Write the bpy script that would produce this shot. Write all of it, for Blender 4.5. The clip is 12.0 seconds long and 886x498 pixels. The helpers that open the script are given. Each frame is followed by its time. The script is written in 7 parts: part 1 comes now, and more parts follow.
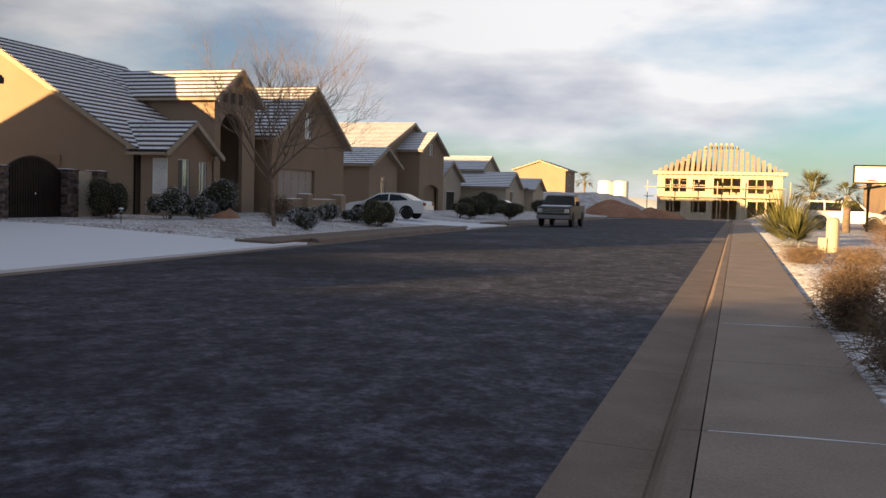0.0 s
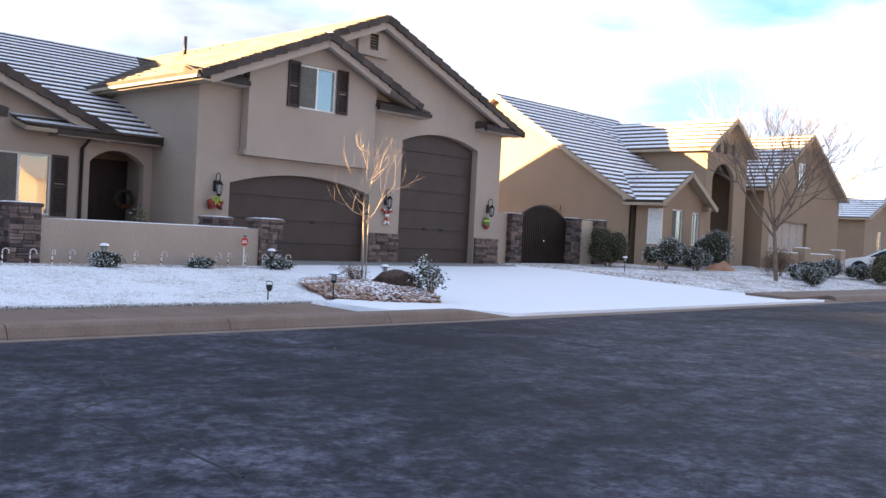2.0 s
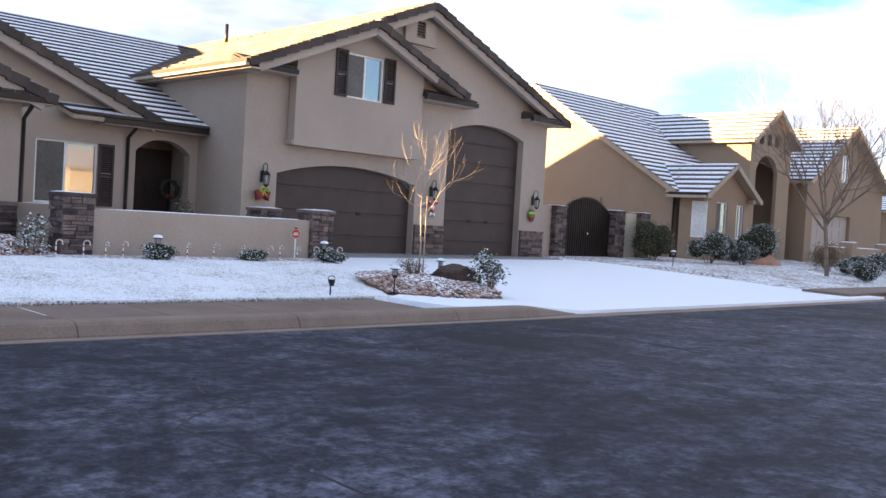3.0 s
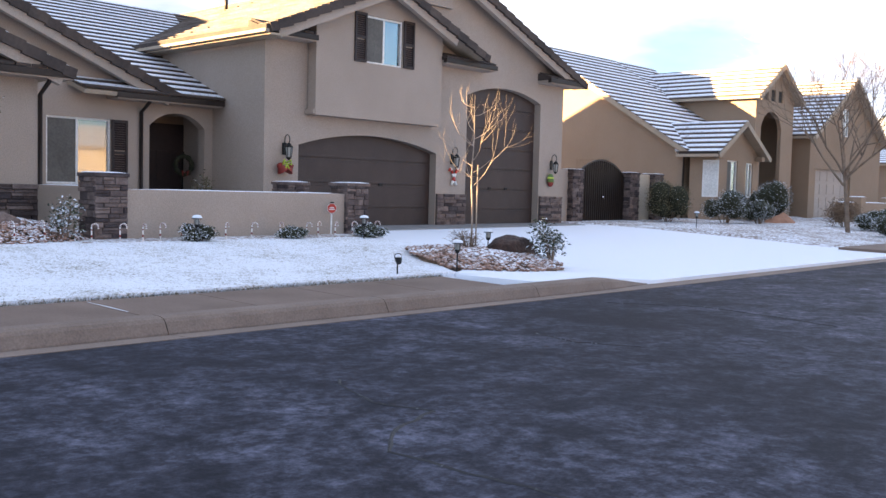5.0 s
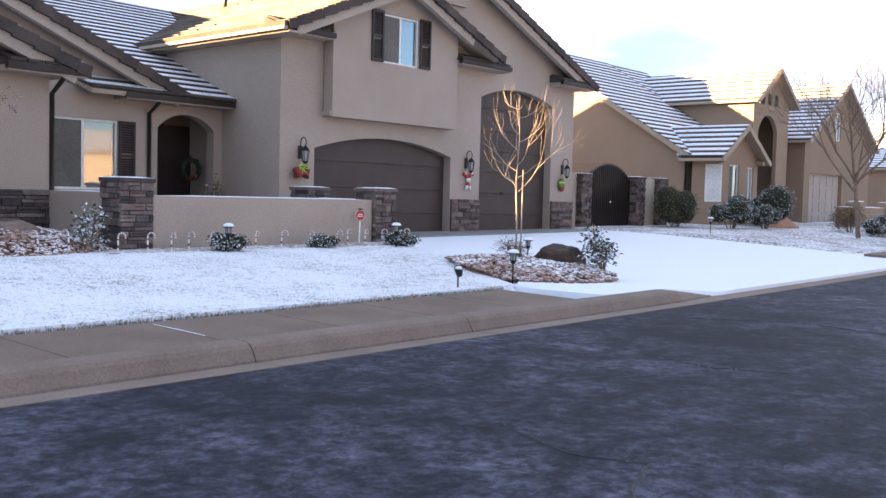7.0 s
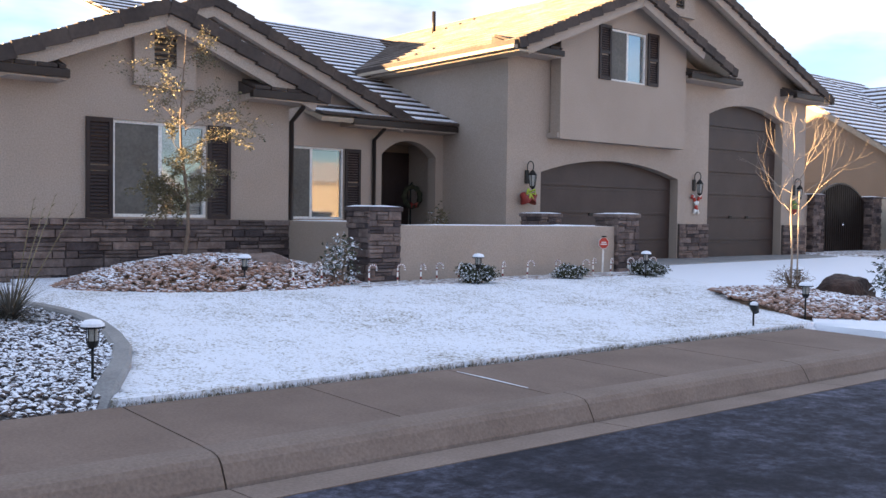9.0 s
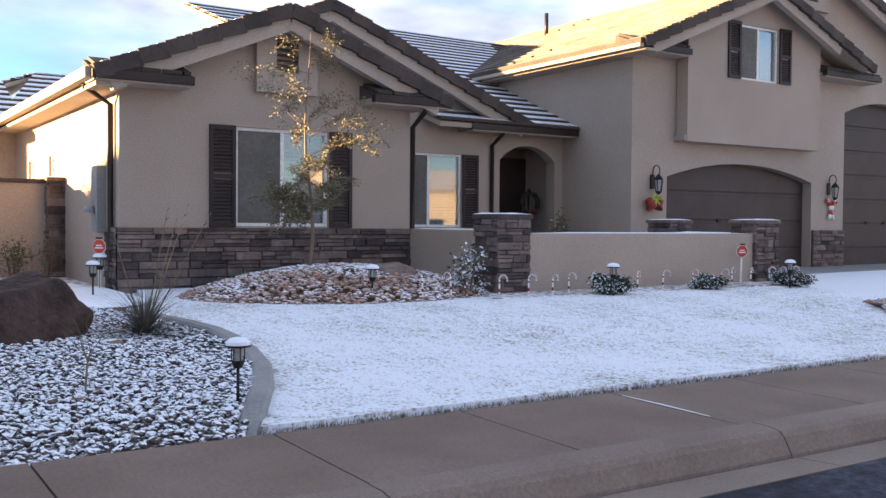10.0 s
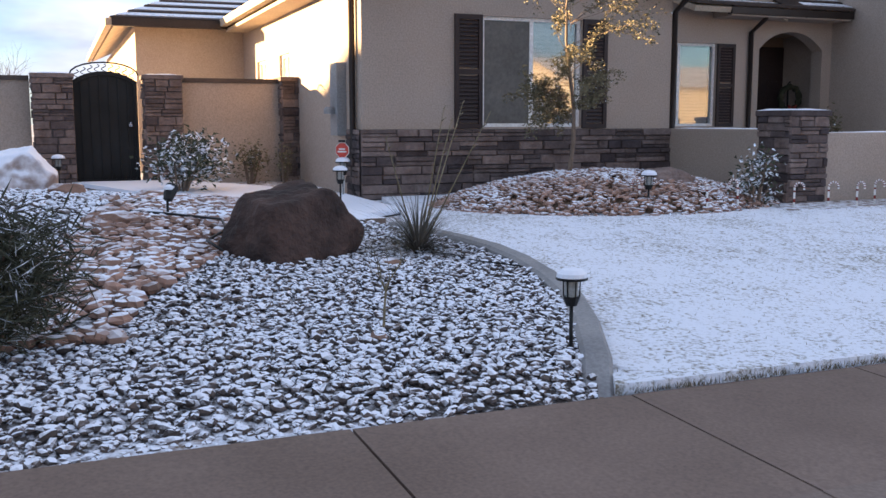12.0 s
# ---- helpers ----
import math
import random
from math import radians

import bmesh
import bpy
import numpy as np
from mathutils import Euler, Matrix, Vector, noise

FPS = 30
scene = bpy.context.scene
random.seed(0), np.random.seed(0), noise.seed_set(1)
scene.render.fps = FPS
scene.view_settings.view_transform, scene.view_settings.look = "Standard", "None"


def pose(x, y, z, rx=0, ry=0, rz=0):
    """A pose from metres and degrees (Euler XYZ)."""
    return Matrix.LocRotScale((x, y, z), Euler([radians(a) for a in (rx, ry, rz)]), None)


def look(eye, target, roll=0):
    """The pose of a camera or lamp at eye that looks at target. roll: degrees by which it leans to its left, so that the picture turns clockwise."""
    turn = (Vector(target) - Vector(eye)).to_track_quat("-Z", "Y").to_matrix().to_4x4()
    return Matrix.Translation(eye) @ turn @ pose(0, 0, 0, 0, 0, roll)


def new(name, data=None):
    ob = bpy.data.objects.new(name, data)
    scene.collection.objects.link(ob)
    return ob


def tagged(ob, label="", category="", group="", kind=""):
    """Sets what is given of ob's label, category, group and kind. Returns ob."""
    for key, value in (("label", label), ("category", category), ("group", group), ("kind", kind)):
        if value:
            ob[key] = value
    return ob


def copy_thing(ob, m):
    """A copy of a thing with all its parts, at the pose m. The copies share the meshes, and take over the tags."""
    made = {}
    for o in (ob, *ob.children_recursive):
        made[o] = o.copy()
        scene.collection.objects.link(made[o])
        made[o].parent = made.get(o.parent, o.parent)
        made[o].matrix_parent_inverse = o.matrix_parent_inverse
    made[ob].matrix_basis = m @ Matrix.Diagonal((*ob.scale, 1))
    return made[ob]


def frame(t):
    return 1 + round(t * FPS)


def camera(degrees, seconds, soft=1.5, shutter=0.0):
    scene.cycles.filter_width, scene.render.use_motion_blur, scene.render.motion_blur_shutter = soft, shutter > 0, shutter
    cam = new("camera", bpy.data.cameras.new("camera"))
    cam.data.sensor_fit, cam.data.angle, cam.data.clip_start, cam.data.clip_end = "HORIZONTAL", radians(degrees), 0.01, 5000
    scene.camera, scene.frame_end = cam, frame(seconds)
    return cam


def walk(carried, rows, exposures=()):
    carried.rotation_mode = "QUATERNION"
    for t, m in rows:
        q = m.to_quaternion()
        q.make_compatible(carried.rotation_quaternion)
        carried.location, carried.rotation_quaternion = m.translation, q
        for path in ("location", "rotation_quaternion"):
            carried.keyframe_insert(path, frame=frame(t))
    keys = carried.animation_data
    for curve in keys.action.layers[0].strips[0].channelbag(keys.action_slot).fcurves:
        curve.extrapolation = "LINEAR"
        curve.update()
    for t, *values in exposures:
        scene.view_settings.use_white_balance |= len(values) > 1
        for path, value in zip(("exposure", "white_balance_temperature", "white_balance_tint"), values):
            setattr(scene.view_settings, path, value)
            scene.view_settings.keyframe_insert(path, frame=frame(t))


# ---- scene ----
cam = camera(49.7, 12.0)
METRES, EYE, TILT, LEAN, TURN = 10.788, 1.575, 0.0, 0.0, 17.0
ROWS = [
    (0.0, 0.0, 0.0, 0.0, 0.07, -2.86, -1.48),
    (0.5, -0.0283, -0.0003, -0.0008, 6.53, -2.89, -4.39),
    (1.0, -0.0668, 0.0025, -0.0022, 15.05, -3.03, -2.48),
    (1.5, -0.1123, 0.0138, -0.0103, 24.11, -1.15, -2.27),
    (2.0, -0.1557, 0.0241, -0.0118, 26.9, -0.77, -2.95),
    (2.5, -0.198, 0.0315, -0.01, 27.58, -1.02, -3.34),
    (4.5, -0.3729, 0.0486, -0.0087, 29.22, -3.04, -2.27),
    (5.0, -0.4132, 0.0501, -0.0077, 26.39, -3.4, -1.47),
    (5.5, -0.4541, 0.0597, -0.0081, 25.29, -3.56, -0.96),
    (6.0, -0.4917, 0.0678, -0.0087, 25.88, -3.8, -1.31),
    (6.5, -0.5314, 0.071, -0.0071, 23.2, -4.09, -1.48),
    (7.0, -0.5728, 0.0773, -0.0059, 24.26, -3.15, -1.49),
    (9.0, -0.7466, 0.1152, -0.0046, 34.17, -1.88, -0.76),
    (9.5, -0.7852, 0.1286, -0.0054, 35.75, -1.98, -0.18),
    (10.0, -0.8222, 0.1386, -0.0039, 39.91, -1.52, -0.44),
    (10.5, -0.8594, 0.1419, -0.0034, 41.48, -2.04, -0.23),
    (11.0, -0.901, 0.1515, -0.0049, 44.1, -4.11, -0.63),
    (11.5, -0.9412, 0.1599, -0.005, 50.36, -6.35, -0.54),
    (12.0, -0.9809, 0.1692, -0.0041, 51.16, -7.52, 0.07),
]
walk(cam, [(t, pose(0, 0, EYE, TILT, LEAN, TURN) @ pose(METRES * x, METRES * y, METRES * z, 90 + pitch, roll, yaw)) for t, x, y, z, yaw, pitch, roll in ROWS], exposures=[(0.0, 0.1, 6350, 10), (0.5, 0.8, 6250, 10), (1.0, 1.4, 6050, 10), (1.5, 1.65, 5950, 10), (2.0, 1.68, 5850, 10), (7.0, 1.86, 5800, 11), (9.0, 1.66, 5800, 11), (12.0, 1.42, 5750, 12)])

# ---------------------------------------------------------------- light
SUN_AZ, SUN_EL = 211.0, 6.2
world = bpy.data.worlds.new("world")
scene.world = world
world.use_nodes = True


def sky_world():
    nt = world.node_tree
    nt.nodes.clear()
    N, L = nt.nodes.new, nt.links.new
    out, bg = N("ShaderNodeOutputWorld"), N("ShaderNodeBackground")
    sky = N("ShaderNodeTexSky")
    sky.sky_type, sky.sun_disc = "NISHITA", False
    sky.sun_elevation, sky.sun_rotation = radians(SUN_EL + 4), radians(SUN_AZ)
    sky.air_density, sky.dust_density, sky.ozone_density = 1.0, 0.6, 1.0
    tc, mp = N("ShaderNodeTexCoord"), N("ShaderNodeMapping")
    mp.inputs["Scale"].default_value = (1.0, 1.0, 3.2)
    L(tc.outputs["Generated"], mp.inputs["Vector"])
    big, fine = N("ShaderNodeTexNoise"), N("ShaderNodeTexNoise")
    big.inputs["Scale"].default_value, big.inputs["Detail"].default_value = 1.9, 7.0
    big.inputs["Roughness"].default_value = 0.52
    fine.inputs["Scale"].default_value, fine.inputs["Detail"].default_value = 3.4, 5.0
    L(mp.outputs["Vector"], big.inputs["Vector"])
    L(mp.outputs["Vector"], fine.inputs["Vector"])
    cover, shade = N("ShaderNodeValToRGB"), N("ShaderNodeValToRGB")
    cover.color_ramp.elements[0].position, cover.color_ramp.elements[1].position = 0.40, 0.56
    shade.color_ramp.elements[0].position, shade.color_ramp.elements[1].position = 0.36, 0.56
    shade.color_ramp.elements[0].color = (5.6, 6.0, 7.3, 1)
    shade.color_ramp.elements[1].color = (13.2, 12.9, 12.8, 1)
    L(big.outputs["Fac"], cover.inputs["Fac"])
    L(fine.outputs["Fac"], shade.inputs["Fac"])
    mix = N("ShaderNodeMix")
    mix.data_type = "RGBA"
    L(cover.outputs["Color"], mix.inputs["Factor"])
    lift = N("ShaderNodeMix")
    lift.data_type, lift.blend_type = "RGBA", "MULTIPLY"
    lift.inputs["Factor"].default_value = 1.0
    lift.inputs["B"].default_value = SKY_LIFT
    L(sky.outputs["Color"], lift.inputs["A"])
    L(lift.outputs["Result"], mix.inputs["A"])
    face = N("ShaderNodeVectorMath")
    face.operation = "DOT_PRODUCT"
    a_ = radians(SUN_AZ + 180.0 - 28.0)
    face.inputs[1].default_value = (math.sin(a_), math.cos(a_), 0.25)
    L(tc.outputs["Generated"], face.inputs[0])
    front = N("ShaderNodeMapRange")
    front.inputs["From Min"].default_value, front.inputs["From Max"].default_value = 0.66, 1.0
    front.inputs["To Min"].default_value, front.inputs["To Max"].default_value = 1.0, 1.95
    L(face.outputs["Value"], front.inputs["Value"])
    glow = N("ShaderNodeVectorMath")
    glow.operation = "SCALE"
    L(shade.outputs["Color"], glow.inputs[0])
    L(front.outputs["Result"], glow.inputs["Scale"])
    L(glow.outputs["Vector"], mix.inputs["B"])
    L(mix.outputs["Result"], bg.inputs["Color"])
    bg.inputs["Strength"].default_value = 0.034
    L(bg.outputs["Background"], out.inputs["Surface"])


SKY_LIFT = (2.2, 2.8, 3.6, 1)
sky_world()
sun_data = bpy.data.lights.new("sun", "SUN")
sun_data.energy, sun_data.angle, sun_data.color = 16.5, radians(0.6), (1.0, 0.63, 0.27)
sun = new("sun", sun_data)
az, el = radians(SUN_AZ), radians(SUN_EL)
sun_from = Vector((math.sin(az) * math.cos(el), math.cos(az) * math.cos(el), math.sin(el)))
sun.matrix_world = look(sun_from * 60, (0, 0, 0))

# ---------------------------------------------------------------- materials


def principled(name, rough=0.8, metal=0.0):
    m = bpy.data.materials.new(name)
    m.use_nodes = True
    b = m.node_tree.nodes["Principled BSDF"]
    b.inputs["Roughness"].default_value, b.inputs["Metallic"].default_value = rough, metal
    b.inputs["Specular IOR Level"].default_value = 0.3
    return m, m.node_tree, b


def noise_node(nt, scale, detail=4.0, rough=0.55, obj=True, squash=(1, 1, 1)):
    tc, mp, n = nt.nodes.new("ShaderNodeTexCoord"), nt.nodes.new("ShaderNodeMapping"), nt.nodes.new("ShaderNodeTexNoise")
    mp.inputs["Scale"].default_value = squash
    nt.links.new(tc.outputs["Object" if obj else "Generated"], mp.inputs["Vector"])
    nt.links.new(mp.outputs["Vector"], n.inputs["Vector"])
    n.inputs["Scale"].default_value, n.inputs["Detail"].default_value, n.inputs["Roughness"].default_value = scale, detail, rough
    return n


def ramp(nt, src, stops):
    r = nt.nodes.new("ShaderNodeValToRGB")
    e = r.color_ramp.elements
    while len(e) < len(stops):
        e.new(0.5)
    for el_, (p, c) in zip(e, stops):
        el_.position, el_.color = p, (*c, 1) if len(c) == 3 else c
    nt.links.new(src, r.inputs["Fac"])
    return r


def mixed(nt, fac, a, b, mode="MIX"):
    m = nt.nodes.new("ShaderNodeMix")
    m.data_type, m.blend_type = "RGBA", mode
    for key, v in (("Factor", fac), ("A", a), ("B", b)):
        if isinstance(v, (int, float)):
            m.inputs[key].default_value = v
        elif isinstance(v, tuple):
            m.inputs[key].default_value = (*v, 1)
        else:
            nt.links.new(v, m.inputs[key])
    return m.outputs["Result"]


def bumped(nt, b, height, strength, dist):
    n = nt.nodes.new("ShaderNodeBump")
    n.inputs["Strength"].default_value, n.inputs["Distance"].default_value = strength, dist
    nt.links.new(height, n.inputs["Height"])
    nt.links.new(n.outputs["Normal"], b.inputs["Normal"])


def rough_paint(name, dark, light, grain=60.0, patch=0.7, rough=0.85, bump=0.3, dist=0.01, metal=0.0, per_object=0.0, per_island=0.0):
    """A surface with broad stains and a fine grain."""
    m, nt, b = principled(name, rough, metal)
    p, g = noise_node(nt, patch, 5), noise_node(nt, grain, 3)
    c = mixed(nt, ramp(nt, p.outputs["Fac"], [(0.3, (0, 0, 0)), (0.7, (1, 1, 1))]).outputs["Color"], dark, light)
    g2 = ramp(nt, g.outputs["Fac"], [(0.3, (0.8, 0.8, 0.8)), (0.7, (1.12, 1.12, 1.12))])
    c = mixed(nt, 1.0, c, g2.outputs["Color"], "MULTIPLY")
    if per_object or per_island:
        if per_object:
            rnd = nt.nodes.new("ShaderNodeObjectInfo").outputs["Random"]
        else:
            rnd = nt.nodes.new("ShaderNodeNewGeometry").outputs["Random Per Island"]
        k = per_object or per_island
        v = ramp(nt, rnd, [(0.0, (1 - k, 1 - k, 1 - k * 0.9)), (1.0, (1 + k, 1 + k * 0.9, 1 + k * 0.8))])
        c = mixed(nt, 1.0, c, v.outputs["Color"], "MULTIPLY")
    nt.links.new(c, b.inputs["Base Color"])
    bumped(nt, b, g.outputs["Fac"], bump, dist)
    return m


SNOW_COL = (0.74, 0.77, 0.84)


def snowed(name, dark, light, low=0.35, high=0.6, grain=25.0, patch=6.0, rough=0.85, per_island=0.25, mask_scale=4.0):
    """A surface whose upward faces carry patchy snow."""
    m, nt, b = principled(name, rough)
    p, g = noise_node(nt, patch, 4), noise_node(nt, grain, 3)
    geo = nt.nodes.new("ShaderNodeNewGeometry")
    c = mixed(nt, p.outputs["Fac"], dark, light)
    v = ramp(nt, geo.outputs["Random Per Island"], [(0.0, (1 - per_island,) * 3), (1.0, (1 + per_island,) * 3)])
    c = mixed(nt, 1.0, c, v.outputs["Color"], "MULTIPLY")
    sep = nt.nodes.new("ShaderNodeSeparateXYZ")
    nt.links.new(geo.outputs["Normal"], sep.inputs["Vector"])
    msk = noise_node(nt, mask_scale, 3)
    add = nt.nodes.new("ShaderNodeMath")
    add.operation = "MULTIPLY_ADD"
    nt.links.new(msk.outputs["Fac"], add.inputs[0])
    add.inputs[1].default_value = 1.1
    add.inputs[2].default_value = -0.55
    tot = nt.nodes.new("ShaderNodeMath")
    tot.operation = "ADD"
    nt.links.new(sep.outputs["Z"], tot.inputs[0])
    nt.links.new(add.outputs["Value"], tot.inputs[1])
    f = ramp(nt, tot.outputs["Value"], [(low, (0, 0, 0)), (high, (1, 1, 1))])
    c = mixed(nt, f.outputs["Color"], c, SNOW_COL)
    nt.links.new(c, b.inputs["Base Color"])
    bumped(nt, b, g.outputs["Fac"], 0.4, 0.01)
    return m


def asphalt_mat():
    m, nt, b = principled("asphalt", 0.8)
    b.inputs["Specular IOR Level"].default_value = 0.12
    big = noise_node(nt, 0.24, 6, 0.6, squash=(0.7, 1.0, 1))
    mid = noise_node(nt, 1.9, 10, 0.82, squash=(1.0, 0.75, 1))
    mid.inputs["Distortion"].default_value = 0.25
    chips = noise_node(nt, 9.0, 6, 0.75)
    fine = noise_node(nt, 55, 3)
    base = mixed(nt, fine.outputs["Fac"], (0.006, 0.006, 0.009), (0.019, 0.019, 0.026))
    zone = ramp(nt, big.outputs["Fac"], [(0.40, (0.12, 0.12, 0.12)), (0.62, (0.85, 0.85, 0.85))])
    # thin frost lies thickest beside the gutters, where no wheels run
    tc, sep, edge = nt.nodes.new("ShaderNodeTexCoord"), nt.nodes.new("ShaderNodeSeparateXYZ"), nt.nodes.new("ShaderNodeMapRange")
    nt.links.new(tc.outputs["Object"], sep.inputs["Vector"])
    nt.links.new(sep.outputs["X"], edge.inputs["Value"])
    edge.inputs["From Min"].default_value, edge.inputs["From Max"].default_value = -9.0, -1.0
    lay = mixed(nt, edge.outputs["Result"], zone.outputs["Color"], (0.85, 0.85, 0.85))
    streak = ramp(nt, mid.outputs["Fac"], [(0.39, (0.05, 0.05, 0.05)), (0.50, (0.33, 0.33, 0.33)), (0.57, (0.66, 0.66, 0.66)), (0.66, (1, 1, 1))])
    chip = ramp(nt, chips.outputs["Fac"], [(0.38, (0.14, 0.14, 0.14)), (0.62, (1, 1, 1))])
    f = mixed(nt, 1.0, lay, streak.outputs["Color"], "MULTIPLY")
    f = mixed(nt, 1.0, f, chip.outputs["Color"], "MULTIPLY")
    c = mixed(nt, f, base, (0.225, 0.232, 0.32))
    nt.links.new(c, b.inputs["Base Color"])
    bumped(nt, b, chips.outputs["Fac"], 0.3, 0.01)
    return m


def snow_mat(name, poke, low, high, scale=38.0, bump=0.35):
    """Thin snow through which the ground shows in specks."""
    m, nt, b = principled(name, 0.75)
    n, big, g = noise_node(nt, scale, 5, 0.62), noise_node(nt, 0.8, 4), noise_node(nt, 7.0, 4)
    s = mixed(nt, 0.25, n.outputs["Fac"], big.outputs["Fac"])
    s = mixed(nt, 0.2, s, g.outputs["Fac"])
    f = ramp(nt, s, [(low, (0, 0, 0)), (high, (1, 1, 1))])
    c = mixed(nt, f.outputs["Color"], poke, SNOW_COL)
    nt.links.new(c, b.inputs["Base Color"])
    b.inputs["Subsurface Weight"].default_value = 0.0
    bumped(nt, b, n.outputs["Fac"], bump, 0.03)
    return m


def glass_mat():
    m, nt, b = principled("window_glass", 0.03)
    b.inputs["Base Color"].default_value = (0.7, 0.72, 0.72, 1)
    b.inputs["Transmission Weight"].default_value = 0.85
    b.inputs["IOR"].default_value = 2.0
    b.inputs["Specular IOR Level"].default_value = 1.0
    return m


def glow_mat(name, col, strength):
    m, nt, b = principled(name, 0.4)
    b.inputs["Base Color"].default_value = (*col, 1)
    b.inputs["Emission Color"].default_value = (*col, 1)
    b.inputs["Emission Strength"].default_value = strength
    return m


STUCCO = rough_paint("stucco_greige", (0.338, 0.278, 0.229), (0.395, 0.327, 0.273), 45, 0.5, 0.92, 0.45, 0.012)
STUCCO_TRIM = rough_paint("stucco_trim", (0.353, 0.293, 0.244), (0.41, 0.342, 0.288), 45, 0.8, 0.92, 0.35, 0.01)
STUCCO_TAN = rough_paint("stucco_tan", (0.275, 0.198, 0.135), (0.325, 0.238, 0.168), 40, 0.5, 0.92, 0.45, 0.012)
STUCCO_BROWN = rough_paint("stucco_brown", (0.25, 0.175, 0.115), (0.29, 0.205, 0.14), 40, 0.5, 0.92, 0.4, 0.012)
STUCCO_PALE = rough_paint("stucco_pale", (0.42, 0.36, 0.28), (0.50, 0.43, 0.34), 40, 0.5, 0.92, 0.3, 0.012)
TILE = rough_paint("concrete_roof_tile", (0.05, 0.04, 0.036), (0.085, 0.067, 0.058), 14, 1.2, 0.85, 0.4, 0.01, per_object=0.2)
TILE_TAN = rough_paint("tan_roof_tile", (0.085, 0.064, 0.052), (0.135, 0.10, 0.08), 14, 1.2, 0.85, 0.4, 0.01)
TILE_FROST = rough_paint("frosted_roof_tile", (0.12, 0.098, 0.085), (0.23, 0.195, 0.175), 10, 1.4, 0.85, 0.4, 0.01, per_object=0.15)
SNOW_ROOF = snow_mat("roof_snow", (0.10, 0.08, 0.07), 0.33, 0.45, 9.0)
LAWN = snow_mat("snowy_lawn", (0.20, 0.185, 0.14), 0.385, 0.50, 30.0, 0.6)
DRIVE = snow_mat("snow_on_driveway", (0.30, 0.28, 0.26), 0.26, 0.36, 5.0, 0.12)
YARD = snow_mat("snowy_earth", (0.17, 0.12, 0.085), 0.43, 0.56, 10.0, 0.5)
EARTH = rough_paint("bare_earth", (0.16, 0.11, 0.075), (0.26, 0.18, 0.125), 8, 0.3, 0.95, 0.6, 0.04)
ASPHALT = asphalt_mat()
CONCRETE = rough_paint("sidewalk_concrete", (0.138, 0.099, 0.078), (0.19, 0.140, 0.113), 50, 1.1, 0.8, 0.2, 0.006)
CURB = rough_paint("curb_concrete", (0.165, 0.125, 0.102), (0.225, 0.176, 0.147), 45, 1.3, 0.85, 0.25, 0.006)
CONCRETE_PALE = rough_paint("pale_sidewalk_concrete", (0.215, 0.172, 0.145), (0.30, 0.245, 0.208), 50, 1.1, 0.8, 0.25, 0.006)
GREY_CONCRETE = rough_paint("grey_concrete", (0.20, 0.20, 0.205), (0.29, 0.285, 0.28), 45, 2.0, 0.8, 0.25, 0.006)
STONE = rough_paint("ledge_stone", (0.088, 0.066, 0.059), (0.165, 0.132, 0.121), 22, 5.0, 0.9, 0.8, 0.025, per_object=0.6)
MORTAR = rough_paint("stone_joint", (0.06, 0.049, 0.044), (0.09, 0.073, 0.066), 30, 3, 0.95, 0.5, 0.01)
DOOR_BROWN = rough_paint("garage_door_brown", (0.042, 0.028, 0.0245), (0.057, 0.039, 0.034), 30, 1.5, 0.5, 0.15, 0.004)
BRONZE = rough_paint("dark_bronze_metal", (0.022, 0.016, 0.014), (0.036, 0.027, 0.023), 30, 2, 0.45, 0.1, 0.003, 0.3)
BLACK = rough_paint("black_metal", (0.010, 0.010, 0.010), (0.02, 0.02, 0.02), 40, 3, 0.45, 0.1, 0.002, 0.4)
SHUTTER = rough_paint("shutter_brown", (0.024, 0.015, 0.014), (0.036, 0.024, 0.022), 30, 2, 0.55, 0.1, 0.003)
WHITE = rough_paint("white_paint", (0.70, 0.69, 0.66), (0.8, 0.79, 0.77), 30, 2, 0.5, 0.05, 0.003)
BLIND = rough_paint("white_blind", (0.62, 0.62, 0.60), (0.74, 0.74, 0.72), 20, 2, 0.6, 0.05, 0.003)
SHADE_DARK = rough_paint("grey_screen", (0.10, 0.095, 0.085), (0.15, 0.14, 0.125), 20, 2, 0.7, 0.05, 0.003)
GREYBOX = rough_paint("grey_painted_steel", (0.20, 0.205, 0.21), (0.27, 0.275, 0.28), 40, 2, 0.5, 0.1, 0.003)
FASCIA = rough_paint("tan_fascia", (0.34, 0.27, 0.20), (0.40, 0.33, 0.25), 30, 1.5, 0.7, 0.1, 0.004)
GLASS = glass_mat()
BARK = rough_paint("grey_bark", (0.13, 0.095, 0.07), (0.24, 0.18, 0.135), 30, 4, 0.9, 0.6, 0.01)
BARK_PALE = rough_paint("pale_bark", (0.28, 0.22, 0.17), (0.40, 0.33, 0.27), 30, 4, 0.9, 0.4, 0.01)
ROCK_BED = snowed("river_rock_with_snow", (0.18, 0.105, 0.075), (0.33, 0.215, 0.165), 0.72, 1.12, 20, 8, 0.85, 0.45, 1.6)
GRAVEL = snowed("gravel_with_snow", (0.055, 0.045, 0.042), (0.14, 0.112, 0.10), 0.36, 0.80, 60, 12, 0.85, 0.45, 13.0)
BOULDER = rough_paint("red_brown_boulder", (0.018, 0.013, 0.012), (0.085, 0.052, 0.042), 11, 3.2, 0.85, 0.9, 0.06)
BOULDER_SNOW = snowed("snowy_boulder", (0.22, 0.17, 0.15), (0.38, 0.31, 0.28), 0.0, 0.5, 20, 4, 0.9, 0.1, 5.0)
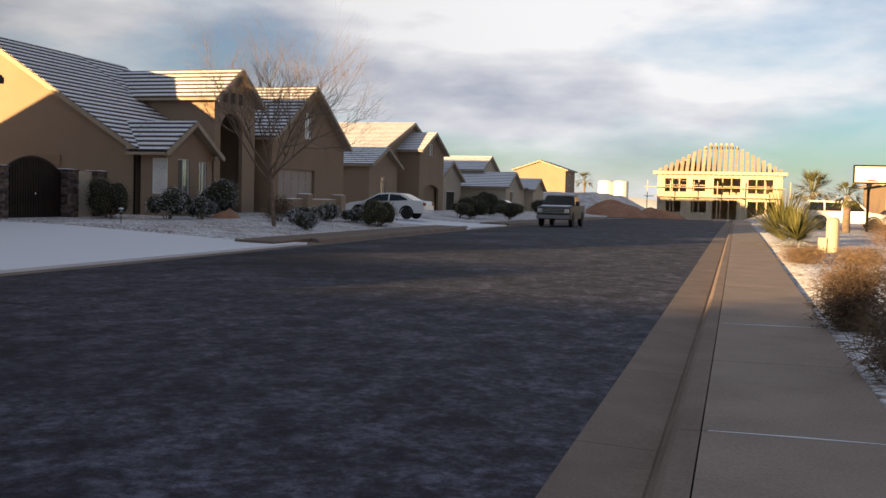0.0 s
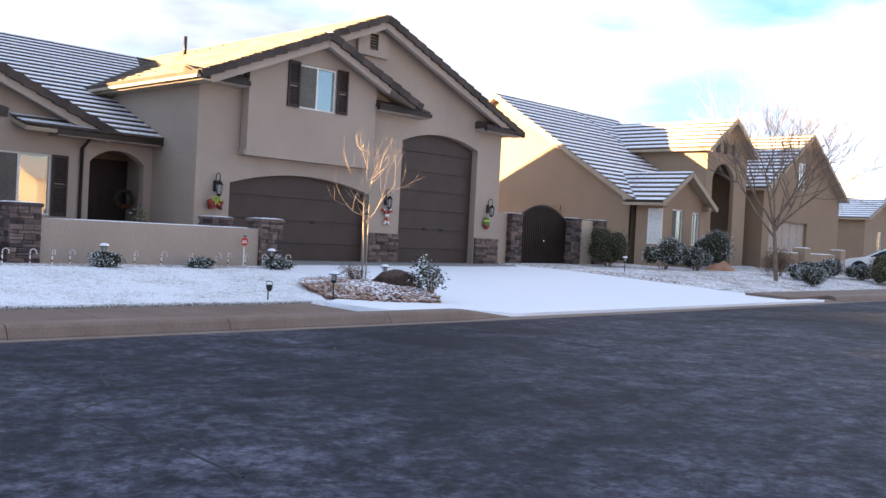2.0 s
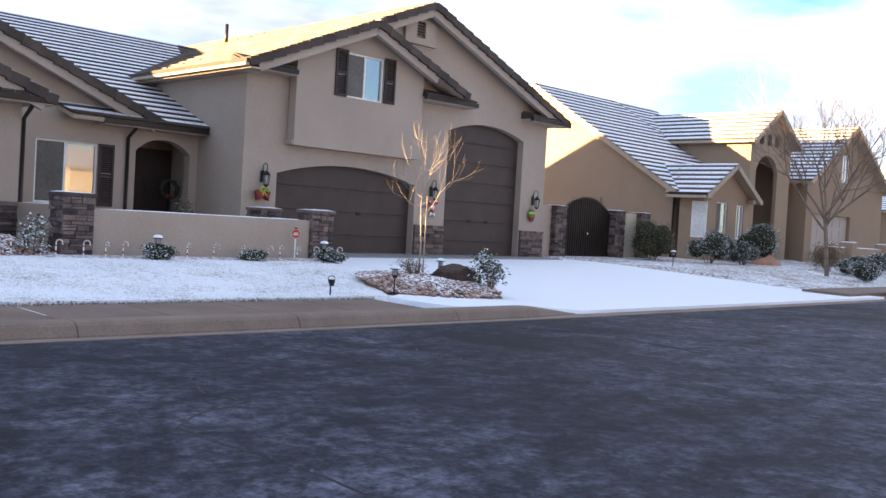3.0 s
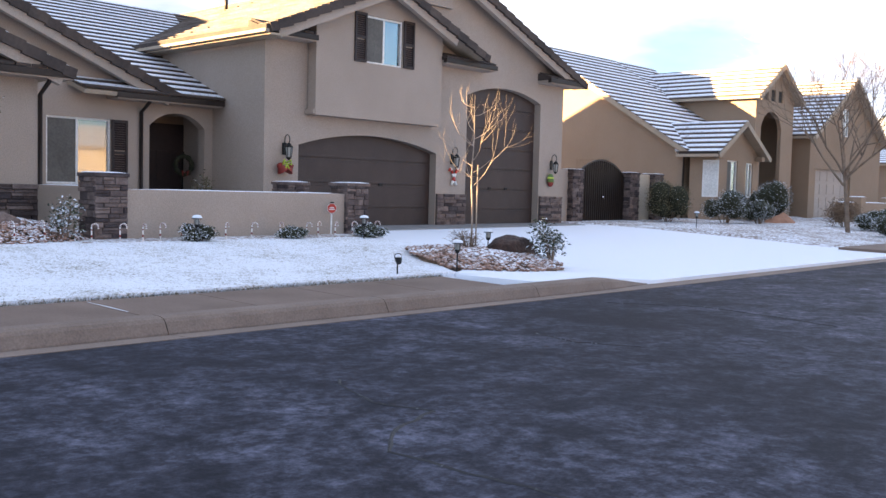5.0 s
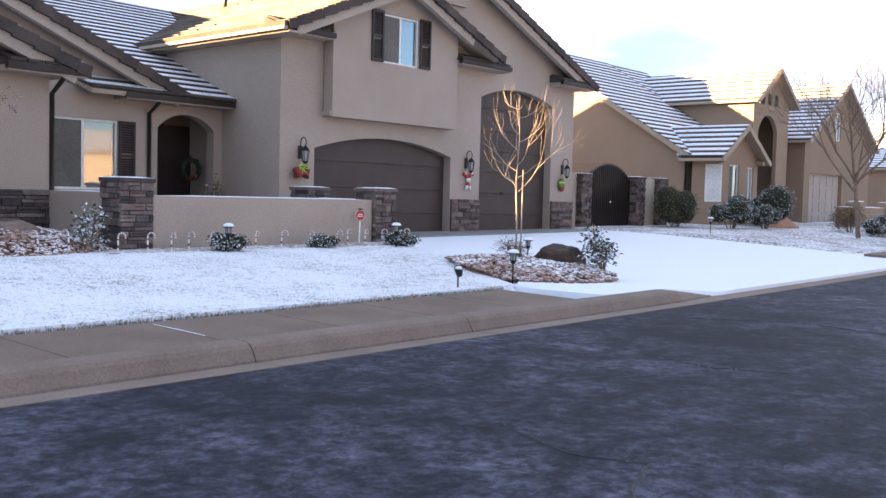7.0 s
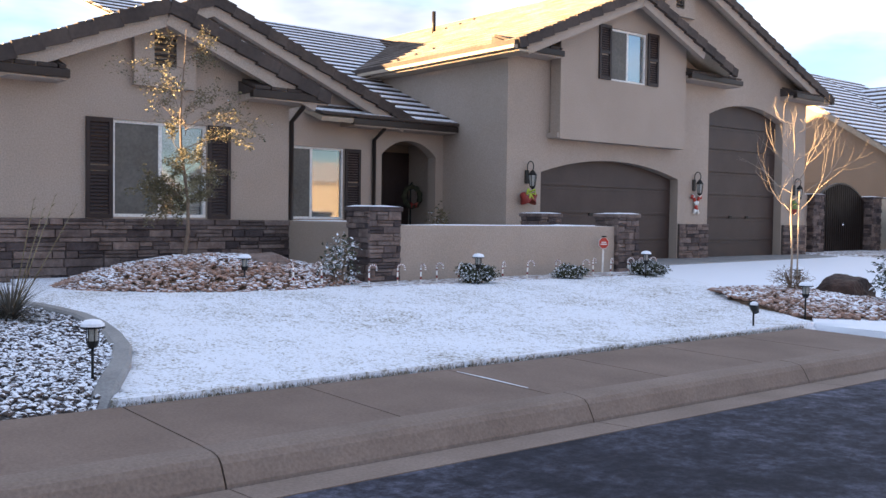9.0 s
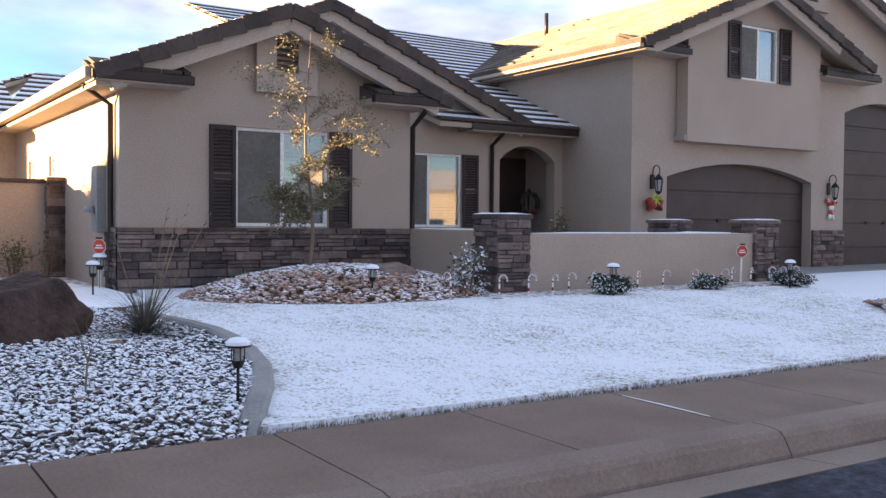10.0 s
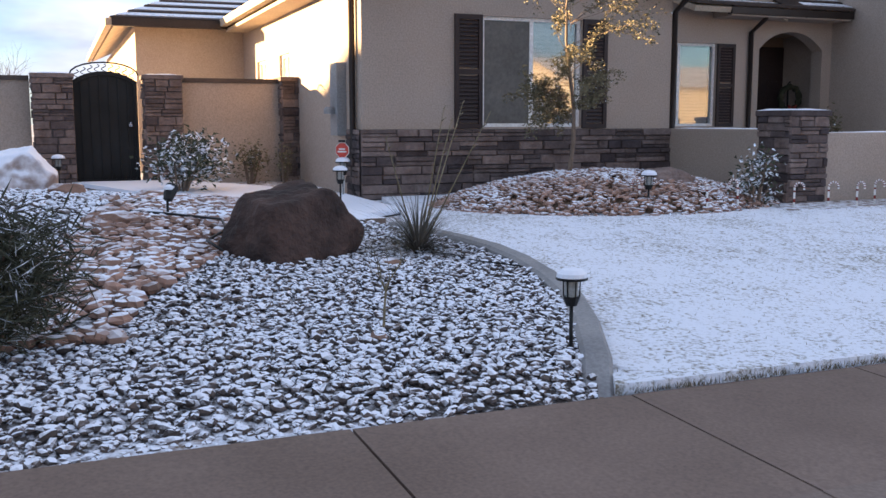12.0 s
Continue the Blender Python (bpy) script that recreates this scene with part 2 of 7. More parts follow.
LEAF_SNOW = snowed("evergreen_leaf_with_snow", (0.035, 0.045, 0.022), (0.085, 0.09, 0.055), 0.12, 0.6, 30, 4, 0.7, 0.4, 6.0)
LEAF_BRIGHT = snowed("yellow_green_leaf", (0.08, 0.085, 0.02), (0.16, 0.15, 0.05), 0.9, 1.2, 30, 4, 0.6, 0.4, 6.0)
LEAF_OLIVE = snowed("olive_leaf", (0.09, 0.085, 0.045), (0.20, 0.165, 0.095), 0.9, 1.3, 30, 4, 0.6, 0.4, 6.0)
LEAF_DRY = rough_paint("dry_brown_twig", (0.12, 0.082, 0.053), (0.24, 0.168, 0.112), 20, 3, 0.9, 0.2, 0.01, per_island=0.35)
GRASS_GREY = rough_paint("grey_green_blade", (0.075, 0.072, 0.058), (0.19, 0.18, 0.155), 20, 3, 0.8, 0.1, 0.004, per_island=0.35)
GRASS_DRY = rough_paint("dry_lawn_blade", (0.12, 0.10, 0.055), (0.26, 0.22, 0.14), 20, 3, 0.9, 0.1, 0.004, per_island=0.4)
PURE_SNOW = snow_mat("snow", (0.6, 0.62, 0.66), 0.2, 0.4, 12.0, 0.3)
RED = rough_paint("red_enamel", (0.42, 0.045, 0.03), (0.5, 0.07, 0.05), 30, 3, 0.4, 0.05, 0.002)
RED_DARK = rough_paint("dark_red_leaf", (0.15, 0.018, 0.015), (0.25, 0.035, 0.025), 30, 6, 0.6, 0.2, 0.004)
LIME = rough_paint("lime_ribbon", (0.32, 0.42, 0.03), (0.42, 0.52, 0.06), 30, 6, 0.5, 0.1, 0.002)
GREEN = rough_paint("green_ornament", (0.06, 0.11, 0.02), (0.10, 0.16, 0.03), 30, 6, 0.4, 0.1, 0.002)
WOOD_RAW = rough_paint("raw_sheathing", (0.44, 0.38, 0.27), (0.56, 0.50, 0.38), 12, 1.5, 0.85, 0.2, 0.005)
LUMBER = rough_paint("raw_lumber", (0.40, 0.31, 0.21), (0.54, 0.44, 0.32), 18, 2, 0.85, 0.2, 0.005, per_object=0.15)
CAR_WHITE = rough_paint("white_car_paint", (0.68, 0.68, 0.68), (0.74, 0.74, 0.74), 90, 1, 0.18, 0.0, 0.001)
CAR_DARK = rough_paint("dark_car_paint", (0.015, 0.016, 0.018), (0.025, 0.026, 0.028), 90, 1, 0.45, 0.0, 0.001)
TYRE = rough_paint("black_rubber", (0.012, 0.012, 0.012), (0.02, 0.02, 0.02), 60, 4, 0.8, 0.2, 0.003)
CHROME = rough_paint("chrome", (0.6, 0.6, 0.62), (0.7, 0.7, 0.72), 60, 4, 0.15, 0.0, 0.001, 1.0)
TAIL = rough_paint("red_lens", (0.25, 0.01, 0.01), (0.3, 0.015, 0.015), 60, 4, 0.2, 0.0, 0.001)
INTERIOR_SHADE = rough_paint("painted_interior_shade", (0.03, 0.027, 0.024), (0.05, 0.045, 0.04), 10, 1, 0.95, 0.1, 0.01)
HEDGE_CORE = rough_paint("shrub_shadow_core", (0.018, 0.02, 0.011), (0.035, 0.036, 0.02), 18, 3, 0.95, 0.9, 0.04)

# ---------------------------------------------------------------- mesh helpers


def part(name, bm, material, parent=None, label=""):
    me = bpy.data.meshes.new(name)
    bm.to_mesh(me)
    bm.free()
    me.materials.append(material)
    ob = new(name, me)
    if parent is not None:
        ob.parent = parent
    if label:
        ob["label"] = label
    return ob


def raw(name, verts, faces, material, parent=None, label="", smooth=False):
    me = bpy.data.meshes.new(name)
    me.from_pydata([tuple(v) for v in verts], [], [tuple(f) for f in faces])
    me.materials.append(material)
    if smooth:
        me.shade_smooth()
    ob = new(name, me)
    if parent is not None:
        ob.parent = parent
    if label:
        ob["label"] = label
    return ob


def thing(name, label, category, group="", kind="", at=None):
    ob = new(name)
    ob.empty_display_size = 0.2
    if at is not None:
        ob.matrix_basis = pose(*at)
    return tagged(ob, label, category, group, kind)


def add_box(bm, lo, hi, bevel=0.0):
    x0, y0, z0 = lo
    x1, y1, z1 = hi
    v = [bm.verts.new(p) for p in ((x0, y0, z0), (x1, y0, z0), (x1, y1, z0), (x0, y1, z0), (x0, y0, z1), (x1, y0, z1), (x1, y1, z1), (x0, y1, z1))]
    fs = [bm.faces.new([v[i] for i in f]) for f in ((3, 2, 1, 0), (4, 5, 6, 7), (0, 1, 5, 4), (1, 2, 6, 5), (2, 3, 7, 6), (3, 0, 4, 7))]
    if bevel:
        es = list({e for f in fs for e in f.edges})
        bmesh.ops.bevel(bm, geom=es, offset=bevel, segments=2, affect="EDGES", profile=0.7)


def box(name, lo, hi, material, parent=None, label="", bevel=0.0):
    bm = bmesh.new()
    lo, hi = [min(a, b) for a, b in zip(lo, hi)], [max(a, b) for a, b in zip(lo, hi)]
    add_box(bm, lo, hi, bevel)
    return part(name, bm, material, parent, label)


def add_tube(bm, pts, radii, seg=6, cap=True):
    """A tapered tube along points."""
    rings = []
    pts = [Vector(p) for p in pts]
    for i, p in enumerate(pts):
        d = (pts[min(i + 1, len(pts) - 1)] - pts[max(i - 1, 0)]).normalized()
        a = d.orthogonal().normalized() if i == 0 else (rings_axis - d * rings_axis.dot(d)).normalized()
        rings_axis = a
        b = d.cross(a)
        r = radii[i] if isinstance(radii, (list, tuple)) else radii
        rings.append([bm.verts.new(p + r * (math.cos(k * math.tau / seg) * a + math.sin(k * math.tau / seg) * b)) for k in range(seg)])
    for r0, r1 in zip(rings, rings[1:]):
        for k in range(seg):
            bm.faces.new((r0[k], r0[(k + 1) % seg], r1[(k + 1) % seg], r1[k]))
    if cap:
        bm.faces.new(rings[0][::-1])
        bm.faces.new(rings[-1])


def tube(name, pts, radii, material, parent=None, label="", seg=8):
    bm = bmesh.new()
    add_tube(bm, pts, radii, seg)
    for f in bm.faces:
        f.smooth = True
    return part(name, bm, material, parent, label)


def add_lathe(bm, prof, seg=16, at=(0, 0, 0)):
    """Turn (r, z) pairs round the upright axis."""
    rings = [[bm.verts.new((at[0] + r * math.cos(k * math.tau / seg), at[1] + r * math.sin(k * math.tau / seg), at[2] + z)) for k in range(seg)] for r, z in prof]
    for r0, r1 in zip(rings, rings[1:]):
        for k in range(seg):
            bm.faces.new((r0[k], r0[(k + 1) % seg], r1[(k + 1) % seg], r1[k]))
    bm.faces.new(rings[0][::-1])
    bm.faces.new(rings[-1])


def lathe(name, prof, material, parent=None, label="", seg=16, at=(0, 0, 0)):
    bm = bmesh.new()
    add_lathe(bm, prof, seg, at)
    return part(name, bm, material, parent, label)


def prism(name, outline, holes, place, depth, material, parent=None, label=""):
    """A flat polygon with holes, given in (u, v), extruded away from its face. place: (u, v, d) to a point."""
    bm = bmesh.new()
    for loop in [outline, *holes]:
        vs = [bm.verts.new((u, v, 0)) for u, v in loop]
        for a, b in zip(vs, vs[1:] + vs[:1]):
            bm.edges.new((a, b))
    bmesh.ops.triangle_fill(bm, use_beauty=True, use_dissolve=False, edges=list(bm.edges))
    bmesh.ops.recalc_face_normals(bm, faces=list(bm.faces))
    r = bmesh.ops.extrude_face_region(bm, geom=list(bm.faces))
    for v in [g for g in r["geom"] if isinstance(g, bmesh.types.BMVert)]:
        v.co.z = depth
    for v in bm.verts:
        v.co = place(*v.co)
    bmesh.ops.recalc_face_normals(bm, faces=list(bm.faces))
    return part(name, bm, material, parent, label)


def facing_x(x):
    """A face towards the street, at x: u runs along y."""
    return lambda u, v, d: Vector((x - d, u, v))


def facing_y(y, sign=-1):
    """A face across the street's line, at y: u runs along x."""
    return lambda u, v, d: Vector((u, y - sign * d, v))


def rect(u0, v0, u1, v1):
    return [(u0, v0), (u1, v0), (u1, v1), (u0, v1)]


def arch(u0, u1, v0, spring, top, n=12):
    """An opening with a flat segmental head."""
    um, hw = (u0 + u1) / 2, (u1 - u0) / 2
    rise = top - spring
    r = (hw * hw + rise * rise) / (2 * rise)
    a = math.asin(min(1, hw / r))
    head = [(um + r * math.sin(a - 2 * a * i / n), top - r + r * math.cos(a - 2 * a * i / n)) for i in range(n + 1)]
    return [(u0, v0), (u1, v0), *head]


def clip_poly(poly, axis, value, keep_above):
    out = []
    for p, q in zip(poly, poly[1:] + poly[:1]):
        a, b = p[axis] - value, q[axis] - value
        if not keep_above:
            a, b = -a, -b
        if a >= 0:
            out.append(p)
        if (a >= 0) != (b >= 0):
            t = a / (a - b)
            out.append(tuple(p[i] + t * (q[i] - p[i]) for i in range(2)))
    return out


def roof_face(pts, parent, tile, snow=None, course=0.42, pieces=True, deck=0.12, cover=(0.13, 0.385)):
    """A roof slope in courses of tiles, each lapping over the one below. pts: corners, the first two along the eave."""
    pts = [Vector(p) for p in pts]
    o, u = pts[0], (pts[1] - pts[0]).normalized()
    n = u.cross(pts[2] - pts[0]).normalized()
    if n.z < 0:
        n = -n
    v = n.cross(u)
    if v.z < 0:
        v = -v
    flat = [((p - o).dot(u), (p - o).dot(v)) for p in pts]
    top = max(f[1] for f in flat)
    sv, sf, av, af = [], [], [], []

    def slab(poly, lo, hi, v0, v1, vs, fs):
        k = len(vs)
        m = len(poly)
        lift = [lo + (hi - lo) * (p[1] - v0) / max(1e-6, v1 - v0) for p in poly]
        vs += [o + u * p[0] + v * p[1] + n * (h - 0.05) for p, h in zip(poly, lift)]
        vs += [o + u * p[0] + v * p[1] + n * h for p, h in zip(poly, lift)]
        fs.append(tuple(range(k + m - 1, k - 1, -1)))
        fs.append(tuple(range(k + m, k + 2 * m)))
        for i in range(m):
            j = (i + 1) % m
            fs.append((k + i, k + j, k + m + j, k + m + i))

    i = 0
    while i * course < top - 0.02:
        v0, v1 = i * course, min(top, (i + 1) * course + 0.03)
        poly = clip_poly(clip_poly(flat, 1, v0, True), 1, v1, False)
        if len(poly) >= 3:
            if pieces:
                a, b = [], []
                slab(poly, 0.075, 0.03, v0, v1, a, b)
                raw("tile_course", a, b, tile, parent)
            else:
                slab(poly, 0.075, 0.03, v0, v1, av, af)
            if snow is not None:
                s0, s1 = v0 + cover[0], v0 + cover[1]
                band = clip_poly(clip_poly(flat, 1, s0, True), 1, min(s1, top), False)
                if len(band) >= 3 and pieces:
                    a, b = [], []
                    slab(band, 0.072, 0.050, s0, s1, a, b)
                    raw("snow_strip", a, b, snow, parent)
                elif len(band) >= 3:
                    slab(band, 0.072, 0.050, s0, s1, sv, sf)
        i += 1
    if not pieces:
        tagged(raw("tiling", av, af, tile, parent), kind="stuff")
    if snow is not None and sv:
        tagged(raw("snow", sv, sf, snow, parent, "thin snow lying on the tiles"), kind="stuff")
    k = len(pts)
    dv = [p - n * 0.02 for p in pts] + [p - n * deck for p in pts]
    df = [tuple(range(k)), tuple(range(2 * k - 1, k - 1, -1))] + [(a, (a + 1) % k, k + (a + 1) % k, k + a) for a in range(k)]
    raw("roof_deck", dv, df, FASCIA, parent)


def beam(name, a, b, w, h, material, parent=None, label=""):
    """A straight bar of upright section w by h from a to b."""
    a, b = Vector(a), Vector(b)
    d = (b - a).normalized()
    s = d.cross(Vector((0, 0, 1)))
    s = s.normalized() if s.length > 1e-4 else Vector((1, 0, 0))
    t = s.cross(d)
    vs = [p + s * i * w / 2 + t * j * h / 2 for p in (a, b) for i, j in ((-1, -1), (1, -1), (1, 1), (-1, 1))]
    return raw(name, vs, [(3, 2, 1, 0), (4, 5, 6, 7), (0, 1, 5, 4), (1, 2, 6, 5), (2, 3, 7, 6), (3, 0, 4, 7)], material, parent, label)


def lump(rng, seg=7, rows=4, flat=0.7):
    """Vertices and faces of one uneven stone, about 1 across."""
    vs, fs = [], []
    for i in range(1, rows):
        th = math.pi * i / rows
        for k in range(seg):
            r = 0.5 * rng.uniform(0.8, 1.15)
            ph = math.tau * k / seg + rng.uniform(-0.15, 0.15)
            vs.append((r * math.sin(th) * math.cos(ph), r * math.sin(th) * math.sin(ph), r * flat * math.cos(th)))
    for i in range(rows - 2):
        for k in range(seg):
            a, b = i * seg + k, i * seg + (k + 1) % seg
            fs.append((a, a + seg, b + seg, b))
    vs += [(0.0, 0.0, 0.5 * flat * rng.uniform(0.85, 1.05)), (0.0, 0.0, -0.5 * flat)]
    a, b = len(vs) - 2, (rows - 2) * seg
    fs += [(a, k, (k + 1) % seg) for k in range(seg)] + [(a + 1, b + (k + 1) % seg, b + k) for k in range(seg)]
    return np.array(vs), fs


def scatter(name, shapes, places, material, parent=None, label="", smooth=False):
    """One mesh of many small shapes. places: (x, y, z, yaw, tilt, sx, sy, sz)."""
    vs, fs, k = [], [], 0
    for i, (x, y, z, yaw, tilt, sx, sy, sz) in enumerate(places):
        bv, bf = shapes[i % len(shapes)]
        m = np.array(Euler((tilt, tilt * 0.6, yaw)).to_matrix())
        w = (bv * (sx, sy, sz)) @ m.T + (x, y, z)
        vs.append(w)
        fs += [tuple(j + k for j in f) for f in bf]
        k += len(bv)
    return raw(name, np.concatenate(vs).tolist(), fs, material, parent, label, smooth)


def smooth01(t):
    t = max(0.0, min(1.0, t))
    return t * t * (3 - 2 * t)


KL, WL = -13.15, -14.65     # left kerb top edge, left sidewalk's back edge
KR, WR = -0.20, 1.08        # right kerb top edge, right sidewalk's back edge
DRIVE_Y = (13.2, 25.6)


def rise(y):
    return 0.2 * smooth01((y - 5) / 50)


def yard_z(x, y):
    """The height of the yards and lawns."""
    b = rise(y)
    if x < WL:
        d = WL - x
        return b + 0.17 + 0.29 * smooth01(d / 5.5) + 0.08 * smooth01((d - 6) / 6)
    if x > WR:
        return b + 0.15 + 0.06 * smooth01((x - WR) / 8)
    return b

# ---------------------------------------------------------------- ground, road, walks


def grid_sheet(name, xs, ys, zf, material, parent=None, label=""):
    vs = [(x, y, zf(x, y)) for y in ys for x in xs]
    w = len(xs)
    fs = [(j * w + i, j * w + i + 1, (j + 1) * w + i + 1, (j + 1) * w + i) for j in range(len(ys) - 1) for i in range(w - 1)]
    return raw(name, vs, fs, material, parent, label, True)


def steps(a, b, d):
    n = max(1, round((b - a) / d))
    return [a + (b - a) * i / n for i in range(n + 1)]


def drive_z(x, y):
    t = smooth01((-12.95 - x) / 10.0)
    return rise(y) + 0.05 + 0.40 * t + 0.085 * smooth01((13.6 - y) / 1.6) * smooth01((-13.2 - x) / 0.15)


def ground_z(x, y):
    if WL - 0.02 < x < WR + 0.02:
        return rise(y) - 0.12
    if -24.2 < x < WL and (11.5 < y < 27 or 46.5 < y < 54.5):
        return min(yard_z(x, y), drive_z(x, y)) - 0.12
    far = max(0.0, math.hypot(x, y - 60) - 160)
    return yard_z(x, y) - 0.01 - 0.004 * min(far, 800)


gx = [-3000, -900, -300, -120, -70, -50] + steps(-40, -15, 1.25) + [WL - 0.03, WL + 0.03, -8, WR - 0.03, WR + 0.03] + steps(2, 20, 1.5) + [30, 50, 90, 200, 600, 3000]
gy = [-3000, -600, -150, -60] + steps(-30, 70, 1.0) + [80, 90, 100, 115, 130, 160, 220, 400, 900, 3000]
tagged(grid_sheet("ground", gx, gy, ground_z, YARD), "snow-dusted reddish earth of the yards", "ground", kind="structure")

RL, RR = -12.62, -0.95
road = grid_sheet("road", steps(RL, RR, 1.45), steps(-60, 104, 2.0), lambda x, y: rise(y) + 0.05 * (1 - ((x + 6.75) / 5.8) ** 2), ASPHALT)
tagged(road, "dark asphalt street with frost and damp patches", "road", kind="structure")
road_end = grid_sheet("road", steps(-60, 60, 6), steps(103.9, 112, 2), lambda x, y: rise(y) + 0.03, ASPHALT)
tagged(road_end, "dark asphalt cross street at the far end", "road", kind="structure")


def profile_run(name, prof, y0, y1, material, parent=None, label="", d=2.0, gap=0.0):
    """A kerb or slab of section prof (x, z) from y0 to y1, following the street."""
    ys = steps(y0 + gap, y1 - gap, d)
    vs = [(x, y, z + rise(y)) for y in ys for x, z in prof]
    m = len(prof)
    fs = [(j * m + i, j * m + (i + 1) % m, (j + 1) * m + (i + 1) % m, (j + 1) * m + i) for j in range(len(ys) - 1) for i in range(m)]
    fs += [tuple(range(m)), tuple(range(len(vs) - 1, len(vs) - m - 1, -1))]
    ob = raw(name, vs, fs, material, parent, label)
    bm = bmesh.new()
    bm.from_mesh(ob.data)
    bmesh.ops.recalc_face_normals(bm, faces=list(bm.faces))
    bm.to_mesh(ob.data)
    bm.free()
    return ob


def mirror_prof(p, a, b):
    return [(a + b - x, z) for x, z in p]


CURB_L = [(RL + 0.02, -0.2), (RL + 0.02, 0.005), (-12.945, -0.012), (-12.96, -0.045), (-12.98, -0.045), (-12.99, 0.0), (-13.05, 0.105), (-13.09, 0.14), (-13.17, 0.155), (-13.32, 0.158), (-13.32, -0.2)]
CURB_LOW = [(RL + 0.02, -0.2), (RL + 0.02, 0.005), (-12.945, 0.014), (-12.96, 0.0), (-12.98, 0.0), (-12.99, 0.024), (-13.05, 0.03), (-13.09, 0.035), (-13.17, 0.042), (-13.32, 0.05), (-13.32, -0.2)]
CURB_R = [(RR - 0.02, -0.2), (RR - 0.02, 0.005), (-0.435, -0.012), (-0.42, -0.022), (-0.40, -0.022), (-0.39, 0.0), (-0.35, 0.11), (-0.31, 0.142), (-0.168, 0.15), (-0.168, -0.2)]
WALK_L = [(-13.325, -0.1), (-13.325, 0.150), (WL, 0.172), (WL, -0.1)]
WALK_R = [(-0.158, -0.1), (-0.158, 0.150), (WR, 0.165), (WR, -0.1)]

curb_left = thing("curb", "tan concrete curb and gutter along the snowy lawn", "curb", kind="structure")
y = 4.3 - 3.05 * 10
while y < 100:
    low = DRIVE_Y[0] - 0.5 < y < DRIVE_Y[1] + 0.5 or 46 < y < 54
    if 10 < y < 11:
        # full height as far as the driveway's mouth, then sinking to it
        profile_run("curb_unit", CURB_L, y, y + 1.7, CURB, curb_left, gap=0.006)
        for k in range(5):
            f0, f1 = smooth01(k / 5), smooth01((k + 1) / 5)
            ya, yb = y + 1.7 + 0.27 * k, y + 1.7 + 0.27 * (k + 1)
            ends_ = [[(xa + (xb - xa) * f, q, za + (zb_ - za) * f + rise(q)) for (xa, za), (xb, zb_) in zip(CURB_L, CURB_LOW)] for f, q in ((f0, ya), (f1, yb))]
            m = len(CURB_L)
            raw("curb_unit", ends_[0] + ends_[1], [(i, m + i, m + (i + 1) % m, (i + 1) % m) for i in range(m)] + [tuple(range(m)), tuple(range(2 * m - 1, m - 1, -1))], CURB, curb_left)
    else:
        profile_run("curb_unit", CURB_LOW if low else CURB_L, y, y + 3.05, CURB, curb_left, gap=0.006)
    y += 3.05
curb_right = thing("curb", "tan concrete curb and gutter beside the sunlit sidewalk", "curb", kind="structure")
y = 6.3 - 2.95 * 9
while y < 100:
    profile_run("curb_unit", CURB_R, y, y + 2.95, CURB, curb_right, gap=0.006)
    y += 2.95
walk_left = thing("pavement", "brownish concrete sidewalk with joints, before the lawn", "sidewalk", kind="structure")
y = 1.27 - 1.46 * 12
while y < 98:
    if not (DRIVE_Y[0] - 2.6 < y + 0.7 < DRIVE_Y[1] or 46 < y < 54):
        profile_run("slab", WALK_L, y, y + 1.46, CONCRETE, walk_left, gap=0.007)
    y += 1.46
walk_right = thing("pavement", "concrete sidewalk, sunlit further along the street", "sidewalk", kind="structure")
y = 6.3 - 2.95 * 9
while y < 98:
    profile_run("slab", WALK_R, y, y + 2.95, CONCRETE_PALE, walk_right, gap=0.006)
    y += 2.95


def cells(poly, zf, d, lift, material, name, parent=None, label="", skirt=0.06):
    """A sheet over a polygon in plan, cut into cells and laid on the ground, with a low edge."""
    vs, fs, idx = [], [], {}

    def vid(x, y, low=False):
        k = (round(x, 4), round(y, 4), low)
        if k not in idx:
            idx[k] = len(vs)
            vs.append((x, y, zf(x, y) + (lift - skirt if low else lift)))
        return idx[k]

    x0, x1 = min(p[0] for p in poly), max(p[0] for p in poly)
    y0, y1 = min(p[1] for p in poly), max(p[1] for p in poly)
    for xa in np.arange(x0, x1, d):
        col = clip_poly(clip_poly(poly, 0, xa, True), 0, min(xa + d, x1), False)
        if len(col) < 3:
            continue
        for ya in np.arange(y0, y1, d):
            c = clip_poly(clip_poly(col, 1, ya, True), 1, min(ya + d, y1), False)
            ids = []
            for p in c:
                i = vid(*p)
                if i not in ids:
                    ids.append(i)
            if len(ids) >= 3:
                fs.append(tuple(ids))
    for p, q in zip(poly, poly[1:] + poly[:1]):
        n = max(1, int(math.dist(p, q) / d))
        for i in range(n):
            a = [p[j] + (q[j] - p[j]) * i / n for j in (0, 1)]
            b = [p[j] + (q[j] - p[j]) * (i + 1) / n for j in (0, 1)]
            fs.append((vid(*a), vid(*b), vid(*b, True), vid(*a, True)))
    ob = raw(name, vs, fs, material, parent, label, True)
    bm = bmesh.new()
    bm.from_mesh(ob.data)
    bmesh.ops.recalc_face_normals(bm, faces=list(bm.faces))
    if sum(f.normal.z for f in bm.faces) < 0:
        bmesh.ops.reverse_faces(bm, faces=list(bm.faces))
    bm.to_mesh(ob.data)
    bm.free()
    return ob


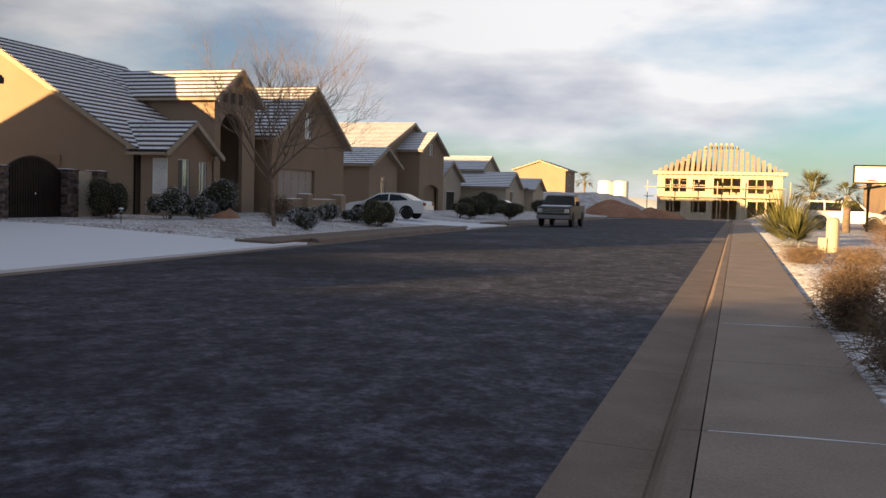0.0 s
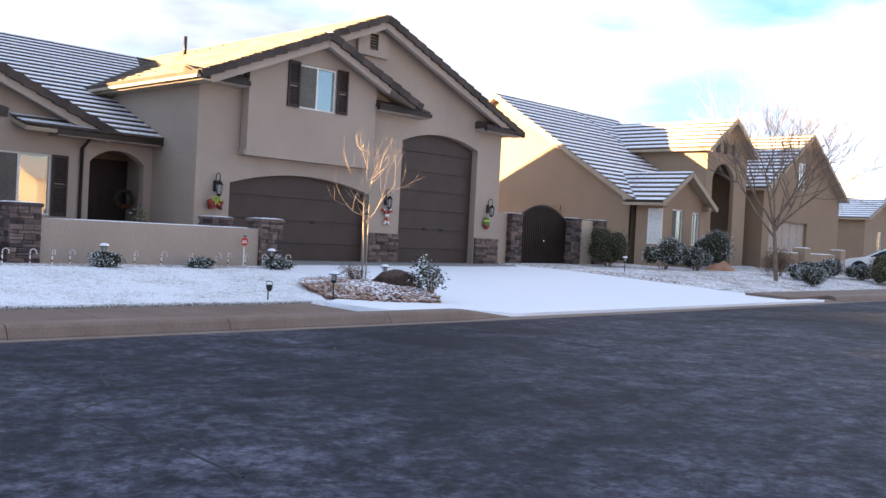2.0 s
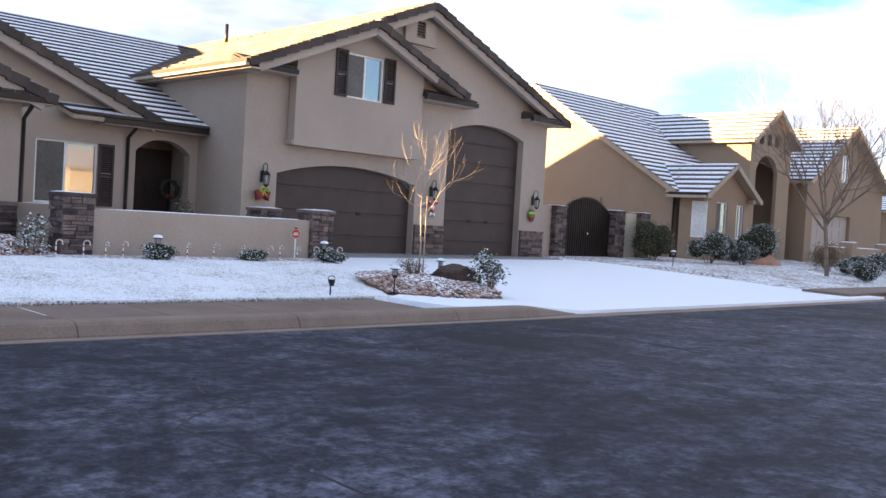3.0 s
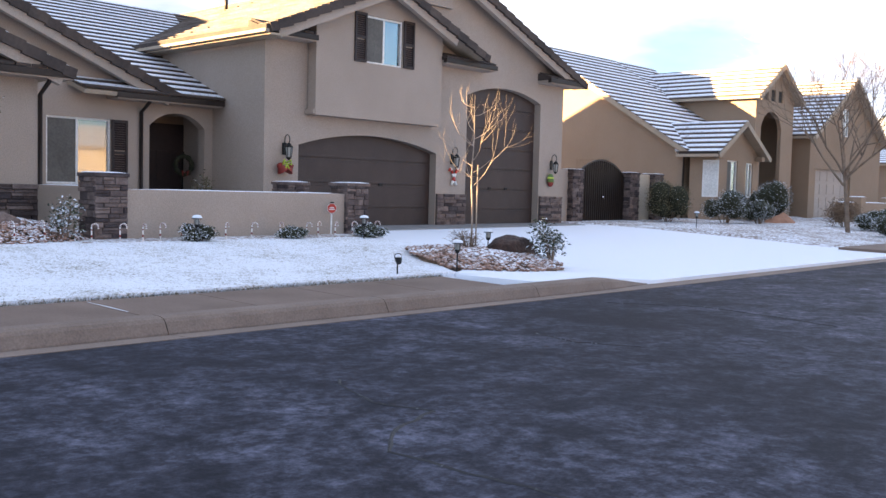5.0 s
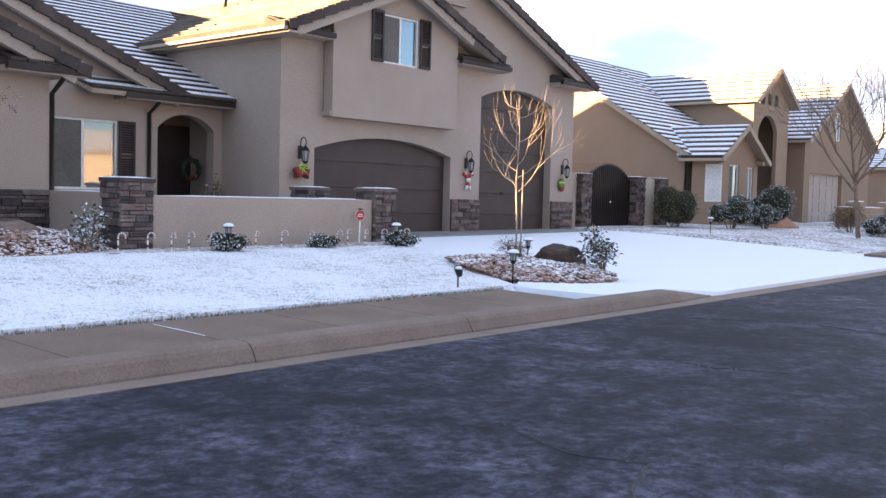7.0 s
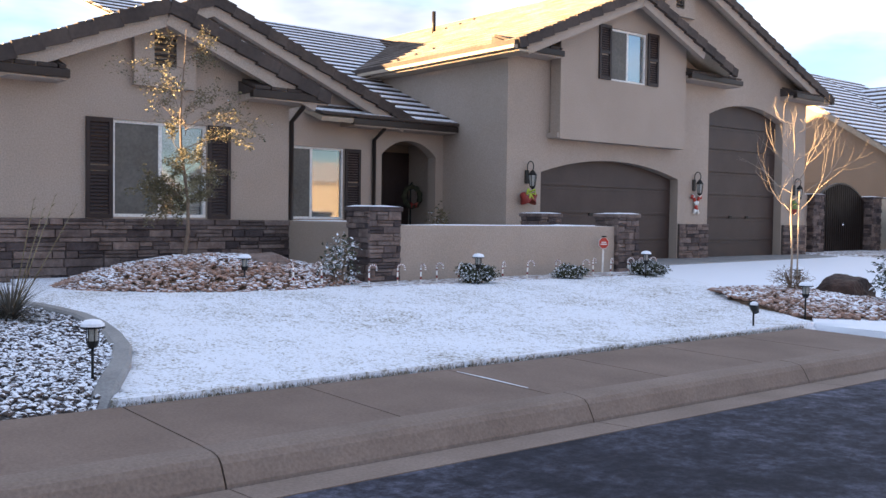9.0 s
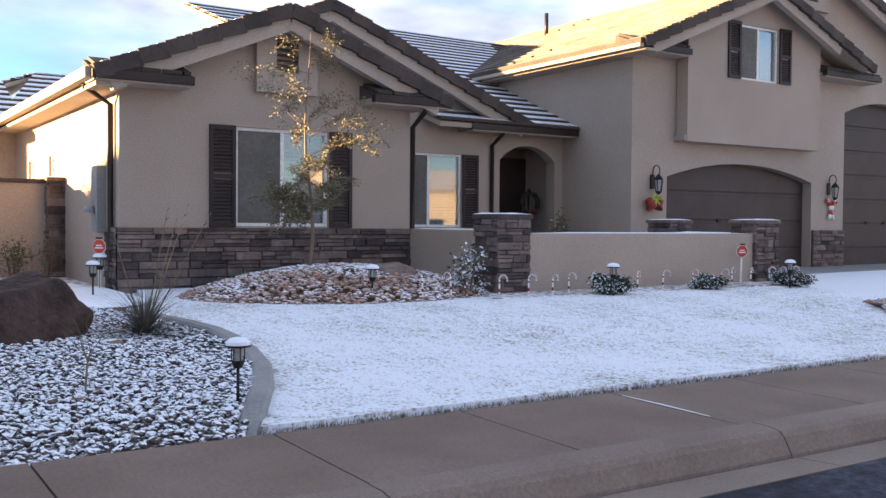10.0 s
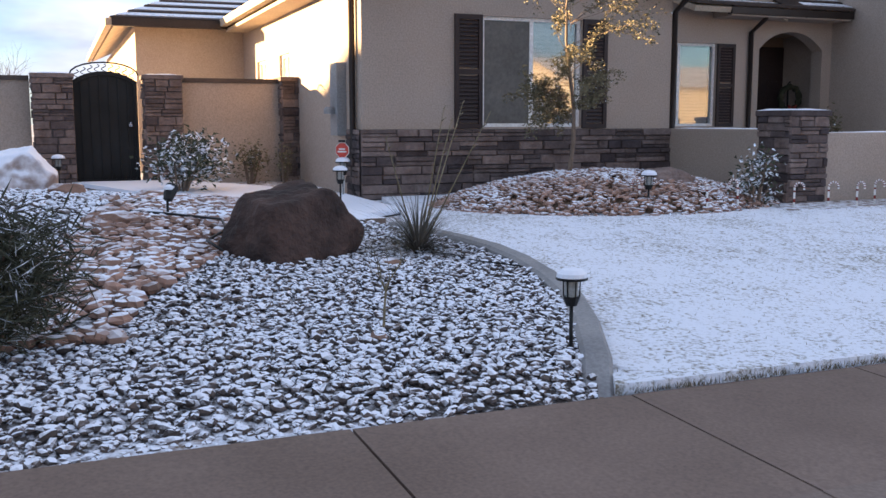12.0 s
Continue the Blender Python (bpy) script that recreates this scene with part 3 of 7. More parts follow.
# the mow curb's line, from the sidewalk back towards the house
MOW = [(-14.6, 1.06), (-15.05, 1.31), (-15.8, 1.68), (-16.45, 1.94), (-17.05, 2.07), (-17.6, 2.13), (-18.1, 2.11), (-18.55, 2.0), (-19.0, 1.84), (-19.5, 1.68)]
lawn_poly = [(-14.68, 1.2)] + [(x + 0.01, y + 0.08) for x, y in MOW[1:-1]] + [(-19.6, 1.8), (-21.2, 2.35), (-23.0, 2.7), (-23.1, 7.2), (-20.3, 7.3), (-20.25, 12.9), (-17.75, 13.0), (-17.4, 12.2), (-16.75, 11.5), (-15.5, 10.95), (-14.7, 10.42)]
lawn = cells(lawn_poly, yard_z, 0.35, 0.05, LAWN, "lawn")
tagged(lawn, "dormant lawn under a thin speckled layer of snow", "lawn", kind="structure")
drive_poly = [(-12.93, 13.5), (-13.34, 12.6), (-13.34, 10.75), (-14.7, 10.4), (-15.8, 12.2), (-17.0, 13.6), (-18.2, 14.0), (-20.3, 13.9), (-23.9, 13.9), (-23.9, 25.5), (-18.2, 26.4), (-14.3, 27.4), (-12.93, 27.6)]
drive = cells(drive_poly, drive_z, 0.6, 0.025, DRIVE, "driveway", skirt=0.2)
tagged(drive, "wide concrete driveway under smooth fresh snow", "driveway", kind="structure")
clear_poly = [(-21.9, 13.95), (-23.95, 13.95), (-23.95, 25.4), (-22.4, 25.0), (-22.1, 19)]
clear = cells(clear_poly, drive_z, 0.6, 0.045, GREY_CONCRETE, "driveway", skirt=0.2)
tagged(clear, "bare damp concrete strip under the garage eaves", "driveway", kind="structure")
drive2 = cells([(-12.93, 46.5), (-24.4, 48.0), (-24.4, 53.6), (-12.93, 55.0)], drive_z, 1.0, 0.03, DRIVE, "driveway", skirt=0.2)
tagged(drive2, "neighbouring driveway under fresh snow", "driveway", kind="structure")

# ---------------------------------------------------------------- house parts


def framed_window(parent, place, u0, v0, u1, v1, split=0.5, blinds="both", name="window"):
    """A sliding window in a wall opening: frame, two panes and blinds behind."""
    w = prism(name, rect(u0, v0, u1, v1), [rect(u0 + 0.05, v0 + 0.05, u1 - 0.05, v1 - 0.05)], lambda u, v, d: place(u, v, d + 0.05), 0.09, WHITE, parent)
    um = u0 + (u1 - u0) * split
    prism("mullion", rect(um - 0.03, v0 + 0.05, um + 0.03, v1 - 0.05), [], lambda u, v, d: place(u, v, d + 0.055), 0.08, WHITE, w)
    for a, b in ((u0 + 0.05, um - 0.03), (um + 0.03, u1 - 0.05)):
        p = prism("pane", rect(a, v0 + 0.05, b, v1 - 0.05), [], lambda u, v, d: place(u, v, d + 0.09), 0.006, GLASS, w)
        p.visible_shadow = False
    if blinds != "white":
        prism("insect_screen", rect(u0 + 0.045, v0 + 0.045, um - 0.025, v1 - 0.045), [], lambda u, v, d: place(u, v, d + 0.07), 0.006, SHADE_DARK, w)
    for a, b, m in ((u0 + 0.05, um - 0.03, SHADE_DARK), (um + 0.03, u1 - 0.05, BLIND)):
        vs, fs = [], []
        z = v0 + 0.06
        while z < v1 - 0.08:
            k = len(vs)
            vs += [place(a, z, 0.21), place(b, z, 0.21), place(b, z + 0.055, 0.185), place(a, z + 0.055, 0.185), place(a, z, 0.214), place(b, z, 0.214), place(b, z + 0.055, 0.189), place(a, z + 0.055, 0.189)]
            fs += [(k, k + 1, k + 2, k + 3), (k + 7, k + 6, k + 5, k + 4), (k, k + 4, k + 5, k + 1), (k + 3, k + 2, k + 6, k + 7)]
            z += 0.06
        raw("blind", vs, fs, m if blinds != "white" else BLIND, w)
    # a near-black sheet behind the panes stands in for the room's shade
    prism("room_shade_sheet", rect(u0 - 0.3, v0 - 0.2, u1 + 0.3, v1 + 0.2), [], lambda u, v, d: place(u, v, d + 0.5), 0.05, INTERIOR_SHADE, w)
    return w


def shutter(parent, place, u0, v0, u1, v1):
    """A louvred shutter fixed on the wall."""
    s = prism("shutter", rect(u0, v0, u1, v1), [rect(u0 + 0.06, v0 + 0.07, u1 - 0.06, (v0 + v1) / 2 - 0.035), rect(u0 + 0.06, (v0 + v1) / 2 + 0.035, u1 - 0.06, v1 - 0.07)], lambda u, v, d: place(u, v, d - 0.045), 0.042, SHUTTER, parent, "dark brown louvred shutter")
    vs, fs = [], []
    z = v0 + 0.08
    while z < v1 - 0.1:
        if abs(z + 0.02 - (v0 + v1) / 2) > 0.06:
            k = len(vs)
            vs += [place(a, z + h, d) for a in (u0 + 0.06, u1 - 0.06) for h, d in ((0, -0.038), (0.05, -0.012), (0.05, -0.004), (0, -0.030))]
            fs += [(k, k + 1, k + 5, k + 4), (k + 1, k + 2, k + 6, k + 5), (k + 2, k + 3, k + 7, k + 6), (k + 3, k, k + 4, k + 7)]
        z += 0.055
    raw("louvres", vs, fs, SHUTTER, s)
    return s


def gable_block(parent, x0, x1, y0, y1, zb, ze, slope, ridge, wall, tile, snow, over=0.4, pieces=False, holes=(), deck=0.14, run_back=0.0):
    """A gabled block of a house between x0 (street side) and x1, y0 and y1. ridge: 'x' shows its gable to the street, 'y' its slope. holes: openings in the street wall (y, z). run_back: how much further back the ridge goes than the eaves."""
    if ridge == "x":
        ym = (y0 + y1) / 2
        zr = ze + slope * (y1 - y0) / 2
        shape = [(y0, zb), (y1, zb), (y1, ze), (ym, zr), (y0, ze)]
        prism("wall", shape, list(holes), facing_x(x0), 0.2, wall, parent)
        prism("wall", shape, [], facing_x(x1 + 0.2), 0.2, wall, parent)
        for yy, s in ((y0, -1), (y1, 1)):
            prism("wall", rect(x1 + 0.2, zb, x0 - 0.2, ze), [], facing_y(yy, s), 0.2, wall, parent)
        zo, zt = ze - slope * over + 0.1, zr + 0.1
        for s in (-1, 1):
            ye = ym + s * ((y1 - y0) / 2 + over)
            roof = new("roof")
            roof.parent = parent
            roof_face([(x0 + over, ye, zo), (x1 - over, ye, zo), (x1 - over - run_back, ym, zt), (x0 + over, ym, zt)], roof, tile, snow, pieces=pieces, deck=deck, cover=(0.13, 0.385) if pieces else (0.04, 0.40))
            beam("rake_board", (x0 + over + 0.02, ye, zo - 0.09), (x0 + over + 0.02, ym, zt - 0.09), 0.05, 0.2, FASCIA, roof)
            beam("gutter", (x0 + over, ye + s * 0.06, zo - 0.06), (x1 - over, ye + s * 0.06, zo - 0.06), 0.12, 0.12, FASCIA, roof)
    else:
        xm = (x0 + x1) / 2
        zr = ze + slope * (x0 - x1) / 2
        prism("wall", rect(y0, zb, y1, ze), list(holes), facing_x(x0), 0.2, wall, parent)
        prism("wall", rect(y0, zb, y1, ze), [], facing_x(x1 + 0.2), 0.2, wall, parent)
        shape = [(x1 + 0.2, zb), (x0 - 0.2, zb), (x0 - 0.2, ze), (xm, zr), (x1 + 0.2, ze)]
        for yy, s in ((y0, -1), (y1, 1)):
            prism("wall", shape, [], facing_y(yy, s), 0.2, wall, parent)
        zo, zt = ze - slope * over + 0.1, zr + 0.1
        for s in (-1, 1):
            xe = xm + s * ((x0 - x1) / 2 + over)
            roof = new("roof")
            roof.parent = parent
            roof_face([(xe, y0 - over, zo), (xe, y1 + over, zo), (xm, y1 + over, zt), (xm, y0 - over, zt)], roof, tile, snow, pieces=pieces, deck=deck, cover=(0.13, 0.385) if pieces else (0.04, 0.40))
            for yy in (y0 - over, y1 + over):
                beam("rake_board", (xe, yy, zo - 0.09), (xm, yy, zt - 0.09), 0.05, 0.2, FASCIA, roof)
            beam("gutter", (xe + s * 0.06, y0 - over, zo - 0.06), (xe + s * 0.06, y1 + over, zo - 0.06), 0.12, 0.12, FASCIA, roof)


def garage_door(parent, x, u0, u1, v0, spring, top, rows, cols):
    """A sectional door of raised panels in an arched opening, set back from the wall."""
    d = prism("garage_door", arch(u0 - 0.1, u1 + 0.1, v0, spring + 0.05, top + 0.1), [], facing_x(x), 0.05, DOOR_BROWN, parent, "dark brown sectional garage door")
    h = (top - v0) / rows
    w = (u1 - u0) / cols
    for r in range(rows):
        za, zb_ = v0 + r * h + 0.012, v0 + (r + 1) * h - 0.012
        if r == rows - 1:
            shape = [p for p in arch(u0 + 0.01, u1 - 0.01, za, spring - 0.01, top - 0.01)]
            if za >= spring:
                shape = clip_poly(arch(u0 + 0.01, u1 - 0.01, v0, spring - 0.01, top - 0.01), 1, za, True)
        else:
            shape = clip_poly(clip_poly(arch(u0 + 0.01, u1 - 0.01, v0, spring - 0.01, top - 0.01), 1, za, True), 1, zb_, False)
        prism("door_section", shape, [], facing_x(x + 0.025), 0.024, DOOR_BROWN, d)
    for r in range(1, rows):
        z = v0 + r * h
        if z < spring:
            box("section_rail", (x + 0.02, u0 + 0.02, z - 0.075), (x + 0.034, u1 - 0.02, z - 0.02), DOOR_BROWN, d, bevel=0.005)
            box("section_rail", (x + 0.02, u0 + 0.02, z + 0.02), (x + 0.034, u1 - 0.02, z + 0.075), DOOR_BROWN, d, bevel=0.005)
    for k in (-0.11, 0.11):
        um = (u0 + u1) / 2 + k * (u1 - u0)
        box("pull_handle", (x + 0.02, um - 0.07, v0 + 1.25), (x + 0.055, um + 0.07, v0 + 1.33), BLACK, d, bevel=0.008)
    return d


def ledge_stones(parent, place, u0, u1, v0, v1, rng, depth=0.03, row=(0.065, 0.145), run=(0.16, 0.62)):
    """Courses of split stone, each stone a piece of its own, proud of a dark joint by an uneven amount."""
    z = v0
    while z < v1 - 0.03:
        h = min(rng.uniform(*row), v1 - z)
        if v1 - z - h < 0.05:
            h = v1 - z
        u = u0
        while u < u1 - 0.01:
            w = min(rng.uniform(*run), u1 - u)
            if u1 - u - w < 0.08:
                w = u1 - u
            halves = ((z, z + h),)
            if h > 0.085 and rng.random() < 0.38:
                zm = z + h * rng.uniform(0.4, 0.6)
                halves = ((z, zm), (zm, z + h))
            for za, zb_ in halves:
                d = depth * rng.uniform(0.3, 1.6)
                e = min(0.012, (zb_ - za) * 0.2)
                a, b, c, f = u + 0.002, u + w - 0.002, za + 0.002, zb_ - 0.002
                vs = [place(a, c, 0), place(b, c, 0), place(b, f, 0), place(a, f, 0)]
                vs += [place(p, q, -d * rng.uniform(0.75, 1.2)) for p, q in ((a + e, c + e * 0.5), (b - e, c + e * 0.6), (b - e, f - e * 0.5), (a + e, f - e * 0.5))]
                raw("stone", vs, [(0, 1, 5, 4), (1, 2, 6, 5), (2, 3, 7, 6), (3, 0, 4, 7), (4, 5, 6, 7)], STONE, parent)
            u += w
        z += h


def cornice(parent, x, y0, y1, z, depth=0.55, h=0.16, snow=True):
    """A short eave return across a gable's foot: fascia, gutter and a small tiled top."""
    c = new("eave_return")
    c.parent = parent
    box("soffit", (x, y0 + 0.03, z - h * 0.8), (x + depth - 0.05, y1 - 0.03, z - 0.02), STUCCO_TRIM, c)
    box("gutter", (x + depth - 0.13, y0, z - 0.10), (x + depth, y1, z + 0.03), BRONZE, c, bevel=0.015)
    raw("tile_top", [(x, y0, z + 0.21), (x, y1, z + 0.21), (x + depth - 0.06, y1, z + 0.03), (x + depth - 0.06, y0, z + 0.03), (x, y0, z - 0.02), (x, y1, z - 0.02), (x + depth - 0.06, y1, z - 0.02), (x + depth - 0.06, y0, z - 0.02)], [(0, 3, 2, 1), (4, 5, 6, 7), (0, 4, 7, 3), (1, 2, 6, 5), (3, 7, 6, 2)], TILE, c)
    k = 0
    yy = y0 + 0.05
    while yy < y1 - 0.1:
        w = min(0.3, y1 - 0.04 - yy)
        beam("tile", (x + 0.02, yy + w / 2, z + 0.235), (x + depth - 0.03, yy + w / 2, z + 0.065), w - 0.02, 0.05, TILE, c)
        yy += 0.31
    return c

# ---------------------------------------------------------------- the house with two garages
S = 0.42
rng = random.Random(4)
house = thing("house", "greige stucco house with brown garage doors, shutters and snowy tile roof", "house")
XW, XE, XG, XB = -23.2, -26.0, -23.75, -23.4
ZB = 0.3
# street walls
wing_ym, wing_half = 5.0, 2.5
W1 = rect(4.28, 1.47, 5.88, 3.02)
prism("wall", [(2.5, ZB), (7.45, ZB), (7.45, 3.72), (5.0, 4.76), (2.5, 3.72)], [W1], facing_x(XW), 0.25, STUCCO, house)
framed_window(house, facing_x(XW), 4.28, 1.47, 5.88, 3.02)
shutter(house, facing_x(XW), 3.85, 1.45, 4.27, 3.03)
shutter(house, facing_x(XW), 5.89, 1.45, 6.30, 3.03)
# wing's side walls
side_open = [rect(-30.4, 1.5, -29.55, 2.75), rect(-28.3, 1.5, -27.5, 2.75)]
prism("wall", rect(-36, ZB, XW - 0.25, 3.72), side_open, facing_y(2.5, -1), 0.25, STUCCO, house)
for h in side_open:
    framed_window(house, facing_y(2.5, -1), h[0][0], h[0][1], h[2][0], h[2][1], blinds="white")
prism("wall", rect(XE, ZB, XW - 0.25, 3.72), [], facing_y(7.45, 1), 0.25, STUCCO, house)
# entry wall with its window and arched porch
W2 = rect(8.87, 1.46, 10.44, 3.02)
PORCH = arch(11.45, 13.02, ZB + 0.12, 2.95, 3.3)
prism("wall", [(7.4, ZB), (13.25, ZB), (13.25, 3.75), (11.9, 3.75), (7.4, 5.6)], [W2, PORCH], facing_x(XE), 0.3, STUCCO, house)
framed_window(house, facing_x(XE), 8.87, 1.46, 10.44, 3.02, split=0.48)
shutter(house, facing_x(XE), 10.45, 1.45, 10.86, 3.02)
# porch shade is put into brown back and ceiling and a widened dark door
box("porch_shade_back", (-27.6, 11.2, ZB), (-27.4, 13.25, 3.6), STUCCO_BROWN, house)
box("porch_side", (-27.4, 11.2, ZB), (-26.3, 11.42, 3.6), STUCCO, house)
box("porch_shade_ceiling", (-27.4, 11.42, 3.32), (-26.3, 13.25, 3.45), STUCCO_BROWN, house)
fd = box("front_door", (-27.4, 11.48, ZB + 0.12), (-27.33, 13.22, 3.12), SHUTTER, house, "dark panelled double front door, widened across the porch to stand in for its shade", bevel=0.01)
for ya in (11.6, 12.02, 12.4, 12.82):
    for za in (0.65, 1.6):
        box("door_panel", (-27.33, ya, za), (-27.315, ya + 0.36, za + 0.8), SHUTTER, fd, bevel=0.006)
# garage block
GAR = arch(14.31, 19.33, ZB, 2.6, 2.96)
RV = arch(20.62, 24.2, ZB, 4.42, 4.76)
prism("wall", [(13.25, ZB), (25.42, ZB), (25.42, 5.3), (19.3, 7.86), (13.25, 5.32)], [GAR, RV], facing_x(XG), 0.35, STUCCO, house)
prism("wall", rect(-39, ZB, XG - 0.35, 5.4), [], facing_y(13.25, -1), 0.25, STUCCO, house)
prism("wall", rect(-39, ZB, XG - 0.35, 5.4), [], facing_y(25.42, 1), 0.25, STUCCO, house)
prism("wall", [(13.25, ZB), (25.42, ZB), (25.42, 5.3), (19.3, 7.86), (13.25, 5.32)], [], facing_x(-39.0), 0.25, STUCCO, house)
garage_door(house, XG - 0.27, 14.31, 19.33, 0.36, 2.6, 2.96, 4, 8)
garage_door(house, XG - 0.27, 20.62, 24.2, 0.36, 4.42, 4.76, 7, 5)
# overhanging upper room
W3 = rect(16.22, 4.84, 17.55, 6.08)
prism("upper_room", [(14.55, 3.36), (19.12, 3.36), (19.12, 6.2), (16.9, 7.04), (14.55, 6.02)], [W3], facing_x(XB), 0.32, STUCCO, house)
box("upper_room_floor", (XG, 14.49, 3.38), (XB - 0.02, 19.06, 3.5), STUCCO, house)
framed_window(house, facing_x(XB), 16.22, 4.84, 17.55, 6.08)
shutter(house, facing_x(XB), 15.8, 4.84, 16.21, 6.12)
shutter(house, facing_x(XB), 17.56, 4.84, 17.97, 6.12)
# rear of the house, and the back wing with a hipped roof
prism("wall", rect(0.26, ZB, 2.5, 3.55), [], facing_x(-31.9), 0.25, STUCCO, house)
prism("wall", rect(-44, ZB, -32.15, 3.55), [], facing_y(0.26, -1), 0.25, STUCCO, house)


def roof_of(*faces, snow=SNOW_ROOF, pieces=True, tile=TILE, cover=(0.13, 0.385)):
    for f in faces:
        r = new("roof")
        r.parent = house
        roof_face(f, r, tile, snow, pieces=pieces, cover=cover)


ZE, YE = 3.65, 2.05
zr_w, zr_m, zr_main = ZE + S * (5.0 - YE), ZE + S * (7.1 - YE), ZE + S * 8.9
# left slope over wing and middle gable, ridge of wing, right slope of wing
roof_of([(-22.7, YE, ZE), (-38, YE, ZE), (-38, 5.0, zr_w), (-22.7, 5.0, zr_w)])
roof_of([(-22.7, 7.95, ZE), (-27.5, 7.95, ZE), (-27.5, 5.0, zr_w), (-22.7, 5.0, zr_w)])
roof_of([(-25.5, 5.0, zr_w), (-38, 5.0, zr_w), (-38, 7.1, zr_m), (-25.5, 7.1, zr_m)])
roof_of([(-25.5, 12.1, ZE), (-30.5, 12.1, ZE), (-30.5, 7.1, zr_m), (-25.5, 7.1, zr_m)])
# main slope towards the street, and behind
roof_of([(-25.4, 9.5, ZE), (-25.4, 13.22, ZE), (-34.3, 17.0, zr_main), (-34.3, 7.0, zr_main)])
roof_of([(-28.5, 13.2, ZE + S * 3.1), (-28.5, 15.0, ZE + S * 3.1), (-34.3, 19.0, zr_main), (-34.3, 13.2, zr_main)], snow=None, pieces=False)
# garage: left slope in two bands, right slope, the short slope right of the upper room
ZG = 5.28
zg = lambda y: ZG + S * (y - 12.8)
roof_of([(-22.95, 12.8, ZG), (-39.4, 12.8, ZG), (-39.4, 16.9, zg(16.9)), (-22.95, 16.9, zg(16.9))], snow=None, tile=TILE_FROST)
roof_of([(-23.25, 16.9, zg(16.9)), (-39.4, 16.9, zg(16.9)), (-39.4, 19.3, zg(19.3)), (-23.25, 19.3, zg(19.3))], snow=None, tile=TILE_FROST)
roof_of([(-23.25, 26.0, zg(19.3) - S * 6.7), (-39.4, 26.0, zg(19.3) - S * 6.7), (-39.4, 19.3, zg(19.3)), (-23.25, 19.3, zg(19.3))])
roof_of([(-22.95, 20.55, zg(16.9) - S * 3.65), (-23.85, 20.55, zg(16.9) - S * 3.65), (-23.85, 16.9, zg(16.9)), (-22.95, 16.9, zg(16.9))])
# hipped back wing
roof_of([(-31.4, -0.22, 3.6), (-31.4, 2.6, 3.6), (-34.5, 2.6, 4.9), (-34.5, 2.6, 4.9)],
        [(-31.4, 2.0, 3.6), (-31.4, 6.0, 3.6), (-35.4, 6.0, 5.28), (-35.4, 3.5, 5.28)],
        [(-31.4, -0.22, 3.6), (-44, -0.22, 3.6), (-44, 3.5, 5.28), (-35.4, 3.5, 5.28)])
beam("gutter", (-31.35, -0.22, 3.55), (-31.35, 2.2, 3.55), 0.13, 0.16, BRONZE, house)
beam("gutter", (-31.3, -0.28, 3.55), (-44, -0.28, 3.55), 0.12, 0.14, FASCIA, house)
# rake trim: stucco band under the verge
for n, (a, b) in enumerate((((-22.72, YE, ZE), (-22.72, 5.0, zr_w)), ((-22.72, 7.95, ZE), (-22.72, 5.0, zr_w)), ((-25.52, 12.1, ZE), (-25.52, 7.1, zr_m)), ((-25.52, 5.0, zr_w), (-25.52, 7.1, zr_m)),
             ((-22.97, 12.8, ZG), (-22.97, 16.9, zg(16.9))), ((-22.97, 20.6, zg(16.9) - S * 3.7), (-22.97, 16.9, zg(16.9))),
             ((-23.27, 16.9, zg(16.9)), (-23.27, 19.3, zg(19.3))), ((-23.27, 26.0, zg(19.3) - S * 6.7), (-23.27, 19.3, zg(19.3))))):
    off = Vector((0.011 * (n % 2), 0, 0))
    a, b = Vector(a) + off, Vector(b) + off
    ends = [b + (a - b) * min(1.0, k * 0.42 / (a - b).length) for k in range(int((a - b).length / 0.42) + 2)]
    for k, (p, q) in enumerate(zip(ends, ends[1:])):
        if (q - p).length > 0.05:
            low = 0.02 * math.sin(k * 5.1 + a.y)
            beam("verge_tile", q + Vector((0.03 + 0.005 * (k % 2), 0, -0.035 + 0.2 * low)) + (q - p) * 0.07, p + Vector((0.03 + 0.005 * (k % 2), 0, -0.075)), 0.10, 0.21 + 0.4 * low, TILE, house)
    a = b + (a - b) * 0.93
    if 19.5 < a.y < 22:
        a = b + (a - b) * 0.7
    beam("rake_trim", a + Vector((-0.09, 0, -0.24)), b + Vector((-0.09, 0, -0.24)), 0.16, 0.26, STUCCO_TRIM, house)
# eave gutters and lit soffits
beam("gutter", (-22.75, YE - 0.06, ZE - 0.05), (-31.5, YE - 0.06, ZE - 0.05), 0.13, 0.15, FASCIA, house)
box("soffit", (-22.75, YE + 0.02, ZE - 0.22), (-31.5, 2.5, ZE - 0.16), FASCIA, house)
beam("eave_tile_edge", (-22.95, 12.74, ZG - 0.02), (-30.4, 12.74, ZG - 0.02), 0.1, 0.11, TILE, house)
beam("gutter", (-22.95, 12.72, ZG - 0.115), (-30.4, 12.72, ZG - 0.115), 0.12, 0.075, FASCIA, house)
box("soffit", (-22.95, 12.82, ZG - 0.2), (-30.4, 13.25, ZG - 0.15), FASCIA, house)
# eave returns
cornice(house, XW, 2.0, 3.45, 3.62)
cornice(house, XW, 6.45, 7.98, 3.62)
cornice(house, XE, 10.3, 13.22, 3.62, 0.6)
cornice(house, XG, 12.75, 14.47, 5.27)
cornice(house, XG, 19.1, 21.35, 5.27)
cornice(house, XG, 24.0, 26.05, 5.2)
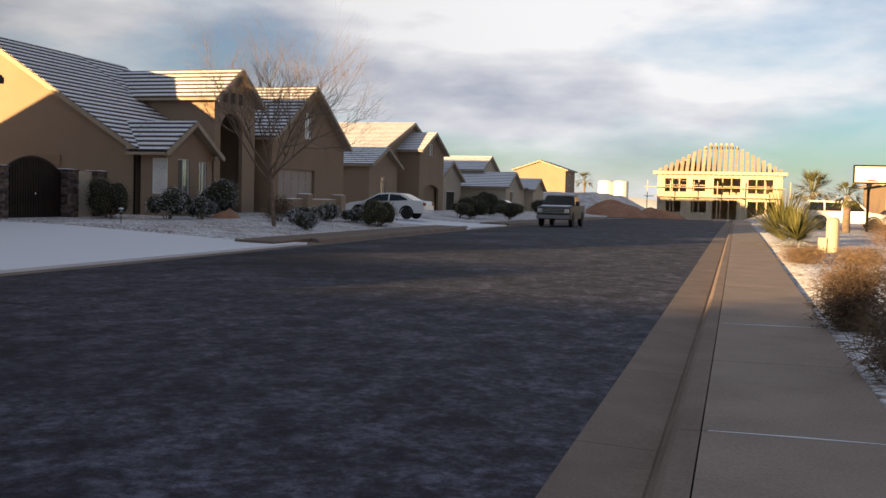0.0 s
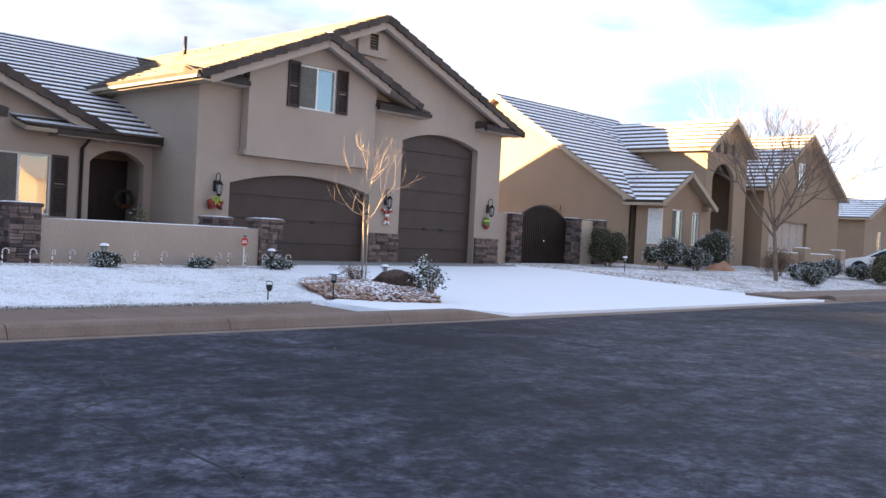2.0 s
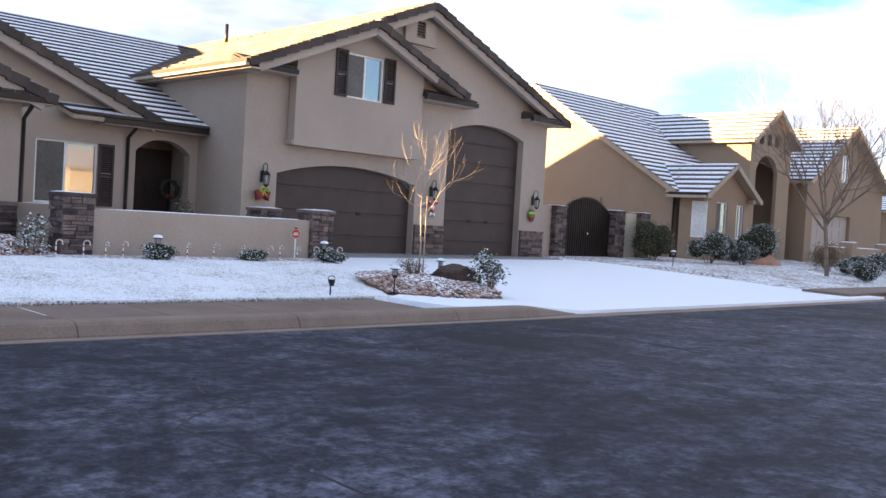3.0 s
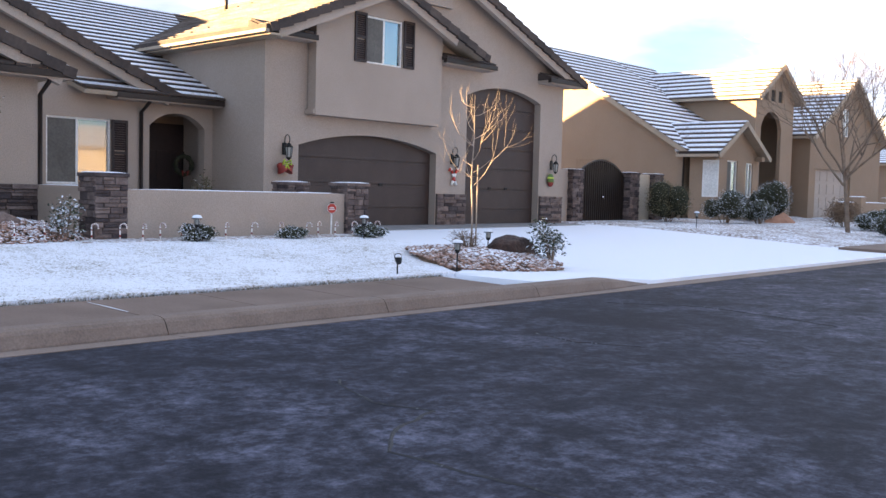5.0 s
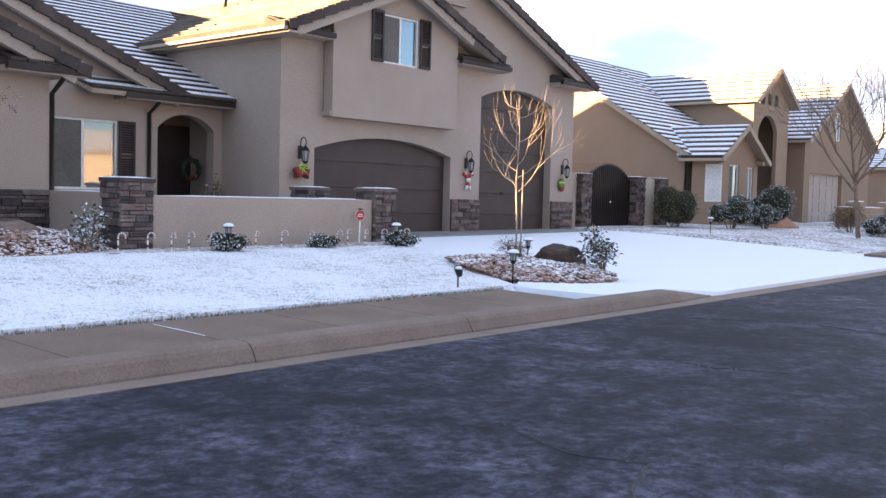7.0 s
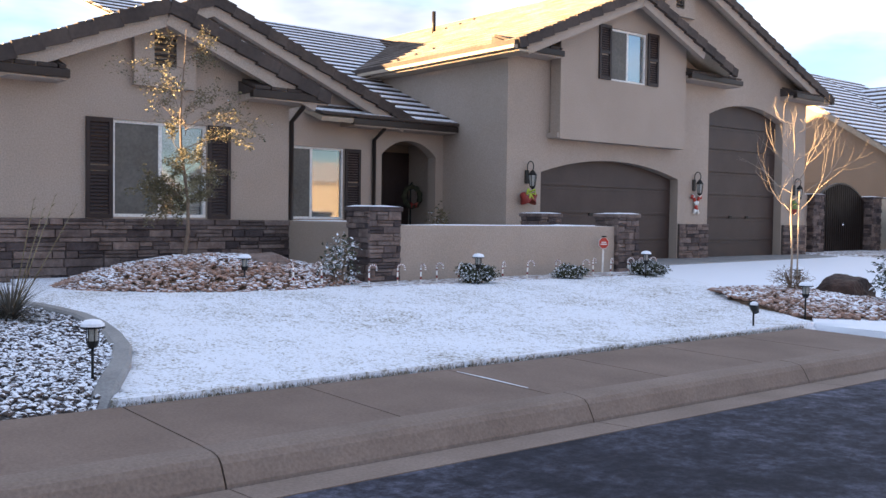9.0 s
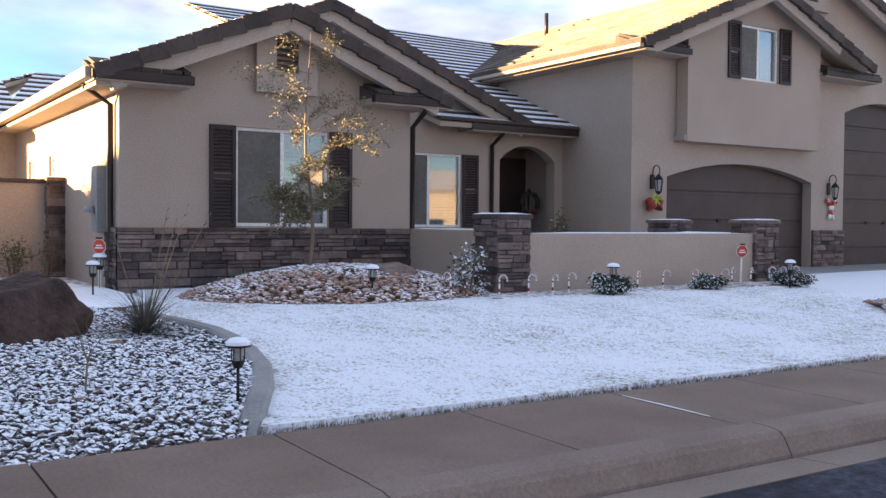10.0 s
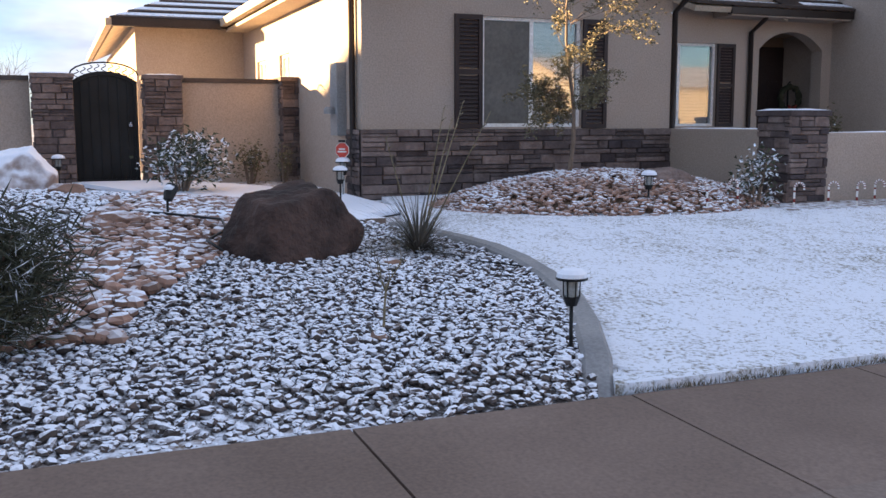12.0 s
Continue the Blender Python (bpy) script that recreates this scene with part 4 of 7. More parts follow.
# gable vents in stucco boxes
for x, y0, y1, z0, z1, peak in ((XW, 4.58, 5.62, 3.58, 4.45, 4.72), (XG, 18.5, 19.75, 6.8, 7.45, 7.68)):
    ym = (y0 + y1) / 2
    v = prism("vent_box", [(y0, z0), (y1, z0), (y1, z1), (ym, peak), (y0, z1)], [rect(ym - 0.19, z0 + 0.34, ym + 0.19, z0 + 0.86) if x == XW else rect(ym - 0.17, z0 + 0.2, ym + 0.17, z0 + 0.68)], facing_x(x + 0.12), 0.12, STUCCO_TRIM, house)
    zz = z0 + (0.36 if x == XW else 0.22)
    for i in range(6):
        beam("vent_slat", (x + 0.06, ym - 0.19, zz + i * 0.085), (x + 0.06, ym + 0.19, zz + i * 0.085), 0.06, 0.03, BRONZE, v)
# gablet trim of the wing
for s in (-1, 1):
    beam("gablet_trim", (XW + 0.16 + s * 0.004, 5.1 + s * 0.95, 4.33), (XW + 0.16 + s * 0.004, 5.1, 4.72), 0.12, 0.2, STUCCO_TRIM, house)
    box("trim_block", (XW + 0.1, 5.1 + s * 0.95 - 0.16, 4.2), (XW + 0.24, 5.1 + s * 0.95 + 0.16, 4.4), STUCCO_TRIM, house)
# vent pipe
tube("vent_pipe", [(-32.1, 17.7, 7.2), (-32.1, 17.7, 8.05)], 0.06, BRONZE, house)
tube("vent_pipe", [(-30.5, 8.6, 5.0), (-30.5, 8.6, 6.55)], 0.05, BRONZE, house)


def downspout(x, y, z, face="x"):
    d = 0.06
    if face == "x":
        pts = [(x + 0.5, y, z), (x + 0.46, y, z - 0.12), (x + d, y, z - 0.35), (x + d, y, 0.62), (x + d + 0.18, y, 0.52)]
    else:
        pts = [(x, y - 0.45, z), (x, y - 0.42, z - 0.12), (x, y - d, z - 0.35), (x, y - d, 0.62), (x + 0.25, y - d, 0.52)]
    tube("downspout", pts, 0.045, BRONZE, house, "dark bronze downspout", 6)


downspout(-23.45, 2.5, 3.6, "y")
downspout(XW - 0.06, 7.5, 3.55)
downspout(XE, 11.2, 3.6)
# stone veneer: wing's foot and the piers beside the garage doors
for y0, y1, x in ((2.46, 7.47, XW), (19.36, 20.6, XG), (24.24, 25.44, XG)):
    top = 1.44
    back = box("stone_veneer", (x - 0.1, y0, ZB), (x + 0.05, y1, top), MORTAR, house, "stacked grey-brown ledge stone")
    ledge_stones(back, facing_x(x + 0.05), y0, y1, ZB + 0.1, top, rng)
back = box("stone_veneer", (-23.75, 2.44, ZB), (XW - 0.1, 2.52, 1.44), MORTAR, house)
ledge_stones(back, facing_y(2.44, -1), -23.75, XW + 0.05, ZB + 0.1, 1.44, rng)
# meter box on the side wall
mb = box("meter_box", (-24.32, 2.36, 1.35), (-23.95, 2.5, 2.38), GREYBOX, house, "grey steel electric meter box", bevel=0.01)
lathe("meter", [(0.09, 0.0), (0.09, 0.06), (0.06, 0.1)], GREYBOX, mb, at=(-24.12, 2.3, 1.66))

# ---------------------------------------------------------------- garden wall with stone piers


def pier(name, label, cx, cy, w, z0, z1, group="stone piers"):
    p = thing(name, label, "pier", group)
    core = box("pier_core", (cx - w / 2, cy - w / 2, z0), (cx + w / 2, cy + w / 2, z1 - 0.07), MORTAR, p)
    ledge_stones(p, facing_x(cx + w / 2), cy - w / 2 - 0.02, cy + w / 2 + 0.02, z0, z1 - 0.07, rng, run=(0.14, 0.36))
    ledge_stones(p, facing_y(cy - w / 2, -1), cx - w / 2, cx + w / 2 + 0.02, z0, z1 - 0.07, rng, run=(0.14, 0.36))
    box("cap", (cx - w / 2 - 0.04, cy - w / 2 - 0.04, z1 - 0.07), (cx + w / 2 + 0.04, cy + w / 2 + 0.04, z1), STONE, p, "stone cap", 0.012)
    snow_cap(p, cx - w / 2 - 0.03, cy - w / 2 - 0.03, cx + w / 2 + 0.03, cy + w / 2 + 0.03, z1)
    return p


def snow_cap(parent, x0, y0, x1, y1, z, h=0.02):
    nx, ny = 6, 6
    r = random.Random(int(x0 * 31 + y0 * 17))
    vs = [(x0 + (x1 - x0) * i / nx, y0 + (y1 - y0) * j / ny, z + (0.002 if i in (0, nx) or j in (0, ny) else h * r.uniform(0.5, 1.3))) for j in range(ny + 1) for i in range(nx + 1)]
    raw("snow", vs, [(j * (nx + 1) + i, j * (nx + 1) + i + 1, (j + 1) * (nx + 1) + i + 1, (j + 1) * (nx + 1) + i) for j in range(ny) for i in range(nx)], PURE_SNOW, parent, "thin cap of snow", True)


garden_wall = thing("garden_wall", "low greige stucco courtyard wall with snow on top", "wall")
for lo, hi in (((-20.45, 7.72, 0.3), (-20.27, 12.88, 1.40)), ((-23.15, 7.42, 0.3), (-20.9, 7.6, 1.44)), ((-22.3, 13.05, 0.3), (-20.8, 13.22, 1.40))):
    w = box("wall_run", lo, hi, STUCCO, garden_wall, bevel=0.02)
    snow_cap(garden_wall, lo[0] + 0.02, lo[1] + 0.02, hi[0] - 0.02, hi[1] - 0.02, hi[2] - 0.003, 0.015)
pier("stone_pier", "stacked ledge stone pier at the courtyard wall, snow on its cap", -20.48, 7.43, 0.58, 0.3, 1.68)
pier("stone_pier", "stacked ledge stone pier at the courtyard wall, snow on its cap", -20.5, 13.2, 0.58, 0.3, 1.64)
pier("stone_pier", "stacked ledge stone pier near the garage wall", -22.6, 13.2, 0.58, 0.3, 1.64)

# side yard wall with gate
side_wall = thing("side_wall", "tall greige stucco side yard wall with dark cap", "wall")
for y0, y1 in ((-26.0, -1.72), (0.6, 2.24)):
    box("wall_run", (-27.3, y0, 0.3), (-27.1, y1, 2.2), STUCCO, side_wall)
    box("cap", (-27.34, y0, 2.2), (-27.06, y1, 2.27), TILE, side_wall, bevel=0.01)
for cy in (-1.38, 0.28, 2.48):
    pier("stone_pier", "tall ledge stone pier of the side yard wall", -27.12, cy, 0.56 if cy < 2 else 0.5, 0.35, 2.3, "tall stone piers")


def metal_gate(name, label, x, y0, y1, z0, spring, top, bars, material=BLACK):
    g = thing(name, label, "gate")
    sheet = prism("sheet", arch(y0 + 0.04, y1 - 0.04, z0 + 0.05, spring, top - 0.04), [], facing_x(x - 0.02), 0.012, material, g)
    prism("gate_frame", arch(y0, y1, z0, spring, top), [arch(y0 + 0.06, y1 - 0.06, z0 + 0.07, spring - 0.03, top - 0.06)], facing_x(x + 0.03), 0.06, material, g)
    for i in range(bars):
        yy = y0 + (y1 - y0) * (i + 1) / (bars + 1)
        t = (yy - (y0 + y1) / 2) / ((y1 - y0) / 2)
        box("bar", (x - 0.01, yy - 0.012, z0 + 0.05), (x + 0.015, yy + 0.012, spring + (top - spring) * (1 - t * t) - 0.03), material, g)
    lathe("latch", [(0.04, 0), (0.045, 0.04), (0.02, 0.07)], CHROME, g, at=(x + 0.05, y1 - 0.12 if bars < 15 else (y0 + y1) / 2 + 0.08, (z0 + spring) / 2 + 0.1))
    return g


g1 = metal_gate("side_gate", "black sheet metal garden gate with scrolled arched top", -27.2, -1.1, -0.1, 0.55, 2.2, 2.36, 6)
for k in range(9):
    yy = -1.02 + k * 0.105
    t = (yy + 0.6) / 0.5
    pts = [(-27.17, yy + 0.04 * math.cos(a * 0.7), 2.34 - 0.14 * t * t + 0.012 * a) for a in range(0, 12)]
    tube("scroll", pts, 0.008, BLACK, g1, seg=4)
arc = [(-27.17, -0.6 + 0.52 * math.cos(a), 2.3 + 0.2 * math.sin(a)) for a in [math.pi * i / 10 for i in range(11)]]
tube("top_rail", arc, 0.014, BLACK, g1, seg=5)
# gate between the houses
gate_wall = thing("gate_wall", "greige stucco walls flanking the double gate", "wall")
box("wall_run", (-24.7, 25.45, 0.3), (-24.4, 26.75, 2.42), STUCCO, gate_wall, bevel=0.01)
box("wall_run", (-24.68, 31.05, 0.3), (-24.42, 32.2, 2.38), STUCCO_PALE, gate_wall, bevel=0.01)
for cy in (27.05, 30.75, 32.5):
    pier("stone_pier", "ledge stone pier beside the double gate", -24.5, cy, 0.6, 0.35, 2.42, "gate piers")
metal_gate("double_gate", "dark bronze arched double gate with upright bars", -24.5, 27.4, 30.45, 0.42, 2.25, 2.85, 22, BRONZE)

# ---------------------------------------------------------------- the tan house next door
h2 = thing("house", "tan stucco two-storey house with snowy tile roof and arched entry", "house")
X2 = -25.1
gable_block(h2, X2, -41.0, 35.9, 42.0, 0.3, 3.62, 0.615, "y", STUCCO_TAN, TILE_TAN, SNOW_ROOF, pieces=True)
upper = new("roof")
upper.parent = h2
roof_face([(-28.5, 42.35, 5.811), (-28.5, 46.2, 5.811), (-33.05, 46.2, 8.61), (-33.05, 42.35, 8.61)], upper, TILE_TAN, SNOW_ROOF)
# front room: its side window looks along the street, two windows face the road
H2_W2, H2_W3 = rect(37.0, 1.5, 37.95, 3.15), rect(38.75, 1.6, 39.4, 3.1)
gable_block(h2, -23.62, -24.75, 35.88, 39.85, 0.3, 3.5, 0.62, "x", STUCCO_TAN, TILE_TAN, SNOW_ROOF, pieces=True, run_back=2.2, holes=[H2_W2, H2_W3])
framed_window(h2, facing_x(-23.62), 37.0, 1.5, 37.95, 3.15)
framed_window(h2, facing_x(-23.62), 38.75, 1.6, 39.4, 3.1, blinds="white")
prism("window", rect(-24.14, 1.58, -23.42, 3.12), [rect(-24.09, 1.63, -23.47, 3.07)], facing_y(35.86, -1), 0.03, WHITE, h2)
pane = prism("pane", rect(-24.1, 1.62, -23.46, 3.08), [], facing_y(35.872, -1), 0.006, BLIND, h2)
for y in (36.0, 39.7):
    box("corner_trim", (-23.62, y - 0.14, 3.2), (-23.28, y + 0.14, 3.38), STUCCO_TAN, h2)
beam("gutter", (-23.2, 35.43, 3.4), (-25.0, 35.43, 3.4), 0.13, 0.14, BRONZE, h2)
TOWER = arch(42.95, 45.2, 0.4, 5.0, 5.8)
TW = [rect(43.15 + i * 0.8, 6.3, 43.6 + i * 0.8, 6.85) for i in range(3)]
gable_block(h2, -25.0, -34.0, 42.35, 46.55, 0.3, 6.55, 0.68, "x", STUCCO_TAN, TILE_TAN, SNOW_ROOF, pieces=True, holes=[TOWER, *TW])
# dark plates just behind the openings stand in for shade in the niches
for h in TW:
    prism("niche_shade", rect(h[0][0] - 0.02, h[0][1] - 0.02, h[2][0] + 0.02, h[2][1] + 0.02), [], facing_x(-25.06), 0.05, INTERIOR_SHADE, h2)
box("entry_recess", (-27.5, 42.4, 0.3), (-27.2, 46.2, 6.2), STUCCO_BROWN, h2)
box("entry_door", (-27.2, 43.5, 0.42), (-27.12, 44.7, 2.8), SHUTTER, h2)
GD2 = rect(48.4, 0.35, 53.2, 3.2)
UW2 = rect(51.75, 5.05, 52.65, 6.55)
gable_block(h2, -24.5, -38.0, 47.6, 57.6, 0.3, 4.95, 0.62, "x", STUCCO_BROWN, TILE_TAN, SNOW_ROOF, pieces=True, holes=[GD2, UW2])
framed_window(h2, facing_x(-24.5), 51.75, 5.05, 52.65, 6.55, blinds="white")
gd = box("garage_door", (-24.75, 48.35, 0.36), (-24.7, 53.25, 3.25), STUCCO_TRIM, h2, "pale beige sectional garage door")
for r in range(4):
    for c in range(5):
        box("raised_panel", (-24.70, 48.5 + c * 0.95, 0.5 + r * 0.7), (-24.675, 49.3 + c * 0.95, 1.02 + r * 0.7), STUCCO_TRIM, gd, bevel=0.01)
tube("downspout", [(X2 + 0.25, 35.5, 3.45), (X2 + 0.1, 35.8, 3.2), (X2 + 0.06, 35.84, 0.5)], 0.05, BRONZE, h2, seg=6)
vb = box("wall_vent", (-30.6, 35.84, 2.72), (-28.9, 35.9, 3.2), STUCCO_BROWN, h2, bevel=0.01)
# courtyard wall of the tan house
cw = thing("garden_wall", "low tan stucco courtyard wall with snowy caps", "wall")
for y0, y1 in ((41.4, 43.2), (43.8, 47.5)):
    box("wall_run", (-20.7, y0, 0.4), (-20.5, y1, 1.5), STUCCO_TAN, cw)
    snow_cap(cw, -20.7, y0, -20.5, y1, 1.5, 0.03)
for y in (43.5, 47.7):
    box("post", (-20.85, y - 0.3, 0.4), (-20.25, y + 0.3, 1.75), STUCCO_TAN, cw)
    snow_cap(cw, -20.85, y - 0.3, -20.25, y + 0.3, 1.75, 0.03)

# ---------------------------------------------------------------- further houses down the street
h3 = thing("house", "tan stucco house with sunlit snowy roofs", "house")
W = rect(68.4, 2.0, 69.3, 3.3)
gable_block(h3, -26.0, -36.0, 66.0, 72.0, 0.3, 4.2, 0.42, "x", STUCCO_TAN, TILE_TAN, SNOW_ROOF, holes=[W])
framed_window(h3, facing_x(-26), 68.4, 2.0, 69.3, 3.3, blinds="white")
W = rect(80.3, 5.6, 81.3, 6.6)
A = arch(79.0, 83.2, 0.4, 2.6, 3.0)
gable_block(h3, -26.0, -38.0, 77.6, 84.6, 0.3, 5.9, 0.45, "x", STUCCO_TAN, TILE_TAN, SNOW_ROOF, holes=[W, A])
framed_window(h3, facing_x(-26), 80.3, 5.6, 81.3, 6.6, blinds="white")
box("garage_door", (-26.5, 78.9, 0.35), (-26.4, 83.3, 3.1), STUCCO_BROWN, h3)
gable_block(h3, -28.0, -44.0, 72.0, 90.0, 0.3, 5.1, 0.36, "x", STUCCO_TAN, TILE_TAN, SNOW_ROOF)


def far_house(label, x, y, wall, parts, tile=TILE_TAN):
    """A house in the distance, of gabled blocks with windows and a garage."""
    h = thing("house", label, "house")
    for x0, x1, y0, y1, ze, slope, axis, wins in parts:
        holes = [rect(y + a, b, y + c, d) for a, b, c, d in wins]
        gable_block(h, x + x0, x + x1, y + y0, y + y1, 0.2, ze, slope, axis, wall, tile, SNOW_ROOF, over=0.35, holes=holes)
        for q in holes:
            wn = prism("window", rect(q[0][0], q[0][1], q[2][0], q[2][1]), [rect(q[0][0] + 0.08, q[0][1] + 0.08, q[2][0] - 0.08, q[2][1] - 0.08)], facing_x(x + x0 - 0.03), 0.1, WHITE, h)
            prism("pane", rect(q[0][0], q[0][1], q[2][0], q[2][1]), [], facing_x(x + x0 - 0.1), 0.02, BRONZE, wn)
    return h


far_house("pale stucco house with snowy roofs and white gable trim", -26.0, 100.0, STUCCO_PALE, [
    (0.0, -12.0, -2.0, 5.0, 5.0, 0.42, "x", [(0.2, 3.9, 1.2, 4.9), (1.8, 3.9, 2.8, 4.9), (3.3, 3.9, 4.2, 4.9)]),
    (3.5, -3.0, -5.0, 1.5, 3.2, 0.45, "x", [(-3.2, 0.5, -1.6, 2.8)]),
    (2.0, -4.0, 2.0, 12.0, 3.4, 0.42, "y", [(4.0, 0.5, 7.0, 2.9)]),
    (3.0, -4.0, 11.0, 17.0, 3.2, 0.42, "x", [])])
far_house("pale stucco house with dark garage bays", -26.0, 88.5, STUCCO_PALE, [(-1.0, -11.0, -2.0, 5.5, 3.7, 0.45, "x", [(0.5, 0.5, 3.5, 2.6)])])
far_house("tall sunlit tan house on the rise beyond the street", -26.0, 150.0, STUCCO_TAN, [(0.0, -8.2, 0.0, 9.0, 7.0, 0.33, "y", [(3, 4.6, 5, 6.4)])])
right_house = far_house("tan stucco house behind the basketball hoop", 23.0, 70.0, STUCCO_TAN, [(-0.5, -13.5, 0.0, 12.0, 3.6, 0.5, "y", [])])
# unseen houses across the street, which close the place and are mirrored in windows
far_house("tan stucco house across the street", 27.0, 28.0, STUCCO_PALE, [(0.0, -11.0, 0.0, 20.0, 4.0, 0.3, "y", [])])
far_house("tan stucco house across the street", 27.0, 2.0, STUCCO_TAN, [(0.0, -11.0, 0.0, 20.0, 3.2, 0.4, "y", [])])
# unseen houses added behind the walker, sized for the shade they cast
far_house("unseen greige stucco house added beside the side yard to cast shade", -20.5, -27.0, STUCCO, [(0.0, -9.0, 0.0, 12.5, 2.75, 0.26, "x", []), (-9.0, -16.9, 0.0, 12.5, 3.1, 0.36, "x", [])])
far_house("unseen tan stucco two-storey house added behind the walker to cast shade", -25.0, -54.0, STUCCO_TAN, [(0.0, -14.0, 0.0, 9.0, 6.3, 0.26, "y", []), (0.0, -14.0, 9.0, 14.0, 5.4, 0.24, "y", [])])
far_house("unseen tan stucco house added further back to cast shade", -26.0, -76.0, STUCCO_TAN, [(0.0, -14.0, 0.0, 20.0, 6.6, 0.42, "y", [])])

# ---------------------------------------------------------------- house under construction
con = thing("house_under_construction", "unfinished two-storey wooden house with open window holes and truss roof", "house")
CX, CY, CW = -2.3, 127.0, 15.3
x0, x1 = CX - CW / 2, CX + CW / 2
CS = CW / 16.4
cz = 0.1


def con_face(name, u0, u1, v0, v1, holes):
    return prism(name, rect(u0, v0, u1, v1), holes, facing_y(CY, -1), 0.2, WOOD_RAW, con)


low = [rect(x0 + 1.2 * CS, cz + 0.9, x0 + 3.2 * CS, cz + 2.3), rect(x0 + 4.6 * CS, cz + 0.9, x0 + 6.6 * CS, cz + 2.3), rect(x0 + 7.4 * CS, cz + 0.1, x0 + 10.6 * CS, cz + 2.5), rect(x0 + 12.0 * CS, cz + 0.1, x0 + 15.6 * CS, cz + 2.4)]
high = [rect(x0 + 1.0 * CS, cz + 3.5, x0 + 3.9 * CS, cz + 5.2), rect(x0 + 4.7 * CS, cz + 3.6, x0 + 6.4 * CS, cz + 5.1), rect(x0 + 7.5 * CS, cz + 3.2, x0 + 11.0 * CS, cz + 5.3), rect(x0 + 12.0 * CS, cz + 3.4, x0 + 15.2 * CS, cz + 5.2)]
con_face("wall", x0, x1, cz, cz + 5.75, low + high)
for yy, xx in ((CY + 0.2, x0), (CY + 0.2, x1 - 0.2)):
    box("wall", (xx, yy, cz), (xx + 0.2, CY + 12, cz + 5.75), WOOD_RAW, con)
box("wall", (x0, CY + 11.8, cz), (x1, CY + 12, cz + 5.75), WOOD_RAW, con)
box("floor", (x0 + 0.2, CY + 0.2, cz + 2.75), (x1 - 0.2, CY + 11.8, cz + 3.0), LUMBER, con)
for h in low + high:
    n = max(1, int((h[2][0] - h[0][0]) / 1.2))
    for i in range(1, n + 1):
        u = h[0][0] + (h[2][0] - h[0][0]) * i / (n + 1)
        box("stud", (u - 0.07, CY + 0.05, h[0][1]), (u + 0.07, CY + 0.15, h[2][1]), LUMBER, con)
    if h in high:
        box("sill_plate", (h[0][0], CY + 0.05, (h[0][1] + h[2][1]) / 2 - 0.05), (h[2][0], CY + 0.15, (h[0][1] + h[2][1]) / 2 + 0.05), LUMBER, con)
for z in (cz + 2.9, cz + 4.1):
    box("scaffold_plank", (x0 - 1.6, CY - 0.9, z - 0.08), (x1 + 0.3, CY - 0.3, z), LUMBER, con)
for i in range(7):
    xx = x0 - 1.2 + i * 2.9
    box("scaffold_post", (xx - 0.05, CY - 0.95, cz - 0.2), (xx + 0.05, CY - 0.85, cz + 4.9), LUMBER, con)
    box("bracket", (xx - 0.05, CY - 0.95, cz + 2.72), (xx + 0.05, CY, cz + 2.82), LUMBER, con)
box("fascia", (x0 - 0.5, CY - 0.6, cz + 5.75), (x1 + 0.5, CY - 0.45, cz + 6.1), WOOD_RAW, con)
n = 25
for i in range(n):
    xx = x0 - 0.4 + (CW + 0.8) * i / (n - 1)
    t = abs(2 * i / (n - 1) - 1)
    zt = cz + 6.0 + 3.9 * min(1.0, (1 - t) * 1.22)
    run = (zt - cz - 5.85) / 0.52
    beam("rafter", (xx, CY - 0.5, cz + 5.85), (xx, CY - 0.5 + run, zt), 0.42, 0.34, LUMBER, con)
    beam("rafter", (xx, CY + 12.5, cz + 5.85), (xx, CY + 12.5 - run, zt), 0.2, 0.3, LUMBER, con)
    prism("roof_sheet", [(CY - 0.5, cz + 5.75), (CY + 12.5, cz + 5.75), (CY + 12.5 - run, zt - 0.16), (CY - 0.5 + run, zt - 0.16)], [], facing_x(xx + 0.11), 0.03, LUMBER, con)

# low hills, water tanks, building plots
hills = []
for i in range(61):
    a = radians(-62 + i * 2)
    r = 1500
    hgt = 6 + 26 * max(0.0, noise.noise((i * 0.17, 3.1, 0))) + 10 * abs(noise.noise((i * 0.6, 0.4, 0)))
    hills.append((r * math.sin(a), r * math.cos(a), hgt))
vs = [(x, y, -8) for x, y, z in hills] + [(x, y, z) for x, y, z in hills] + [(x * 1.3, y * 1.3, z * 0.8) for x, y, z in hills]
k = len(hills)
fs = [(i, i + 1, k + i + 1, k + i) for i in range(k - 1)] + [(k + i, k + i + 1, 2 * k + i + 1, 2 * k + i) for i in range(k - 1)]
# distance haze is put into the hills' pale blue colour
HILL = rough_paint("haze_tinted_hill", (0.20, 0.24, 0.32), (0.27, 0.30, 0.37), 0.02, 0.004, 0.95, 0.1, 0.5)
tagged(raw("backdrop", vs, fs, HILL, smooth=True), "low hills on the horizon, coloured pale blue for haze", "hills", kind="structure")
RED_EARTH = rough_paint("red_soil", (0.30, 0.155, 0.095), (0.42, 0.23, 0.15), 3, 0.4, 0.95, 0.8, 0.1)


